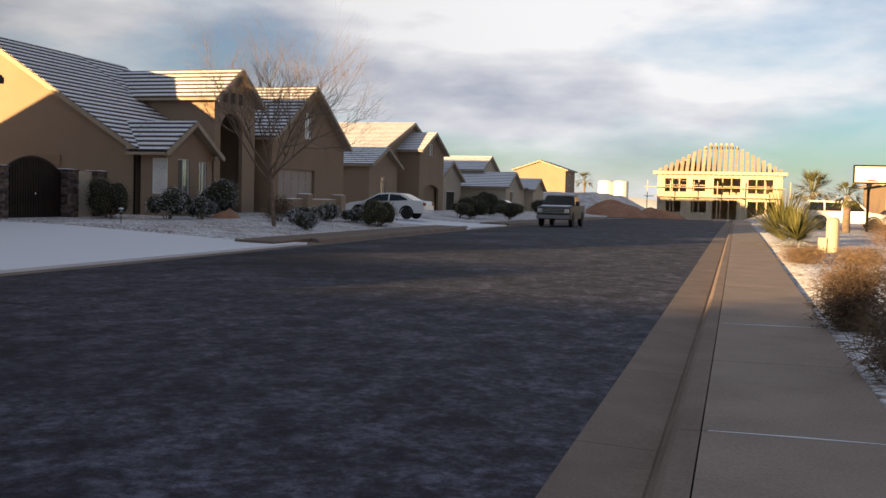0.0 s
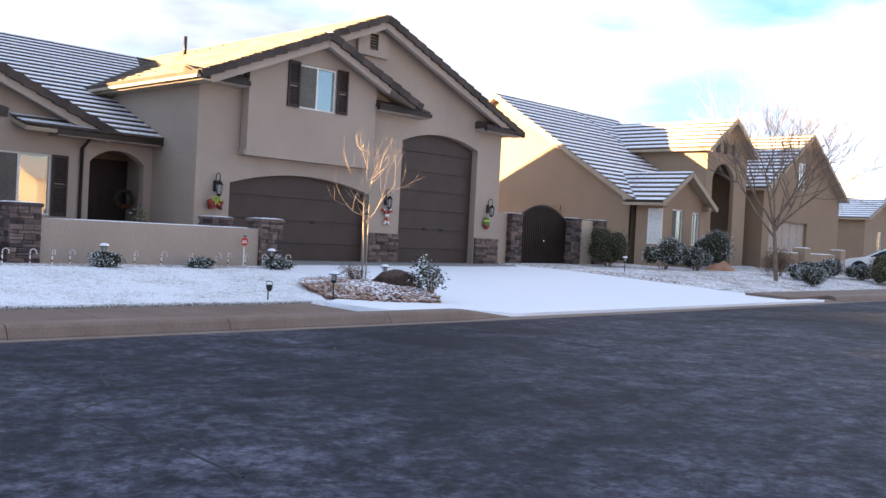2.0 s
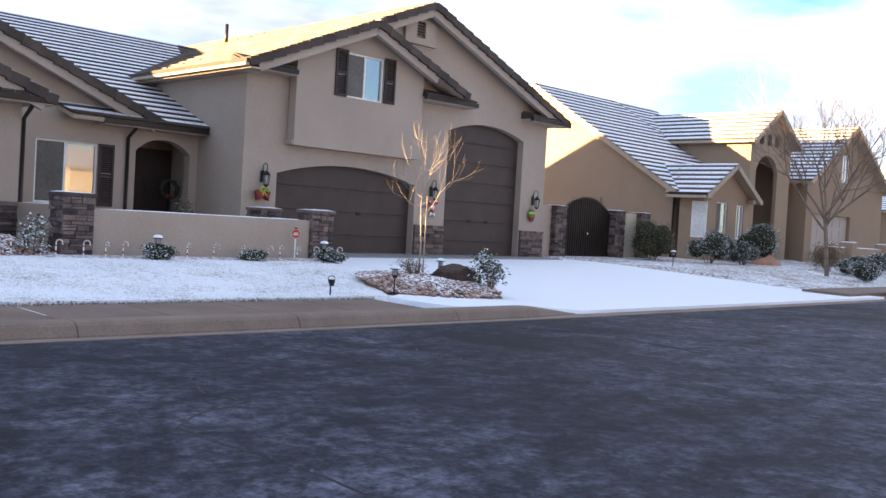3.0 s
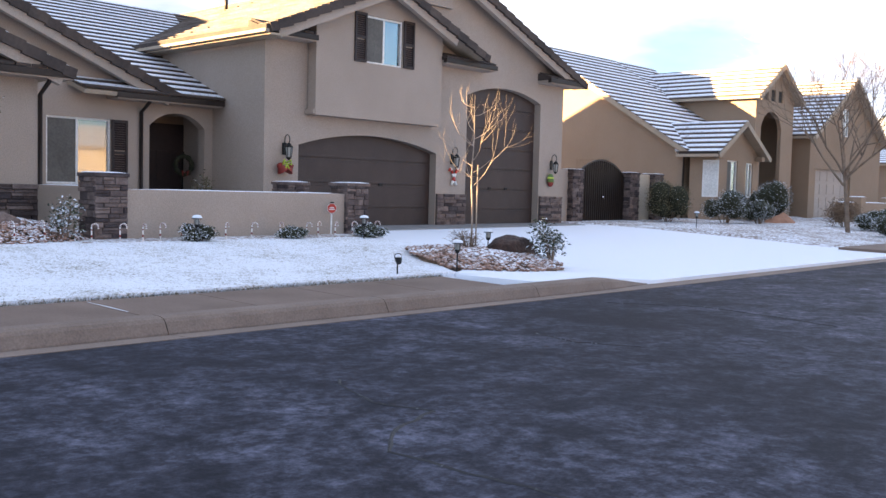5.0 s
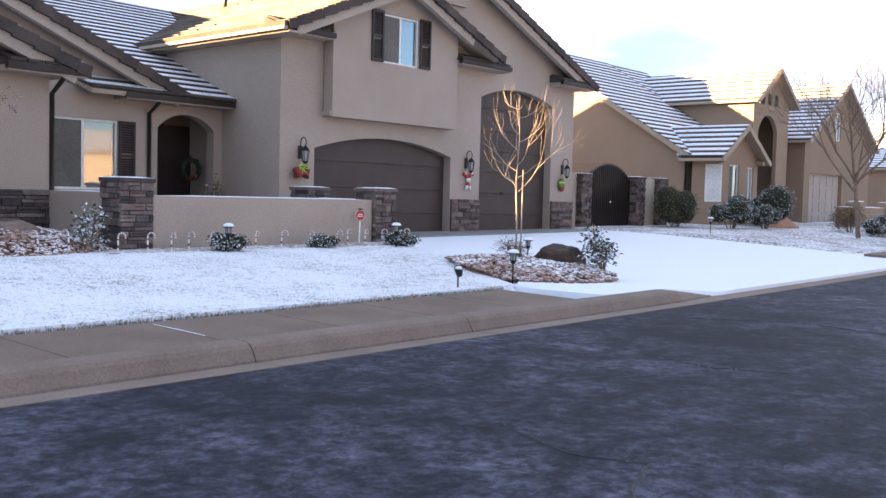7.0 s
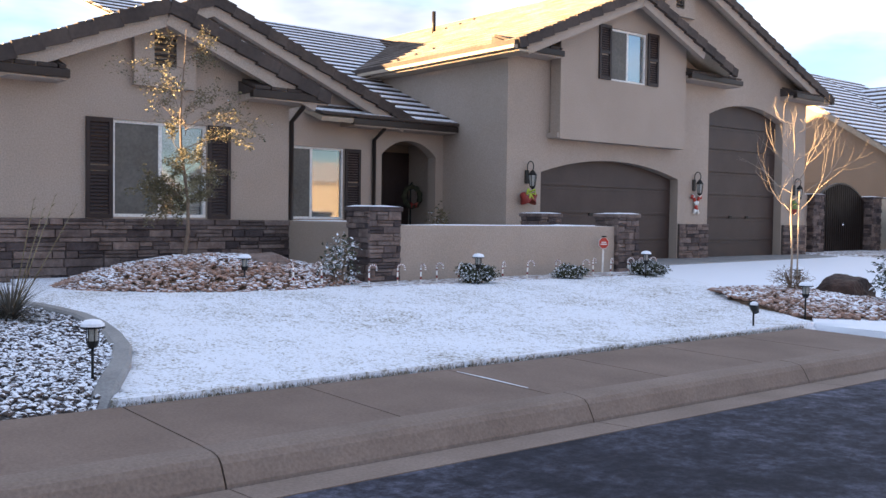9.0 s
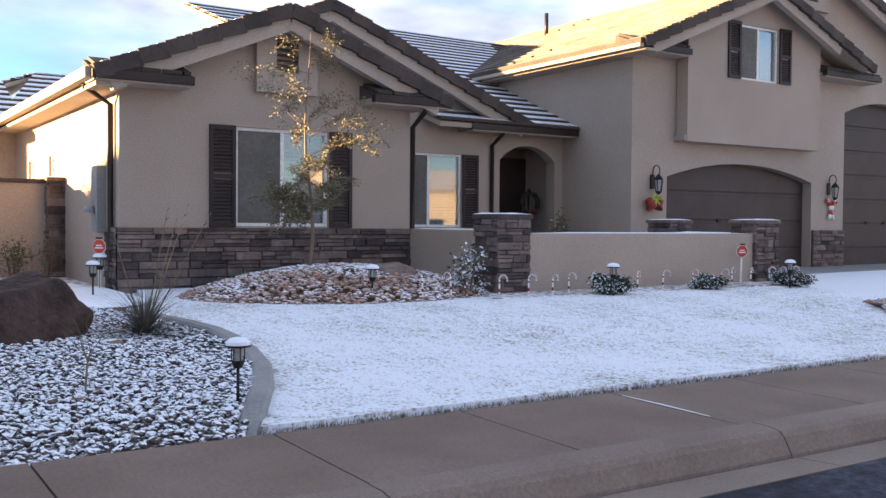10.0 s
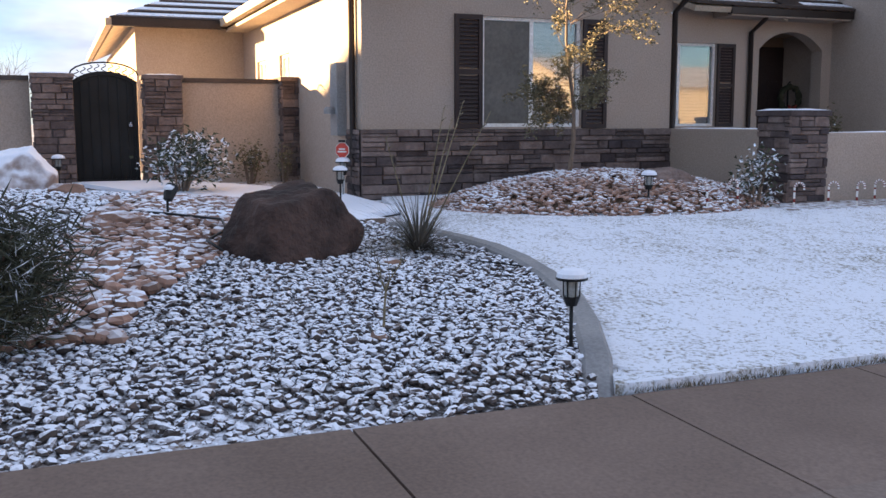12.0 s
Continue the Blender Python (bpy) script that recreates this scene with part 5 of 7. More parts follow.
def mound(name, label, cx, cy, rx, ry, h, z0, material, seed, cat="mound", d=14):
    vs = []
    for j in range(d + 1):
        for i in range(d + 1):
            u, v = 2 * i / d - 1, 2 * j / d - 1
            r = min(1.0, math.hypot(u, v))
            q = (1 - r * r) ** 1.2 * (1 + 0.5 * noise.noise((u * 2.3 + seed, v * 2.3, seed)))
            vs.append((cx + rx * u, cy + ry * v, z0 + h * q + (0.1 * h * noise.noise((u * 7, v * 7, seed)) if r < 0.9 else -0.3)))
    return tagged(raw(name, vs, [(j * (d + 1) + i, j * (d + 1) + i + 1, (j + 1) * (d + 1) + i + 1, (j + 1) * (d + 1) + i) for j in range(d) for i in range(d)], material, smooth=True), label, cat)


bank = grid_sheet("ground", steps(-48, 60, 3), steps(112, 160, 3), lambda x, y: 0.1 + 3.1 * smooth01((y - 113) / 14) * smooth01((-12 - x) / 6) + 0.25 * noise.noise((x * 0.3, y * 0.3, 1)), YARD)
tagged(bank, "snow-patched red building plots beyond the street", "ground", kind="structure")
mound("dirt_mound", "heap of red soil on the building plot", -14.5, 118, 5, 4, 1.9, 0.1, RED_EARTH, 2.0)
mound("dirt_mound", "heap of red soil on the building plot", -9.5, 120, 4, 3, 1.2, 0.1, RED_EARTH, 5.0)
mound("dirt_mound", "snowy heap of soil by the unfinished house", 4.0, 113, 4, 3, 0.9, 0.1, YARD, 8.0)
for xx, s in ((-26.9, 0.6), (-23.6, 0.6)):
    t = thing("water_tank", "white cylindrical water tank in the distance", "tank", "water tanks")
    lathe("tank_shell", [(2.6 * s, -4), (2.6 * s, 4.2 * s)], WHITE, t, seg=24, at=(xx, 205, 4.1))
    lathe("tank_roof", [(2.65 * s, 4.2 * s), (2.4 * s, 4.45 * s), (0.3, 4.8 * s)], WHITE, t, seg=24, at=(xx, 205, 4.1))

# ---------------------------------------------------------------- vehicles


def wheel(parent, x, y, r, w=0.22):
    """A wheel in the vehicle's own frame, axle along x."""
    prof = [(r * 0.62, -w / 2), (r * 0.95, -w / 2), (r, -w / 4), (r, w / 4), (r * 0.95, w / 2), (r * 0.62, w / 2)]

    def turned(name, prof_, mat, par):
        bm = bmesh.new()
        add_lathe(bm, prof_, 20)
        for v in bm.verts:
            v.co = Vector((v.co.z + x, v.co.x + y, v.co.y + r))
        bmesh.ops.recalc_face_normals(bm, faces=list(bm.faces))
        return part(name, bm, mat, par)

    wh = turned("wheel", prof, TYRE, parent)
    turned("rim", [(0.05, -w / 2 + 0.01), (r * 0.6, -w / 2 + 0.03), (r * 0.6, w / 2 - 0.03), (0.05, w / 2 - 0.01)], CHROME, wh)
    return wh


def vehicle(name, label, category, at, side, glass, width, paint, wheels, roof_in=0.82):
    """A car body lofted from its side view (y, z), the nose at +y. glass: side window outlines; cabin narrows upwards."""
    c = thing(name, label, category)
    zmax = max(p[1] for p in side)
    belt = sorted(p[1] for p in side)[len(side) // 2]
    belt = glass["belt"]

    def half(z):
        return width / 2 * (1.0 if z <= belt else 1.0 - (1 - roof_in) * (z - belt) / (zmax - belt))

    bm = bmesh.new()
    rows_ = []
    for f in (-1.0, -0.9, 0.9, 1.0):
        ring = []
        for y_, z_ in side:
            inset = 1.0 if abs(f) < 0.95 else 0.965
            zc = 0.75
            ring.append(bm.verts.new((f * half(z_), y_ * inset, zc + (z_ - zc) * inset)))
        rows_.append(ring)
    for r0, r1 in zip(rows_, rows_[1:]):
        for i in range(len(side)):
            j = (i + 1) % len(side)
            bm.faces.new((r0[i], r0[j], r1[j], r1[i]))
    bm.faces.new(rows_[0])
    bm.faces.new(rows_[-1][::-1])
    bmesh.ops.recalc_face_normals(bm, faces=list(bm.faces))
    body = part("body", bm, paint, c)
    for s in (-1, 1):
        for poly in glass["sides"]:
            vs = [(s * (half(z_) + 0.004), y_, z_) for y_, z_ in poly] + [(s * (half(z_) - 0.03), y_, z_) for y_, z_ in poly]
            m = len(poly)
            raw("side_window", vs, [tuple(range(m)), tuple(range(2 * m - 1, m - 1, -1))] + [(i, (i + 1) % m, m + (i + 1) % m, m + i) for i in range(m)], GLASS_DARK, c)
    for nm, (ya, za, yb, zb_) in (("windscreen", glass["front"]), ("rear_window", glass["rear"])):
        n_ = Vector((0, zb_ - za, ya - yb)).normalized()
        if n_.z < 0:
            n_ = -n_
        o = n_ * 0.012
        vs = [Vector((s * (half(z_) - 0.1), y_, z_)) + o * k_ for k_ in (1, -2) for s, y_, z_ in ((-1, ya, za), (1, ya, za), (1, yb, zb_), (-1, yb, zb_))]
        raw(nm, vs, [(0, 1, 2, 3), (7, 6, 5, 4), (0, 1, 5, 4), (1, 2, 6, 5), (2, 3, 7, 6), (3, 0, 4, 7)], GLASS_DARK, c)
    for s in (-1, 1):
        for y_, r in wheels:
            wheel(c, s * (width / 2 - 0.1), y_, r)
            arch_pts = [(s * (width / 2 - 0.09), y_ + (r + 0.05) * math.cos(a), r + (r + 0.05) * math.sin(a)) for a in [math.pi * i / 12 for i in range(13)]]
            tube("wheel_arch", arch_pts, 0.11, TYRE, c, seg=6)
    c.matrix_basis = pose(*at)
    return c


GLASS_DARK = rough_paint("tinted_glass", (0.012, 0.014, 0.016), (0.02, 0.022, 0.025), 90, 1, 0.06, 0.0, 0.001)
sedan_side = [(-2.4, 0.35), (2.3, 0.3), (2.42, 0.5), (2.38, 0.72), (2.0, 0.86), (1.2, 0.98), (0.35, 1.40), (-0.3, 1.46), (-1.0, 1.42), (-1.75, 1.08), (-2.3, 1.02), (-2.42, 0.9), (-2.45, 0.55)]
sedan = vehicle("sedan", "white four-door sedan parked on the snowy driveway", "car", (-18.9, 51.0, drive_z(-18.9, 51) + 0.02, 0, 0, 90), sedan_side,
                dict(belt=0.95, sides=[[(0.95, 1.0), (0.3, 1.33), (-0.3, 1.38), (-0.3, 0.99)], [(-0.38, 0.99), (-0.38, 1.38), (-1.0, 1.33), (-1.5, 1.06)]], front=(1.15, 1.0, 0.4, 1.38), rear=(-1.08, 1.39, -1.68, 1.10)), 1.82, CAR_WHITE, [(1.45, 0.33), (-1.4, 0.33)])
for s in (-1, 1):
    box("tail_light", (s * 0.6, -2.46, 0.78), (s * 0.88, -2.36, 0.95), TAIL, sedan, bevel=0.02)
    box("headlight", (s * 0.6, 2.25, 0.62), (s * 0.86, 2.40, 0.76), CHROME, sedan, bevel=0.02)
truck_side = [(-2.7, 0.5), (2.7, 0.45), (2.85, 0.6), (2.85, 1.12), (2.7, 1.2), (1.35, 1.28), (0.75, 1.88), (-0.6, 1.95), (-0.95, 1.9), (-1.05, 1.3), (-2.8, 1.3), (-2.85, 0.7)]
truck = vehicle("pickup_truck", "dark pickup truck with snow on its hood, parked at the curb", "truck", (-10.3, 58.5, rise(58) + 0.02, 0, 0, 180), truck_side,
                dict(belt=1.26, sides=[[(1.05, 1.32), (0.65, 1.78), (-0.1, 1.83), (-0.1, 1.32)], [(-0.2, 1.32), (-0.2, 1.83), (-0.7, 1.8), (-0.9, 1.34)]], front=(1.3, 1.32, 0.8, 1.84), rear=(-0.97, 1.84, -1.04, 1.4)), 2.0, CAR_DARK, [(1.75, 0.4), (-1.75, 0.4)])
box("grille", (-0.62, 2.84, 0.78), (0.62, 2.89, 1.12), BLACK, truck, bevel=0.02)
for z in (0.86, 0.96, 1.06):
    box("grille_bar", (-0.6, 2.88, z - 0.02), (0.6, 2.91, z + 0.01), CHROME, truck)
box("bumper", (-0.98, 2.82, 0.5), (0.98, 3.0, 0.72), GREYBOX, truck, bevel=0.03)
for s in (-1, 1):
    box("headlight", (s * 0.64, 2.8, 0.82), (s * 0.95, 2.88, 1.08), CHROME, truck, bevel=0.02)
    box("side_mirror", (s * 1.02, 1.0, 1.28), (s * 1.24, 1.12, 1.55), CAR_DARK, truck, bevel=0.03)
raw("snow", [(-0.85, 2.6, 1.225), (0.85, 2.6, 1.225), (0.88, 1.4, 1.30), (-0.88, 1.4, 1.30), (0, 2.0, 1.29)], [(0, 1, 4), (1, 2, 4), (2, 3, 4), (3, 0, 4)], PURE_SNOW, truck, "thin snow on the hood")
suv_side = [(-2.6, 0.45), (2.5, 0.42), (2.62, 0.6), (2.58, 1.0), (1.4, 1.15), (0.7, 1.8), (-2.2, 1.88), (-2.5, 1.6), (-2.62, 1.0)]
suv = vehicle("suv", "white sport utility vehicle parked across a driveway", "car", (6.6, 66.0, rise(66) + 0.2, 0, 0, -90), suv_side,
              dict(belt=1.12, sides=[[(1.15, 1.2), (0.65, 1.68), (-0.2, 1.7), (-0.2, 1.2)], [(-0.3, 1.2), (-0.3, 1.7), (-1.25, 1.74), (-1.25, 1.2)], [(-1.35, 1.2), (-1.35, 1.74), (-2.15, 1.74), (-2.3, 1.25)]], front=(1.35, 1.2, 0.75, 1.74), rear=(-2.24, 1.8, -2.5, 1.3)), 1.95, CAR_WHITE, [(1.6, 0.4), (-1.55, 0.4)])
dark_car = vehicle("sedan", "dark car parked on a far driveway", "car", (-20.5, 82.0, rise(80) + 0.2, 0, 0, 90), sedan_side,
                   dict(belt=0.95, sides=[[(0.95, 1.0), (0.3, 1.33), (-0.3, 1.38), (-0.3, 0.99)], [(-0.38, 0.99), (-0.38, 1.38), (-1.0, 1.33), (-1.5, 1.06)]], front=(1.15, 1.0, 0.4, 1.38), rear=(-1.08, 1.39, -1.68, 1.10)), 1.82, CAR_DARK, [(1.45, 0.33), (-1.4, 0.33)])

# ---------------------------------------------------------------- planting beds
rng = random.Random(11)
PEBBLES = [lump(rng, 6, 4, 0.85) for _ in range(9)]
ROCKS = [lump(rng, 6, 4, rng.uniform(0.45, 0.75)) for _ in range(12)]


def bed_z(x, y):
    d = math.hypot((x + 20.6) / 4.6, (y + 2.2) / 4.2)
    return yard_z(x, y) - 0.02 + 0.08 * smooth01((WL - x) / 0.5) + 0.30 * smooth01(1 - d) + 0.03 * noise.noise((x * 0.9, y * 0.9, 0.3))


bed_poly = [(-14.68, -9.0), (-14.68, 1.10)] + [(x - 0.02, y - 0.06) for x, y in MOW[1:]] + [(-20.2, 1.25), (-21.6, 1.0), (-23.0, -0.6), (-25.2, -1.2), (-25.2, -9.0)]
GRAVEL_BASE = snow_mat("gravel_base_snow", (0.045, 0.038, 0.034), 0.47, 0.61, 24.0, 0.8)
bed = cells(bed_poly, bed_z, 0.35, 0.0, GRAVEL_BASE, "ground", skirt=0.12)
tagged(bed, "raised gravel planting bed under patchy snow", "gravel bed", kind="structure")


def inside(poly, x, y):
    c = False
    for (x0, y0), (x1, y1) in zip(poly, poly[1:] + poly[:1]):
        if (y0 > y) != (y1 > y) and x < x0 + (y - y0) * (x1 - x0) / (y1 - y0):
            c = not c
    return c


def swale(x, y):
    """The dry creek of larger stones that runs beside the boulder."""
    c = -0.75 - 0.25 * (x + 18.2) - 0.5 * math.exp(-((x + 16.6) / 1.2) ** 2)
    return abs(y - c) < 0.62 and -22.5 < x < -16.2


places = []
pitch = 0.044
for i in range(int(9.9 / pitch)):
    for j in range(int(8.2 / pitch)):
        x, y = -24.55 + i * pitch + rng.uniform(-0.035, 0.035), -5.2 + j * pitch + rng.uniform(-0.035, 0.035)
        if x < -19.5 and (i + j) % 2 or y < -3.2 and (i + j) % 3:
            continue
        if not inside(bed_poly, x, y) or swale(x, y):
            continue
        s = rng.choice((0.033, 0.04, 0.047, 0.06)) * rng.uniform(0.9, 1.15) * (1.35 if x < -19.5 else 1.0)
        places.append((x, y, bed_z(x, y) + s * rng.uniform(0.05, 0.4), rng.uniform(0, 6.28), rng.uniform(-0.8, 0.8), s * rng.uniform(1.0, 1.6), s, s * rng.uniform(0.7, 1.0)))
tagged(scatter("gravel", PEBBLES, places, GRAVEL), "dark gravel with snow on each stone", "gravel", kind="stuff")
places = []
for _ in range(6500):
    x, y = rng.uniform(-22.5, -16.2), rng.uniform(-3, 1.5)
    if swale(x, y):
        s = rng.uniform(0.07, 0.15)
        places.append((x, y, bed_z(x, y) + s * 0.25, rng.uniform(0, 6.28), rng.uniform(-0.3, 0.3), s * rng.uniform(1, 1.4), s, s * 1.0))
tagged(scatter("river_stones", ROCKS, places[:1500], ROCK_BED), "tan and pink river stones dusted with snow", "stones", kind="stuff")

# concrete mow curb between bed and lawn
mv, mf = [], []
for i, (x, y) in enumerate(MOW):
    a, b = Vector(MOW[max(0, i - 1)]), Vector(MOW[min(len(MOW) - 1, i + 1)])
    d = (b - a).normalized()
    nx, ny = -d.y, d.x
    for o, h in ((-0.085, -0.1), (-0.085, 0.075), (-0.06, 0.10), (0.06, 0.10), (0.085, 0.075), (0.085, -0.1)):
        mv.append((x - nx * o, y - ny * o, yard_z(x, y) + 0.02 + h))
for i in range(len(MOW) - 1):
    mf += [(i * 6 + k, i * 6 + k + 1, i * 6 + k + 7, i * 6 + k + 6) for k in range(5)]
mf += [tuple(range(6)), tuple(range(len(mv) - 1, len(mv) - 7, -1))]
tagged(raw("edging", mv, mf, GREY_CONCRETE, smooth=False), "curved grey concrete edging between gravel and lawn", "edging", kind="structure")
# path behind the bed
path = cells([(-21.3, 2.4), (-20.6, 1.5), (-23.0, 0.2), (-26.9, -1.2), (-26.9, 0.4), (-23.6, 2.3)], yard_z, 0.5, 0.07, DRIVE, "path")
tagged(path, "concrete side path under thin snow", "path", kind="structure")
st = box("path_step", (-20.75, 1.2, 0.3), (-19.95, 1.75, 0.56), CONCRETE, bevel=0.02)
tagged(st, "square concrete step capped with snow", "step")
snow_cap(st, -20.75, 1.2, -19.95, 1.75, 0.56, 0.03)


def stone_mound(name, label, cx, cy, rx, ry, h, n, smin, smax, poly=None, z0=None):
    def mz(x, y):
        r = math.hypot((x - cx) / rx, (y - cy) / ry)
        return (yard_z(x, y) if z0 is None else z0(x, y)) + 0.03 + h * max(0.0, 1 - r * r)

    pl = []
    while len(pl) < n:
        x, y = rng.uniform(cx - rx, cx + rx), rng.uniform(cy - ry, cy + ry)
        if math.hypot((x - cx) / rx, (y - cy) / ry) > 1 or (poly and not inside(poly, x, y)):
            continue
        s = rng.uniform(smin, smax)
        pl.append((x, y, mz(x, y) + s * 0.1, rng.uniform(0, 6.28), rng.uniform(-0.5, 0.5), s * rng.uniform(1, 1.7), s, s * 1.0))
    core = mound("mound_core", "", cx, cy, rx, ry, h * 0.95, (yard_z(cx, cy) if z0 is None else z0(cx, cy)), EARTH, cx)
    del core["category"]
    ob = scatter(name, ROCKS, pl, ROCK_BED)
    core.parent = ob
    return tagged(ob, label, "stones", kind="stuff")


stone_mound("rock_mound", "heap of tan river rocks with snow around the young tree", -21.35, 5.2, 1.75, 2.35, 0.42, 5200, 0.032, 0.095)
island_poly = [(-17.6, 12.2), (-17.2, 13.6), (-16.0, 14.2), (-14.6, 13.2), (-14.3, 12.2), (-14.5, 11.0), (-15.5, 10.9), (-16.8, 11.4)]
stone_mound("rock_island", "island of tan rocks with snow beside the driveway", -16.0, 12.5, 1.7, 1.75, 0.22, 2600, 0.04, 0.11, island_poly, lambda x, y: max(yard_z(x, y) - 0.03, drive_z(x, y)))


def boulder(name, label, at, size, material, seed, flat_top=False):
    bm = bmesh.new()
    bmesh.ops.create_icosphere(bm, subdivisions=5, radius=1.0)
    rr = random.Random(int(seed * 100))
    cuts = [(Vector((0.1, -0.15, 1)).normalized(), 0.80), (Vector((0.1, 0.75, 0.75)).normalized(), 0.84), (Vector((1, 0.1, 0.25)).normalized(), 0.86), (Vector((-1, 0, 0.3)).normalized(), 0.86), (Vector((0.2, -1, 0.12)).normalized(), 0.88), (Vector((0.1, 1, 0.1)).normalized(), 0.95)]
    cuts += [(Vector((rr.gauss(0, 1), rr.gauss(0, 1), rr.gauss(0.2, 0.6))).normalized(), rr.uniform(0.9, 1.02)) for _ in range(7)]
    for v in bm.verts:
        p = v.co.copy()
        r = 1.15
        for nrm, d in cuts:
            k = p.dot(nrm)
            if k > 0.05:
                r = min(r, d / k)
        r *= 1 + 0.07 * noise.noise(p * 2.2 + Vector((seed, 0, 0))) + 0.035 * noise.noise(p * 5.5 + Vector((seed, 2, 0))) + 0.014 * noise.noise(p * 14)
        q = p * r
        v.co = Vector((q.x * size[0], q.y * size[1], max(-0.35, q.z) * size[2]))
    for f in bm.faces:
        f.smooth = True
    ob = part(name, bm, material)
    ob.matrix_basis = pose(*at)
    return tagged(ob, label, "boulder")


boulder("boulder", "large red-brown flat-topped boulder in the gravel bed", (-18.3, 0.42, 0.54, 0, 0, 20), (0.38, 0.59, 0.56), BOULDER, 3.0)
boulder("boulder", "rounded pale boulder covered in snow by the gate", (-24.6, -1.85, 0.72), (0.5, 0.5, 0.55), BOULDER_SNOW, 7.0)
boulder("boulder", "dark boulder on the rock island", (-15.75, 13.1, 0.42), (0.35, 0.55, 0.32), BOULDER, 5.0)
boulder("boulder", "grey boulder on the rock mound", (-20.75, 5.7, 0.82), (0.24, 0.36, 0.17), STONE, 9.0)
for x, y, s in ((-20.6, -0.9, 0.11), (-21.6, -1.3, 0.15), (-19.2, -0.9, 0.14), (-15.9, 0.35, 0.05), (-21.9, -0.4, 0.14), (-17.75, 1.05, 0.07)):
    boulder("rock", "reddish stone lying in the gravel", (x, y, bed_z(x, y) + s * 0.3, 0, 0, x * 40), (s, s * 1.3, s * 0.6), ROCK_BED, x)

# ---------------------------------------------------------------- plants


def leaf_shape(w=0.5, bend=0.15):
    return np.array([(0, 0, 0), (w / 2, 0.35, bend), (0, 1, 0), (-w / 2, 0.35, bend), (0, 0.4, -0.02)]), [(0, 1, 4), (1, 2, 4), (2, 3, 4), (3, 0, 4)]


LEAF = [leaf_shape(0.55), leaf_shape(0.45, 0.22), leaf_shape(0.6, 0.05)]
LEAF_NEEDLE = snowed("needle_leaf", (0.03, 0.034, 0.02), (0.085, 0.085, 0.055), 0.8, 1.25, 30, 4, 0.8, 0.4, 6.0)
NEEDLE = [leaf_shape(0.07, 0.02)]


def leaves(name, pts, size, material, parent, rr, shapes=LEAF, spread=1.2):
    """Many small leaves at given points, each turned its own way."""
    vs, fs, k = [], [], 0
    for p in pts:
        bv, bf = shapes[rr.randrange(len(shapes))]
        s = size * rr.uniform(0.6, 1.3)
        m = np.array(Euler((rr.uniform(-spread, spread), rr.uniform(-spread, spread), rr.uniform(0, 6.28))).to_matrix())
        vs.append((bv * s) @ m.T + np.array(p))
        fs += [tuple(j + k for j in f) for f in bf]
        k += len(bv)
    ob = raw(name, np.concatenate(vs).tolist(), fs, material, parent)
    return tagged(ob, kind="stuff")


def shrub(label, at, rx, ry, h, n, size, material, seed, core=True, shapes=LEAF, lumps=7, name="shrub", group=""):
    """A bush: stems, an uneven heart coloured dark as inner shade, and a cloud of leaves in several clumps."""
    rr = random.Random(seed)
    s = thing(name, label, "shrub", group)
    cl = [(rr.uniform(-0.5, 0.5) * rx, rr.uniform(-0.5, 0.5) * ry, h * rr.uniform(0.35 if core else 0.2, 0.72), rr.uniform(0.45, 0.62)) for _ in range(lumps)]
    pts = []
    for _ in range(n):
        cx, cy, cz_, f = cl[rr.randrange(lumps)]
        v = Vector((rr.gauss(0, 1), rr.gauss(0, 1), rr.gauss(0, 1))).normalized() * rr.uniform(0.8 if core else 0.25, 1.08)
        z = cz_ + v.z * f * h * 0.62
        pts.append((cx + v.x * f * rx, cy + v.y * f * ry, max(0.03, z)))
    bm = bmesh.new()
    for cx, cy, cz_, f in cl:
        add_tube(bm, [(cx * 0.2, cy * 0.2, -0.08), (cx * 0.6, cy * 0.6, cz_ * 0.6), (cx, cy, cz_ + f * h * 0.3)], [0.02, 0.014, 0.006], 5)
    part("woody_base", bm, BARK, s)
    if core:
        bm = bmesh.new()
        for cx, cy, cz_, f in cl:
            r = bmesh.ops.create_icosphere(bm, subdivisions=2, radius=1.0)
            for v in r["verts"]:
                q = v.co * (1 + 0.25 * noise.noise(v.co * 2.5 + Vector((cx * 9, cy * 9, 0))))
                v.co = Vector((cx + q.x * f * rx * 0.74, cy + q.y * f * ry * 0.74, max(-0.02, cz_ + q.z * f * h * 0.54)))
        part("inner_shade", bm, HEDGE_CORE, s)
    leaves("leaves", pts, size, material, s, rr, shapes)
    s.matrix_basis = pose(*at)
    return s


def yz(x, y):
    return yard_z(x, y)


for x, y, rx, h in ((-19.5, 8.75, 0.34, 0.36), (-19.6, 10.9, 0.32, 0.28), (-19.4, 12.85, 0.36, 0.34)):
    shrub("small evergreen shrub dusted with snow by the low wall", (x, y, yz(x, y)), rx, rx, h, 1500, 0.045, LEAF_SNOW, int(y * 10), group="low wall shrubs")
shrub("leggy shrub with snowy leaves beside the stone pier", (-20.1, 6.55, yz(-20, 6.5)), 0.34, 0.36, 0.85, 420, 0.07, LEAF_SNOW, 5, core=False)
shrub("leafy evergreen shrub with snow near the garden gate", (-24.45, 0.2, yz(-24.5, 0.2) + 0.03), 0.75, 0.92, 0.95, 1500, 0.085, LEAF_SNOW, 6, core=False)
shrub("sparse dark shrub beside the arched porch", (-25.0, 12.4, yz(-25, 12.4)), 0.34, 0.34, 1.45, 420, 0.085, LEAF_OLIVE, 64, core=False)
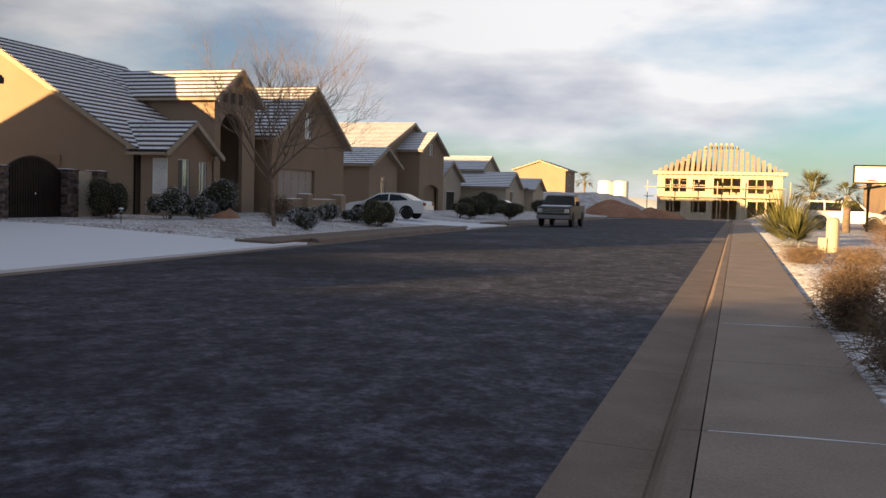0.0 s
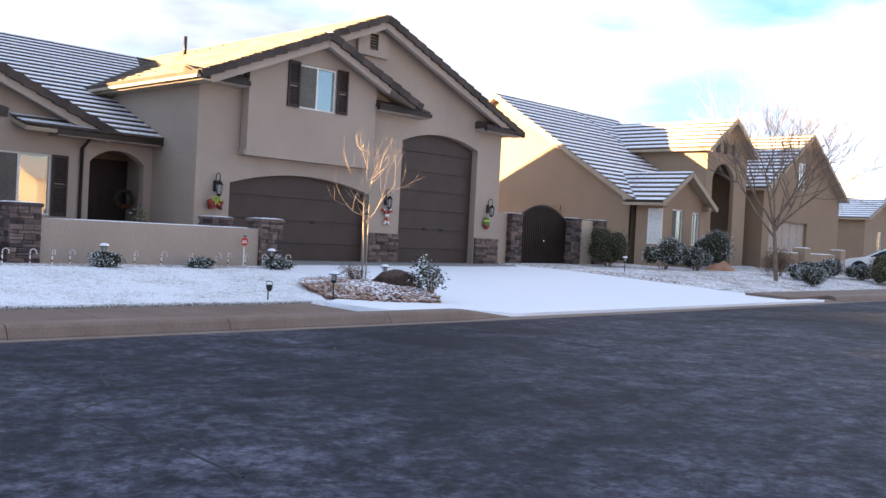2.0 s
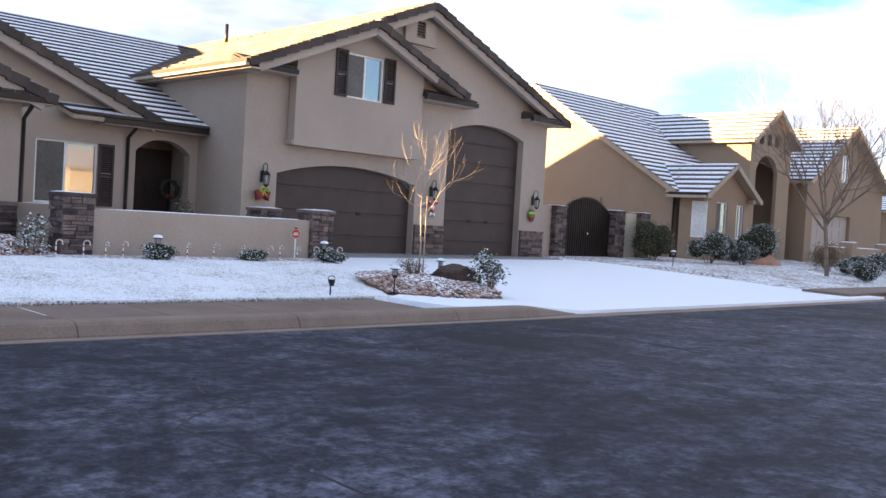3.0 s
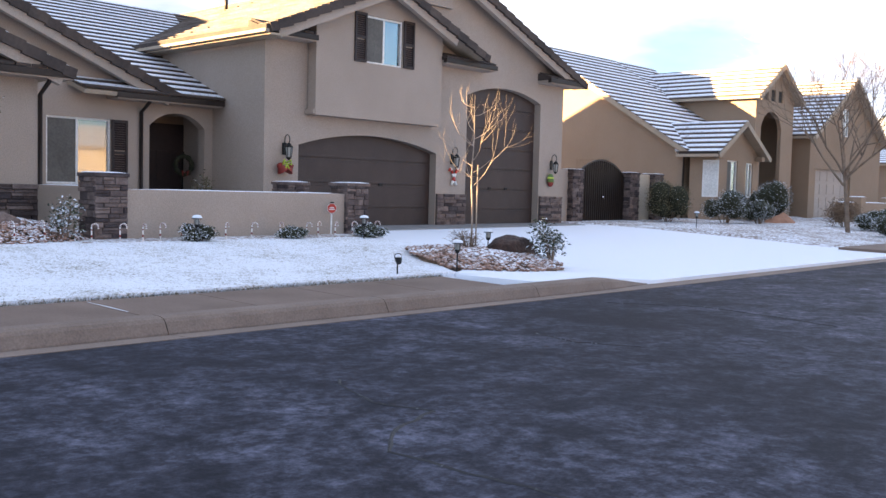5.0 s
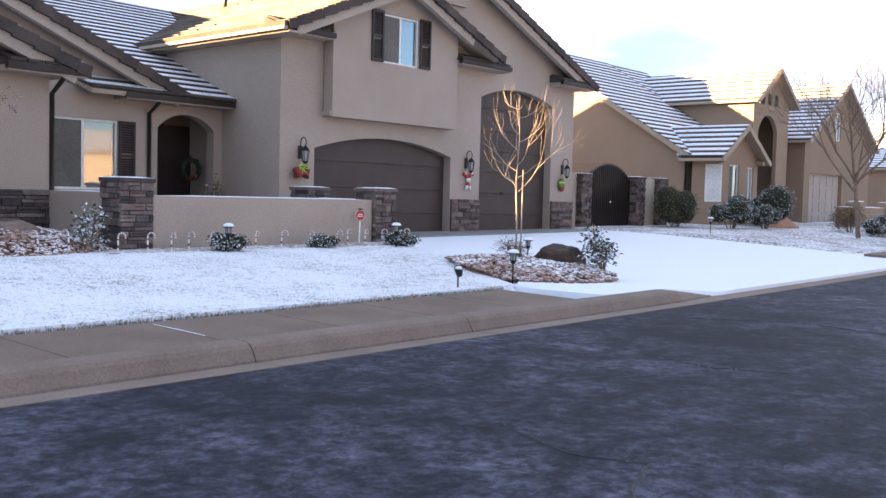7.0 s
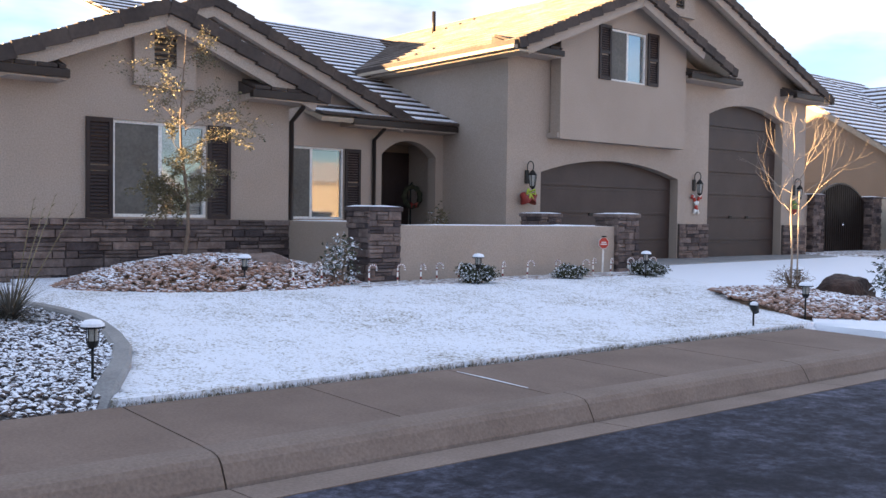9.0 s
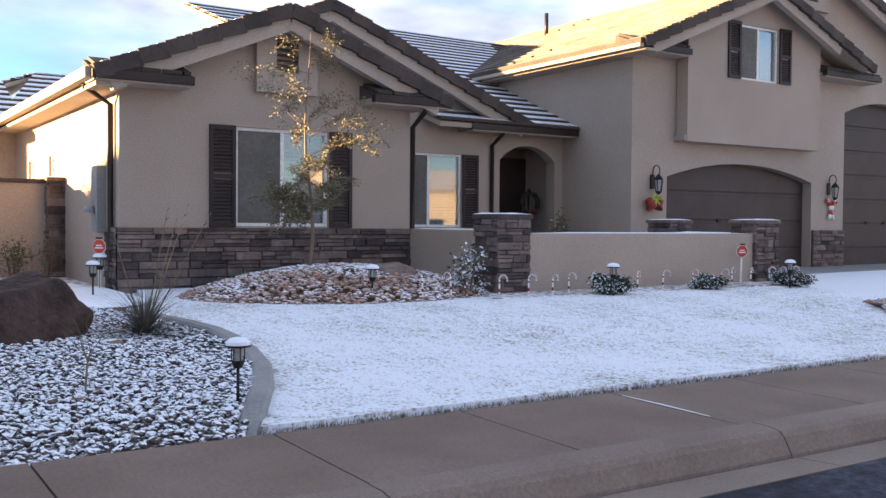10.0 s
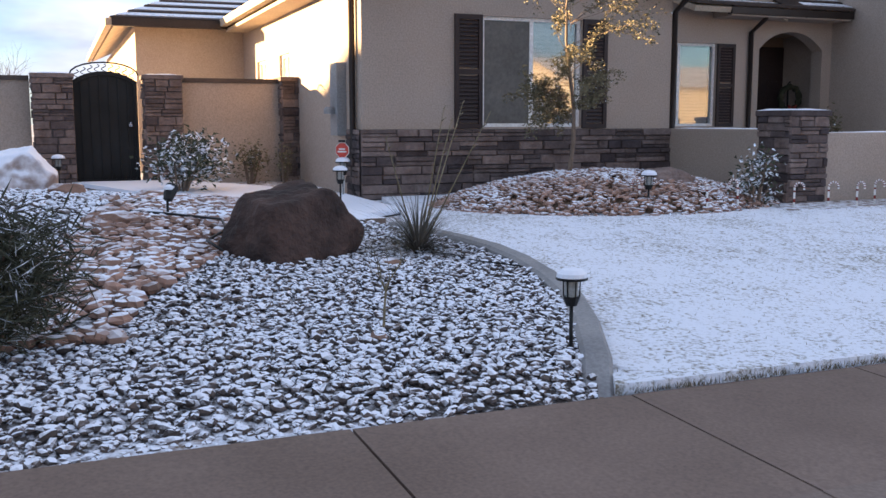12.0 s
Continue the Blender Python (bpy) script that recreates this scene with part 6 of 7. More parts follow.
shrub("small dark shrub at the side wall", (-26.6, 1.6, yz(-26, 1.6)), 0.35, 0.4, 0.8, 500, 0.06, LEAF_OLIVE, 61, core=False)
shrub("small dark shrub at the side wall", (-26.3, 2.1, yz(-26, 2.0)), 0.3, 0.25, 0.7, 300, 0.05, LEAF_OLIVE, 62, core=False)
shrub("dark needle-leaved bush with snow in the gravel bed", (-16.2, -1.95, bed_z(-16.2, -1.95)), 0.75, 0.8, 1.0, 15000, 0.15, LEAF_NEEDLE, 7, core=False, shapes=NEEDLE, lumps=11)
shrub("small shrub with snow on the rock island", (-14.95, 13.3, 0.35), 0.4, 0.5, 0.75, 700, 0.08, LEAF_SNOW, 8, core=False)
shrub("dry brown shrub on the rock island", (-16.1, 12.3, 0.42), 0.4, 0.4, 0.45, 700, 0.10, LEAF_DRY, 9, core=False, shapes=NEEDLE)
# bushes before the tan house
for x, y, rx, h, mat, lab in ((-23.2, 31.6, 0.9, 1.5, LEAF_OLIVE, "dark bush against the tan house"), (-21.9, 33.6, 0.9, 1.25, LEAF_SNOW, "rounded bush dusted with snow before the tan house"),
                              (-21.0, 34.6, 0.7, 0.95, LEAF_SNOW, "low bush dusted with snow before the tan house"), (-22.2, 38.0, 1.25, 1.75, LEAF_SNOW, "large ball-shaped bush capped with snow"),
                              (-18.6, 37.0, 0.9, 1.3, LEAF_DRY, "twiggy brown bush before the tan house"), (-17.3, 36.5, 0.8, 0.75, LEAF_SNOW, "low evergreen bush by the bare tree"),
                              (-15.9, 33.9, 0.62, 0.75, LEAF_SNOW, "round evergreen bush by the bare tree"), (-18.3, 41.0, 0.7, 0.8, LEAF_SNOW, "low evergreen bush by the driveway"),
                              (-17.4, 42.5, 0.7, 0.7, LEAF_SNOW, "low evergreen bush by the driveway"), (-15.9, 42.0, 1.0, 1.25, LEAF_OLIVE, "clipped dark hedge bush at the driveway"),
                              (-15.6, 40.9, 0.8, 1.15, LEAF_OLIVE, "clipped dark hedge bush at the driveway"),
                              (-17.0, 62.0, 1.3, 1.4, LEAF_OLIVE, "dark bush on the far verge"), (-15.5, 66.5, 1.2, 1.2, LEAF_OLIVE, "dark bush on the far verge"), (-18.5, 72.0, 1.5, 1.8, LEAF_OLIVE, "dark bush on the far verge"), (-17.5, 60.5, 1.0, 1.0, LEAF_OLIVE, "dark bush on the far verge"), (-15.2, 78.0, 1.4, 1.8, LEAF_OLIVE, "dark bush on the far verge")):
    shrub(lab, (x, y, yz(x, y)), rx, rx, h, 4200, 0.055, mat, int(abs(x * 7 + y * 3)), core=mat is not LEAF_DRY)
mound("flower_mound", "low mound of reddish ground cover under the bush", -21.3, 37.2, 0.6, 0.9, 0.35, yz(-21, 37), RED_EARTH, 4.0, "ground cover", 10)
# right-hand verge
for x, y, rx, h, mat, lab, k in ((1.38, 12.6, 0.62, 0.9, LEAF_DRY, "dry brown bush lit by low sun at the sidewalk", 2600), (2.9, 12.8, 0.8, 0.85, LEAF_DRY, "dry brown bush lit by low sun", 2600),
                                 (1.62, 9.2, 0.75, 0.72, LEAF_DRY, "dark dry bush beside the sidewalk", 3400), (2.6, 8.4, 0.9, 0.75, LEAF_DRY, "dark dry bush beside the sidewalk", 2600), (1.75, 26.4, 0.75, 0.55, LEAF_DRY, "low dry bush at the sidewalk", 1600), (3.1, 26.8, 0.8, 0.45, LEAF_DRY, "low dry bush on the snowy verge", 1200),
                                 (4.9, 33.5, 1.2, 1.2, LEAF_DRY, "dry brown bush by the utility post", 2400), (4.2, 22.0, 0.9, 0.6, LEAF_DRY, "low dry bush on the snowy verge", 1400), (6.4, 44.0, 1.4, 1.5, LEAF_DRY, "dry brown bush further along", 1800),
                                 (2.6, 46.0, 1.2, 1.2, LEAF_BRIGHT, "green bush catching the sun", 1600)):
    shrub(lab, (x, y, yz(x, y) - 0.02), rx, rx, h, k * 3, 0.12, mat, int(x * 13 + y), core=False, shapes=NEEDLE, lumps=9)


def blades(name, label, at, n, length, width, droop, material, seed, category="plant", up=0.5):
    """A tuft of arching blades from one crown."""
    rr = random.Random(seed)
    t = thing(name, label, category)
    vs, fs = [], []
    for _ in range(n):
        a, ln = rr.uniform(0, math.tau), length * rr.uniform(0.6, 1.15)
        e = up + (1.45 - up) * rr.random() ** 1.3
        k = len(vs)
        for i in range(5):
            f = i / 4
            r = ln * f * math.cos(e) + droop * ln * f * f * 0.4
            z = ln * f * math.sin(e) - droop * ln * f * f * math.cos(e) * 0.6
            w = width * (1 - f * 0.95) / 2
            cx, cy = r * math.cos(a), r * math.sin(a)
            vs += [(cx - w * math.sin(a), cy + w * math.cos(a), z), (cx + w * math.sin(a), cy - w * math.cos(a), z)]
        fs += [(k + 2 * i, k + 2 * i + 1, k + 2 * i + 3, k + 2 * i + 2) for i in range(4)]
    tagged(raw("blade_tuft", vs, fs, material, t), kind="stuff")
    t.matrix_basis = pose(*at)
    return t


ag = blades("ornamental_grass", "grey-green tuft of stiff blades with tall dry stalks", (-18.26, 1.47, bed_z(-18.26, 1.47) - 0.02), 620, 0.68, 0.013, 0.9, GRASS_GREY, 3, up=0.12)
for i, (dx, dy, h) in enumerate(((0.1, 0.2, 1.25), (-0.1, 0.35, 1.15), (0.05, -0.3, 1.0), (-0.2, 0.5, 1.3), (0.1, 0.62, 1.2))):
    tube("stalk", [(0, 0, 0), (dx * 0.5, dy * 0.5, h * 0.5), (dx, dy, h)], [0.008, 0.006, 0.003], GRASS_DRY, ag, seg=5)
    for k in range(4):
        z = h * (0.75 + 0.08 * k)
        tube("seed_head", [(dx * z / h, dy * z / h, z), (dx * z / h + 0.03 * (-1) ** k, dy * z / h + 0.03, z + 0.03)], [0.007, 0.003], GRASS_DRY, ag, seg=4)
blades("yucca", "large sunlit green yucca with sharp leaves by the sidewalk", (2.1, 36.0, yz(2, 36) + 0.25), 420, 1.45, 0.06, 0.25, LEAF_BRIGHT, 5, up=-0.15)
blades("yucca", "sunlit yellow-green bush of blades behind the yucca", (1.75, 38.6, yz(2, 38) + 0.1), 620, 2.1, 0.06, 0.15, LEAF_BRIGHT, 6, up=0.5)


def grow(bm, tips, rr, p, d, length, r, level, maxlev, bend, split, upward):
    """One limb and its branches, tapering."""
    n = 4
    pts, rad = [p], [r]
    cur, dd = Vector(p), Vector(d).normalized()
    for i in range(n):
        dd = (dd + Vector((rr.uniform(-bend, bend), rr.uniform(-bend, bend), rr.uniform(-bend, bend) + upward))).normalized()
        cur = cur + dd * length / n
        pts.append(cur.copy())
        rad.append(r * (1 - 0.45 * (i + 1) / n))
    add_tube(bm, pts, rad, 6 if level < 2 else 4, cap=level == maxlev)
    if level >= maxlev:
        tips.append((pts[-1], dd.copy(), pts))
        return
    for k in range(split[level]):
        f = rr.uniform(0.45, 1.0) if k else 1.0
        i = min(n, max(1, round(f * n)))
        base = pts[i]
        ax = dd.orthogonal().normalized()
        ax.rotate(Matrix.Rotation(rr.uniform(0, math.tau), 3, dd).to_euler())
        nd = (dd + ax * rr.uniform(0.45, 0.95)).normalized()
        grow(bm, tips, rr, base, nd, length * rr.uniform(0.6, 0.85), rad[i] * 0.72, level + 1, maxlev, bend, split, upward)


def tree(name, label, at, height, r, maxlev, split, seed, bark, first=0.35, bend=0.12, upward=0.06, leaf=None):
    rr = random.Random(seed)
    t = thing(name, label, "tree")
    bm = bmesh.new()
    trunk_top = Vector((rr.uniform(-0.05, 0.05) * height, rr.uniform(-0.05, 0.05) * height, height * first))
    add_tube(bm, [(0, 0, -0.15), trunk_top * 0.5, trunk_top], [r * 1.2, r, r * 0.85], 8)
    part("trunk", bm, bark, t)
    bm, tips = bmesh.new(), []
    for k in range(split[0]):
        a = math.tau * k / split[0] + rr.uniform(-0.4, 0.4)
        grow(bm, tips, rr, trunk_top - Vector((0, 0, rr.uniform(0, 0.08) * height)), (math.cos(a) * 0.75, math.sin(a) * 0.75, rr.uniform(0.6, 1.3)), height * 0.27, r * 0.6, 1, maxlev, bend, split, upward)
    tagged(part("crown", bm, bark, t), kind="stuff")
    if leaf:
        mat, n, size = leaf
        pts = []
        for tip, d, line in tips:
            for q in line:
                for _ in range(n):
                    pts.append(q + Vector((rr.uniform(-1, 1), rr.uniform(-1, 1), rr.uniform(-1, 1))) * size * 1.6)
        leaves("leaves", pts, size, mat, t, rr)
    t.matrix_basis = pose(*at)
    return t


tree("bare_tree", "large leafless tree with fine grey twigs before the tan house", (-17.3, 33.9, yz(-17, 34)), 9.0, 0.075, 5, (8, 5, 4, 4, 3), 21, BARK, 0.25, 0.15, 0.075)


def whip_tree(label, at, height, fork, seed):
    """A staked young tree: a slim wavering leader and bare side shoots that arch outwards, then up."""
    rr = random.Random(seed)
    t = thing("young_tree", label, "tree")
    line = [Vector((0.03 * math.sin(k * 1.1 + 0.4) * k / 6, 0.035 * math.sin(k * 0.8) * k / 6, height * k / 10)) for k in range(11)]
    line[0].z = -0.15
    tube("trunk", line, [0.026, 0.019, 0.018, 0.017, 0.016, 0.013, 0.010, 0.008, 0.006, 0.004, 0.002], BARK_PALE, t, seg=7)
    bm, tips = bmesh.new(), []
    for k in range(13):
        f = fork + (0.92 - fork) * (k / 12) ** 1.25
        p = line[0].lerp(line[-1], f)
        a = k * 2.4 + rr.uniform(-0.4, 0.4)
        reach = (0.27 - 0.19 * (f - fork) / (1 - fork)) * height * rr.uniform(0.75, 1.1)
        grow(bm, tips, rr, p, (math.cos(a), math.sin(a), rr.uniform(0.05, 0.5)), reach, 0.0075, 2, 4, 0.22, (0, 0, 3, 2, 0), 0.15)
    tagged(part("crown", bm, BARK_PALE, t), kind="stuff")
    tube("stake", [(0.09, 0.03, -0.2), (0.1, 0.03, height * 0.55)], 0.013, BARK_PALE, t, seg=8)
    tube("tie", [(0.12, 0.03, height * 0.48), (0.05, 0.05, height * 0.485), (-0.02, 0.0, height * 0.48), (0.05, -0.03, height * 0.475), (0.12, 0.03, height * 0.48)], 0.006, BLACK, t, seg=4)
    t.matrix_basis = pose(*at)


whip_tree("young leafless tree tied to a stake on the rock island", (-16.5, 12.8, 0.40), 2.95, 0.44, 33)


def leader_tree(label, at, height, seed):
    """A slim tree: one leader with short arching side shoots, leafy low down and sparse at the top."""
    rr = random.Random(seed)
    t = thing("young_tree", label, "tree")
    line = [Vector((0.05 * math.sin(k * 1.3), 0.06 * math.sin(k * 0.9), height * k / 8)) for k in range(9)]
    line[0].z = -0.15
    tube("trunk", line, [0.03, 0.028, 0.025, 0.022, 0.018, 0.015, 0.012, 0.008, 0.004], BARK, t, seg=7)
    bm, tips = bmesh.new(), []
    for k in range(38):
        f = rr.uniform(0.22, 0.98)
        p = line[0].lerp(line[-1], f)
        a = rr.uniform(0, math.tau)
        grow(bm, tips, rr, p, (math.cos(a), math.sin(a), rr.uniform(0.1, 0.7)), height * rr.uniform(0.10, 0.19) * (1.35 if 0.42 < f < 0.8 else 0.8), 0.006, 2, 3, 0.34, (0, 0, 3, 0), -0.02)
    tagged(part("crown", bm, BARK, t), kind="stuff")
    pts = []
    for tip, d, pl in tips:
        for q in pl:
            for _ in range(24 if q.z < height * 0.58 else 9):
                pts.append(q + Vector((rr.uniform(-1, 1), rr.uniform(-1, 1), rr.uniform(-1, 1))) * 0.06)
    leaves("leaves", pts, 0.042, LEAF_OLIVE, t, rr)
    t.matrix_basis = pose(*at)


leader_tree("slender young tree with small leaves, its top catching the sun", (-21.45, 4.7, 0.85), 3.4, 14)
for k, (x, y, h) in enumerate(((-62.0, -3.4, 5.2), (-60.0, -5.6, 4.8), (-64.0, -7.5, 5.4))):
    tree("bare_tree", "far leafless tree beyond the side wall", (x, y, 0.4), h, 0.09, 4, (5, 4, 4, 3), 50 + k, BARK, 0.3, 0.14, 0.05)
tree("sapling", "thin dry sapling in the gravel", (-16.05, 0.42, bed_z(-16.05, 0.42)), 0.7, 0.008, 3, (4, 2, 2), 8, GRASS_DRY, 0.4, 0.2, 0.1)


def palm(label, at, trunk_h, frond, n, seed):
    rr = random.Random(seed)
    p = thing("palm_tree", label, "palm tree")
    tube("trunk", [(0, 0, -0.2), (0, 0, trunk_h * 0.5), (0.05, 0, trunk_h)], [0.24, 0.2, 0.22], BARK, p)
    vs, fs = [], []
    for _ in range(n):
        a, e = rr.uniform(0, math.tau), rr.uniform(-0.5, 1.3)
        stem = frond * rr.uniform(0.45, 0.6)
        o = Vector((math.cos(a) * math.cos(e) * stem, math.sin(a) * math.cos(e) * stem, trunk_h + math.sin(e) * stem))
        for k in range(11):
            b = a + (k - 5) * 0.17
            ee = e + rr.uniform(-0.2, 0.2) - 0.25
            q = o + Vector((math.cos(b) * math.cos(ee), math.sin(b) * math.cos(ee), math.sin(ee) - 0.2)) * frond * 0.5
            s = Vector((-math.sin(b), math.cos(b), 0)) * 0.035
            i = len(vs)
            vs += [o - s, o + s, q]
            fs.append((i, i + 1, i + 2))
        i = len(vs)
        s = Vector((-math.sin(a), math.cos(a), 0)) * 0.02
        b0 = Vector((0, 0, trunk_h))
        vs += [b0 - s, b0 + s, o + s, o - s]
        fs.append((i, i + 1, i + 2, i + 3))
    tagged(raw("fronds", vs, fs, LEAF_BRIGHT, p), kind="stuff")
    p.matrix_basis = pose(*at)


palm("fan palm catching the sun behind the parked vehicle", (5.45, 78.0, 0.4), 2.5, 2.1, 90, 4)
palm("small fan palm in front of the parked vehicle", (6.0, 59.0, 0.4), 2.0, 1.1, 60, 5)
palm("dark palm on the far rise", (-27.6, 180.0, 0.45), 5.6, 2.2, 60, 6)

GRASS_SNOW = snowed("frosted_grass", (0.13, 0.11, 0.065), (0.28, 0.24, 0.16), -0.45, 0.35, 20, 4, 0.9, 0.4, 7.0)
# grass blades along the lawn's edge and poking through the snow
bl = [(np.array([(-0.5, 0, 0), (0.5, 0, 0), (0.2, 0.3, 1.0)]), [(0, 1, 2)]), (np.array([(-0.5, 0, 0), (0.5, 0, 0), (-0.4, -0.4, 0.9)]), [(0, 1, 2)])]
places = []
for _ in range(9000):
    y = rng.uniform(1.3, 10.1)
    x = -14.66 - abs(rng.gauss(0, 0.05))
    places.append((x, y, yz(x, y) - 0.0, rng.uniform(0, 6.28), rng.uniform(-0.5, 0.5), 0.008, rng.uniform(0.02, 0.05), rng.uniform(0.02, 0.05)))
for _ in range(6000):
    x, y = rng.uniform(-20.4, -14.7), rng.uniform(1.3, 13)
    if inside(lawn_poly, x, y):
        places.append((x, y, yz(x, y) + 0.04, rng.uniform(0, 6.28), rng.uniform(-0.8, 0.8), 0.007, 0.03, rng.uniform(0.015, 0.04)))
tagged(scatter("grass", bl, places, GRASS_SNOW), "dry grass blades poking through the snow", "grass", kind="stuff")
# bare soil strip at the foot of the low wall
strip = cells([(-20.27, 6.8), (-19.55, 6.6), (-19.55, 13.3), (-20.27, 13.3)], yard_z, 0.35, 0.058, YARD, "ground")
tagged(strip, "snow-speckled soil strip along the low wall", "soil", kind="structure")

# ---------------------------------------------------------------- small things in the garden


def path_light(label, at, s=1.0, group="solar path lights"):
    p = thing("path_light", label, "path light", group)
    tube("stake", [(0, 0, -0.1), (0, 0, 0.27 * s)], 0.011 * s, BLACK, p)
    lathe("socket", [(0.03 * s, 0.25 * s), (0.045 * s, 0.29 * s), (0.045 * s, 0.30 * s)], BLACK, p, seg=12)
    lathe("lens", [(0.034 * s, 0.30 * s), (0.037 * s, 0.39 * s)], LENS, p, "frosted ribbed lens", 12)
    for k in range(6):
        a = math.tau * k / 6
        tube("cage_bar", [(0.042 * s * math.cos(a), 0.042 * s * math.sin(a), 0.295 * s), (0.045 * s * math.cos(a), 0.045 * s * math.sin(a), 0.395 * s)], 0.004 * s, BLACK, p, seg=4)
    lathe("cap", [(0.085 * s, 0.39 * s), (0.088 * s, 0.40 * s), (0.05 * s, 0.425 * s), (0.02 * s, 0.43 * s)], BLACK, p, seg=16)
    lathe("snow", [(0.083 * s, 0.404 * s), (0.08 * s, 0.425 * s), (0.055 * s, 0.447 * s), (0.015 * s, 0.455 * s)], PURE_SNOW, p, "rounded cap of snow", 16)
    p.matrix_basis = pose(*at)
    return p


LENS = rough_paint("frosted_lens", (0.30, 0.30, 0.28), (0.38, 0.38, 0.36), 60, 4, 0.3, 0.1, 0.002)
for x, y, s in ((-15.28, 1.28, 1.05), (-19.32, 8.61, 1.1), (-19.15, 12.45, 1.1), (-15.15, 10.95, 1.1), (-20.0, 4.95, 1.1), (-22.2, 1.9, 1.1), (-17.1, 14.0, 1.1), (-25.3, -1.35, 1.1), (-20.0, 27.9, 1.1), (-23.3, 2.25, 1.2)):
    z = bed_z(x, y) if y < 1.3 else yz(x, y) + 0.03
    if (x, y) == (-17.1, 14.0):
        z = drive_z(x, y) + 0.05
    path_light("black solar path light with a cap of snow", (x, y, z), s)


def spot_light(label, at):
    p = thing("spot_light", label, "spot light")
    tube("stake", [(0, 0, -0.1), (0, 0, 0.2)], 0.012, BLACK, p)
    bm = bmesh.new()
    add_tube(bm, [(0.03, 0.0, 0.18), (0.0, 0.02, 0.23), (-0.05, 0.05, 0.29)], [0.04, 0.055, 0.06], 12)
    part("head", bm, BLACK, p)
    lathe("snow", [(0.05, 0.27), (0.05, 0.295), (0.02, 0.315)], PURE_SNOW, p, "cap of snow", 12, at=(-0.01, 0.02, 0))
    p.matrix_basis = pose(*at)


spot_light("small black garden spot light capped with snow", (-19.6, -0.45, bed_z(-19.6, -0.45)))
spot_light("small black garden spot light at the lawn's edge", (-14.9, 9.33, yz(-14.9, 9) + 0.04))
hose = [(-19.4 + 0.35 * i, -0.45 + 0.28 * math.sin(i * 1.3) + 0.12 * i, bed_z(-19.4 + 0.35 * i, -0.4) + 0.08) for i in range(-4, 5)]
tagged(tube("garden_cable", hose, 0.012, BLACK, seg=5), "thin black cable lying over the stones", "cable")
cable2 = [(-18.1 + 0.16 * i, 1.5 + 0.10 * i + 0.05 * math.sin(i * 1.7), bed_z(-18.1 + 0.16 * i, 1.5) + 0.035) for i in range(6)]
tagged(tube("garden_cable", cable2, 0.006, BLACK, seg=5), "thin black cable lying by the grass tuft", "cable")


def candy_cane(at, yaw):
    """A plastic cane stake, white with red turns."""
    c = thing("candy_cane_stake", "red and white striped plastic candy cane stake in the snow", "ornament", "candy cane stakes")
    line = [(0, 0, -0.08), (0, 0, 0.08), (0, 0, 0.2), (0, 0, 0.26)] + [(0.055 - 0.055 * math.cos(a), 0, 0.26 + 0.055 * math.sin(a)) for a in (0.5, 1.0, 1.57, 2.1, 2.6, 3.1)] + [(0.11, 0, 0.23)]
    tube("cane", line, 0.0125, WHITE, c, seg=8)
    for i in range(1, len(line) - 1):
        a, b = Vector(line[i]), Vector(line[i + 1])
        q = a + (b - a) * 0.36
        tube("stripe", [a, q], 0.0138, RED_DARK, c, seg=8)
    c.matrix_basis = pose(*at, 0, 0, yaw)
    return c


first = candy_cane((-19.75, 6.85, yz(-19.75, 6.85) + 0.04), 60)
for i, y in enumerate((7.35, 7.75, 8.15, 8.55, 9.45, 10.1, 10.75, 11.35, 11.75, 12.15, 12.6, 13.0, 13.3)):
    x = -19.72 + 0.06 * math.sin(i * 2.1)
    copy_thing(first, pose(x, y, yz(x, y) + 0.04, 0, 4 * math.sin(i * 3), 60 + 60 * math.sin(i * 5)))
for x, y in ((-19.85, 6.1), (-19.7, 5.55), (-20.1, 4.9)):
    copy_thing(first, pose(x, y, yz(x, y) + 0.09, 0, 3, 200))


def yard_sign(at, group="red yard signs"):
    s = thing("yard_sign", "small red octagonal sign with pale lettering on a white stake", "sign", group)
    box("stake", (-0.01, -0.015, -0.2), (0.01, 0.015, 0.5), WHITE, s)
    oct_ = [(0.105 * math.cos(math.tau * (k + 0.5) / 8), 0.62 + 0.112 * math.sin(math.tau * (k + 0.5) / 8)) for k in range(8)]
    prism("board", oct_, [], facing_x(0.018), 0.012, WHITE, s)
    prism("face", [(u * 0.93, 0.62 + (v - 0.62) * 0.93) for u, v in oct_], [], facing_x(0.022), 0.004, RED, s, "red face")
    for k, w in ((0, 0.13), (1, 0.09)):
        box("text_bar", (0.0222, -w / 2, 0.60 + 0.035 * (k - 0.3)), (0.025, w / 2, 0.60 + 0.035 * (k - 0.3) + 0.02), WHITE, s)
    box("solar_lamp", (0.0, -0.04, 0.73), (0.05, 0.04, 0.755), BLACK, s, bevel=0.006)
    s.matrix_basis = pose(*at)
    return s


yard_sign((-20.12, 12.38, yz(-20.1, 12.38) + 0.0, 0, 3, -28))
yard_sign((-23.3, 2.25, yz(-23.3, 2.2) + 0.05, 0, 0, -40))


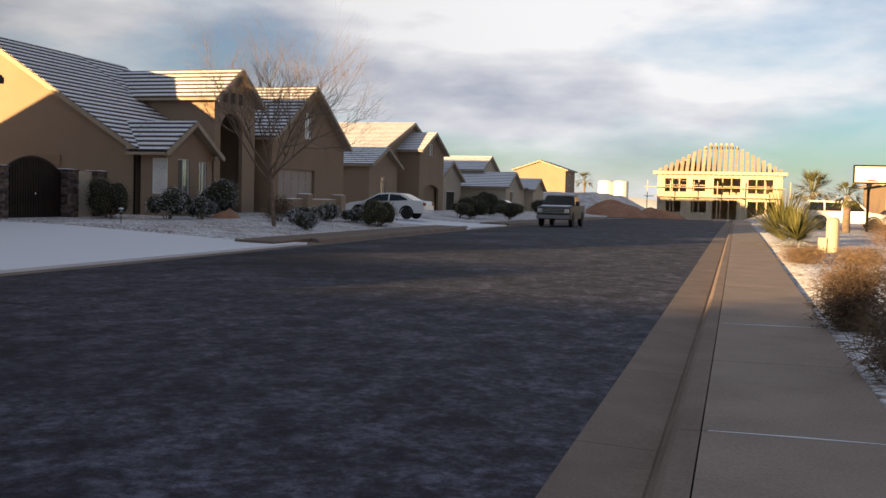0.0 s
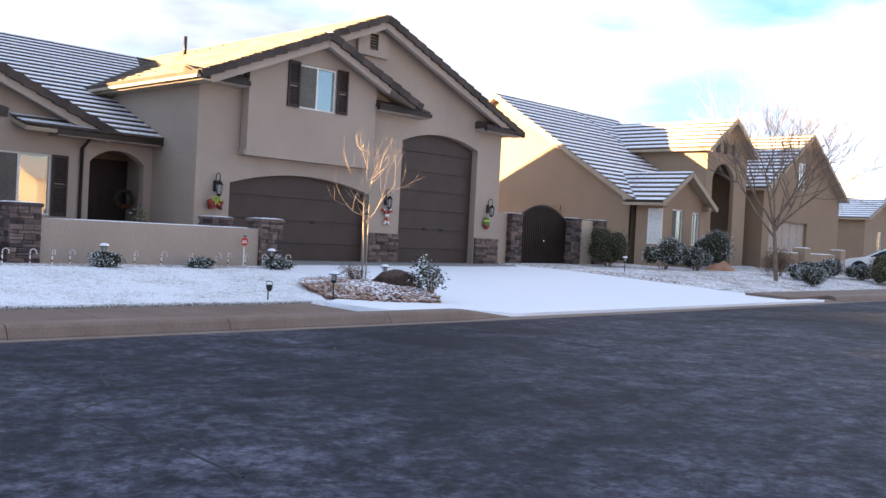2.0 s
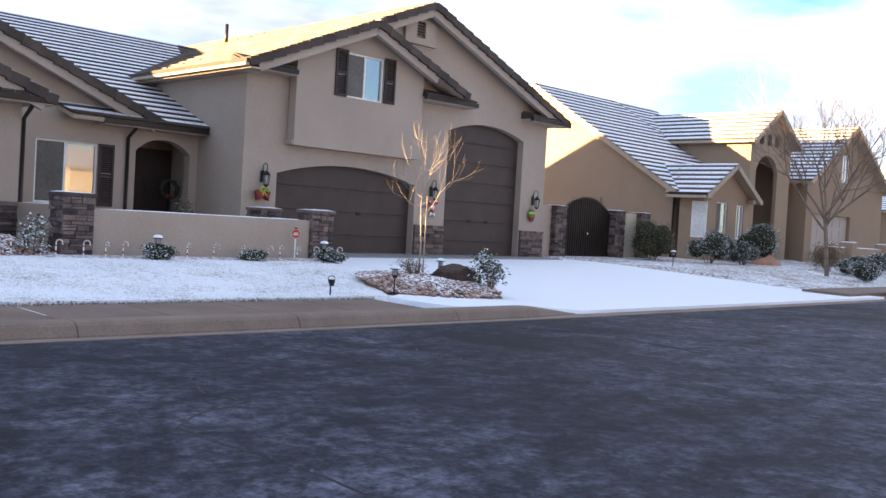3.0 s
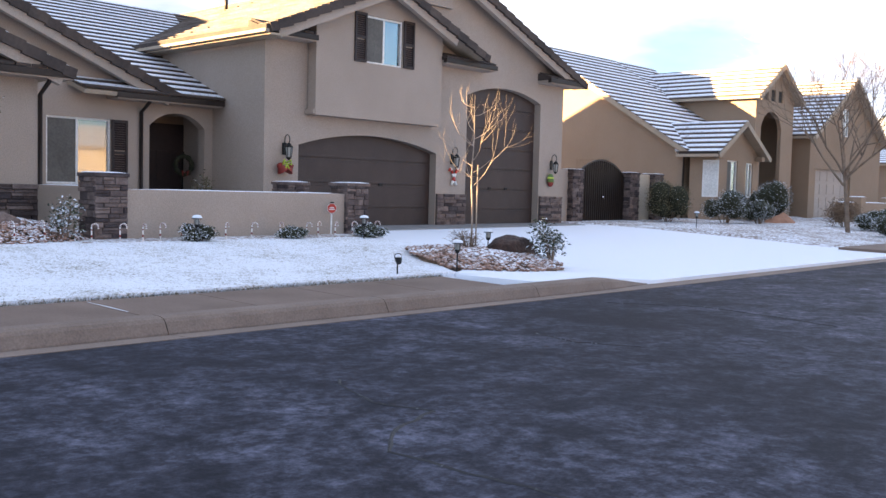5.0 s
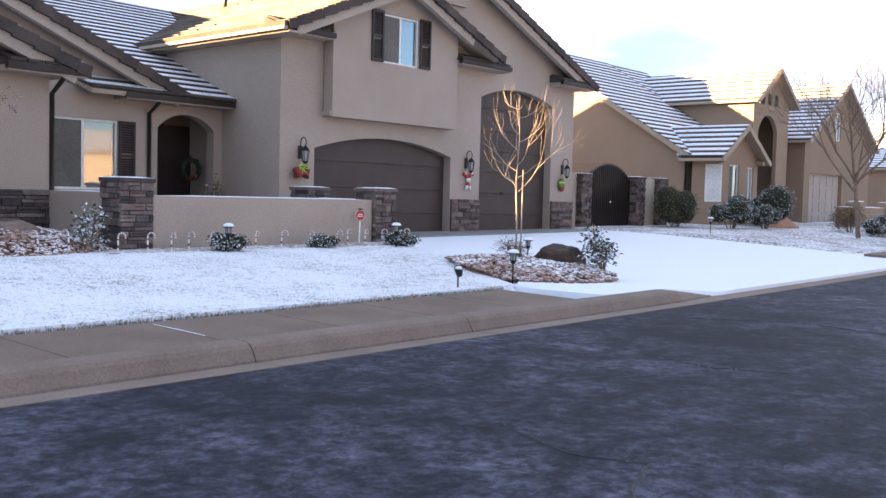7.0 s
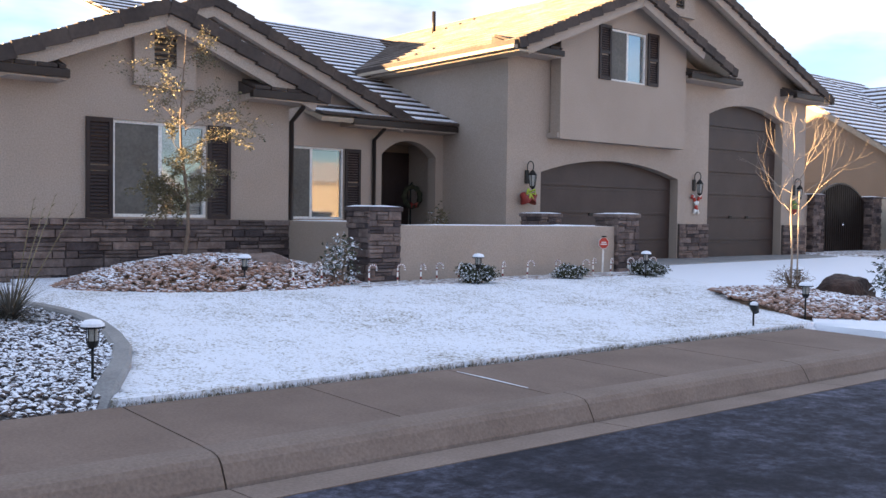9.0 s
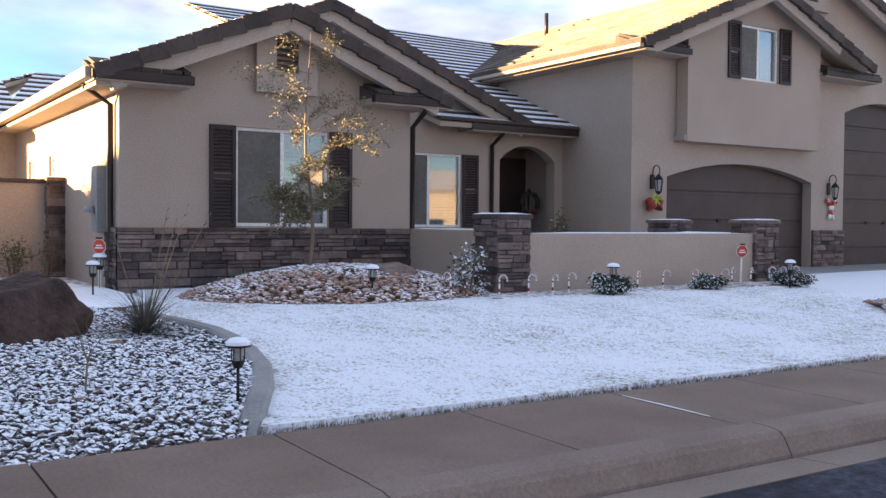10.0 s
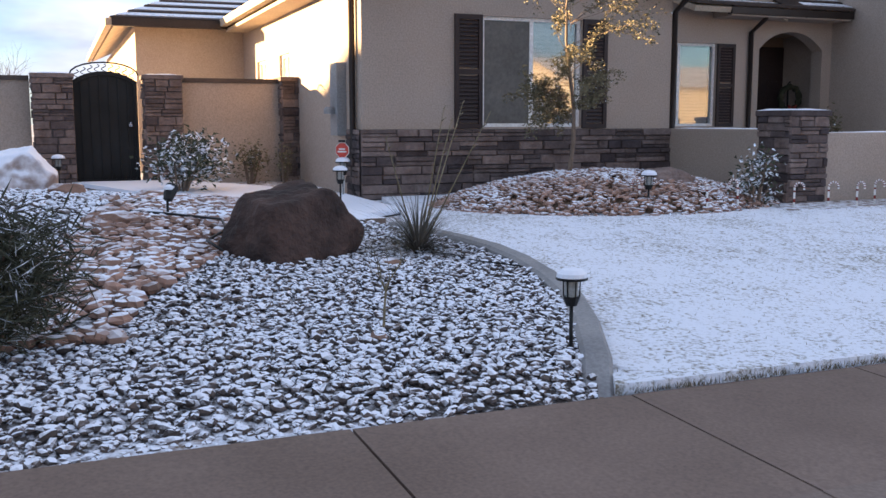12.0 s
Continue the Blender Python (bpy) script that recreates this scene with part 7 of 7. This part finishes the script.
def wall_lantern(y, z):
    w = thing("wall_lantern", "black scrolled carriage lantern on the garage wall", "wall lamp", "garage lanterns")
    box("back_plate", (0, -0.06, -0.18), (0.03, 0.06, 0.12), BLACK, w, bevel=0.008)
    tube("hook", [(0.03, 0, 0.08)] + [(0.13 + 0.1 * math.cos(a), 0, 0.2 + 0.12 * math.sin(a)) for a in (3.4, 2.8, 2.2, 1.57, 0.9, 0.2, -0.4)] + [(0.2, 0, 0.12)], 0.012, BLACK, w, seg=6)
    lathe("roof", [(0.10, 0.0), (0.105, 0.015), (0.05, 0.09), (0.015, 0.12)], BLACK, w, seg=6, at=(0.2, 0, 0))
    lathe("glass", [(0.055, -0.24), (0.085, 0.0)], LENS, w, seg=6, at=(0.2, 0, 0))
    for k in range(6):
        a = math.tau * k / 6
        tube("cage_bar", [(0.2 + 0.06 * math.cos(a), 0.06 * math.sin(a), -0.25), (0.2 + 0.093 * math.cos(a), 0.093 * math.sin(a), 0.005)], 0.008, BLACK, w, seg=4)
    lathe("base", [(0.02, -0.31), (0.065, -0.26), (0.065, -0.24)], BLACK, w, seg=6, at=(0.2, 0, 0))
    w.matrix_basis = pose(XG, y, z)


for y in (13.86, 20.0, 24.85):
    wall_lantern(y, 2.5)
bells = thing("bell_decoration", "pair of dark red bells with a lime bow under the lantern", "ornament")
for s in (-1, 1):
    bm = bmesh.new()
    add_lathe(bm, [(0.02, 0.12), (0.07, 0.1), (0.09, 0.0), (0.13, -0.08), (0.14, -0.1)], 14)
    bmesh.ops.transform(bm, matrix=pose(0.14, s * 0.13, -0.02, s * -35, 0, 0), verts=list(bm.verts))
    part("bell", bm, RED_DARK, bells)
    tube("ribbon", [(0.16, 0, 0.1), (0.24, s * 0.1, 0.16), (0.22, s * 0.13, 0.06), (0.2, 0, 0.08), (0.24, s * 0.07, -0.08)], [0.02, 0.03, 0.03, 0.02, 0.025], LIME, bells, seg=5)
bells.matrix_basis = pose(XG, 13.8, 2.02)
canes = thing("crossed_canes_decoration", "crossed red and white candy canes under the lantern", "ornament")
for s in (-1, 1):
    pts = [Vector((0.06 + 0.01 * s, s * (-0.1 + 0.05 * k), -0.28 + 0.11 * k)) for k in range(5)] + [Vector((0.06, s * 0.16, 0.2)), Vector((0.06, s * 0.2, 0.12))]
    for i in range(len(pts) - 1):
        tube("cane_segment", [pts[i], pts[i + 1]], 0.04, RED if i % 2 else WHITE, canes, seg=7)
canes.matrix_basis = pose(XG, 20.05, 2.0)
orn = thing("bauble_decoration", "flat green, gold and red bauble under the lantern", "ornament")
for z0, z1, mat in ((-0.22, -0.07, RED_DARK), (-0.07, 0.05, GREEN), (0.05, 0.1, LIME), (0.1, 0.2, GREEN)):
    bm = bmesh.new()
    prof = [(0.17 * math.sqrt(max(0.02, 1 - (z / 0.23) ** 2)), z) for z in [z0 + (z1 - z0) * i / 4 for i in range(5)]]
    add_lathe(bm, prof, 18)
    for v in bm.verts:
        v.co.x = 0.08 + v.co.x * 0.35
    part("band", bm, mat, orn)
orn.matrix_basis = pose(XG, 24.75, 1.98)
# utility post and hoop on the sunlit side
post = thing("utility_pedestal", "beige utility pedestal on the snowy verge", "utility box")
lathe("shell", [(0.2, -0.1), (0.2, 0.98), (0.17, 1.06), (0.08, 1.1)], STUCCO_PALE, post, seg=14)
box("base_box", (-0.42, -0.2, -0.1), (-0.18, 0.2, 0.45), STUCCO_PALE, post, bevel=0.02)
post.matrix_basis = pose(2.95, 32.8, yz(3, 33))
hoop = thing("basketball_hoop", "basketball hoop with clear backboard on a dark post", "basketball hoop")
tube("pole", [(0, 0, -0.1), (0, 0, 2.6), (0.0, -0.3, 3.1)], 0.08, BLACK, hoop)
prism("board_frame", rect(-0.95, 2.85, 0.95, 3.95), [rect(-0.86, 2.94, 0.86, 3.86)], facing_y(-0.6, -1), 0.06, BLACK, hoop)
prism("board", rect(-0.86, 2.94, 0.86, 3.86), [], facing_y(-0.58, -1), 0.02, BLIND, hoop)
for s in (-1, 1):
    tube("strut", [(0, 0, 2.2), (s * 0.3, -0.5, 3.7)], 0.035, BLACK, hoop, seg=6)
tube("rim", [(0.23 * math.cos(a), -0.85 + 0.23 * math.sin(a), 3.05) for a in [math.tau * i / 14 for i in range(15)]], 0.02, RED, hoop, seg=6)
hoop.matrix_basis = pose(7.45, 62.0, rise(60) + 0.2)

# frost-edged cracks in the asphalt, and snow caught in the sidewalk joints


def road_z(x, y):
    return rise(y) + 0.05 * (1 - ((x + 6.75) / 5.8) ** 2)


def crack(pts, w, seed):
    rr = random.Random(seed)
    line = []
    for (xa, ya), (xb, yb) in zip(pts, pts[1:]):
        n = max(2, int(math.dist((xa, ya), (xb, yb)) / 0.12))
        line += [(xa + (xb - xa) * i / n + rr.uniform(-0.025, 0.025), ya + (yb - ya) * i / n + rr.uniform(-0.025, 0.025)) for i in range(n)]
    vs, fs = [], []
    for i, (x, y) in enumerate(line):
        a, b = Vector(line[max(0, i - 1)]), Vector(line[min(len(line) - 1, i + 1)])
        d = (b - a).normalized()
        h = w * rr.uniform(0.3, 1.0)
        vs += [(x - d.y * h, y + d.x * h, road_z(x, y) + 0.001), (x + d.y * h, y - d.x * h, road_z(x, y) + 0.001), (x, y, road_z(x, y) + 0.008)]
    for i in range(len(line) - 1):
        k = 3 * i
        fs += [(k, k + 3, k + 5, k + 2), (k + 2, k + 5, k + 4, k + 1)]
    tagged(raw("pavement_crack", vs, fs, FROST), "frost-edged crack in the asphalt", "crack", kind="structure")


FROST = snow_mat("crack_frost", (0.03, 0.03, 0.034), 0.56, 0.86, 12.0, 0.4)
for i, pts in enumerate(([(-9.98, 3.96), (-9.7, 3.81), (-9.18, 3.61), (-8.75, 3.72), (-8.5, 3.1), (-8.2, 2.85), (-7.5, 2.86), (-6.9, 2.92), (-5.98, 2.85)],
                         [(-11.8, 10.4), (-10.7, 11.0), (-9.6, 10.7), (-8.5, 10.3)], [(-10.6, 7.2), (-9.9, 7.0), (-9.2, 7.3)])):
    crack(pts, 0.02, i)
for y in (4.19,):
    raw("joint_snow", [(-13.6, y - 0.007, 0.163), (-14.5, y - 0.005, 0.176), (-14.5, y + 0.005, 0.176), (-13.6, y + 0.007, 0.163), (-14.05, y, 0.176)], [(0, 1, 4), (1, 2, 4), (2, 3, 4), (3, 0, 4)], PURE_SNOW, walk_left, "snow in the joint")
for y in (6.3, 12.2):
    z = rise(y)
    raw("joint_snow", [(-0.12, y - 0.007, z + 0.153), (1.05, y - 0.006, z + 0.167), (1.05, y + 0.006, z + 0.167), (-0.12, y + 0.007, z + 0.153), (0.45, y, z + 0.167)], [(0, 1, 4), (1, 2, 4), (2, 3, 4), (3, 0, 4)], PURE_SNOW, walk_right, "snow in the joint")

shrub("potted evergreen beside the entry, seen over the low wall", (-25.1, 12.6, 0.55), 0.3, 0.3, 1.15, 700, 0.09, LEAF_OLIVE, 77, core=False)
wr = thing("wreath_stand", "dark evergreen wreath with red bow on a slim black stand", "ornament")
tube("stand", [(-0.06, 0, -1.6), (-0.06, 0, 0.3), (0.0, 0, 0.34)], 0.02, BLACK, wr, seg=6)
lathe("foot", [(0.16, -1.6), (0.16, -1.58), (0.03, -1.55)], BLACK, wr, at=(-0.06, 0, 0))
bm = bmesh.new()
add_tube(bm, [(0.0, 0.24 * math.cos(a), 0.24 * math.sin(a)) for a in [math.tau * i / 20 for i in range(21)]], [0.06 + 0.015 * math.sin(i * 2.7) for i in range(21)], 8)
part("ring", bm, HEDGE_CORE, wr)
for s_ in (-1, 1):
    tube("bow", [(0.06, 0, -0.2), (0.09, s_ * 0.09, -0.15), (0.07, s_ * 0.06, -0.27)], [0.015, 0.03, 0.015], RED_DARK, wr, seg=5)
wr.matrix_basis = pose(-26.6, 12.78, 2.02)
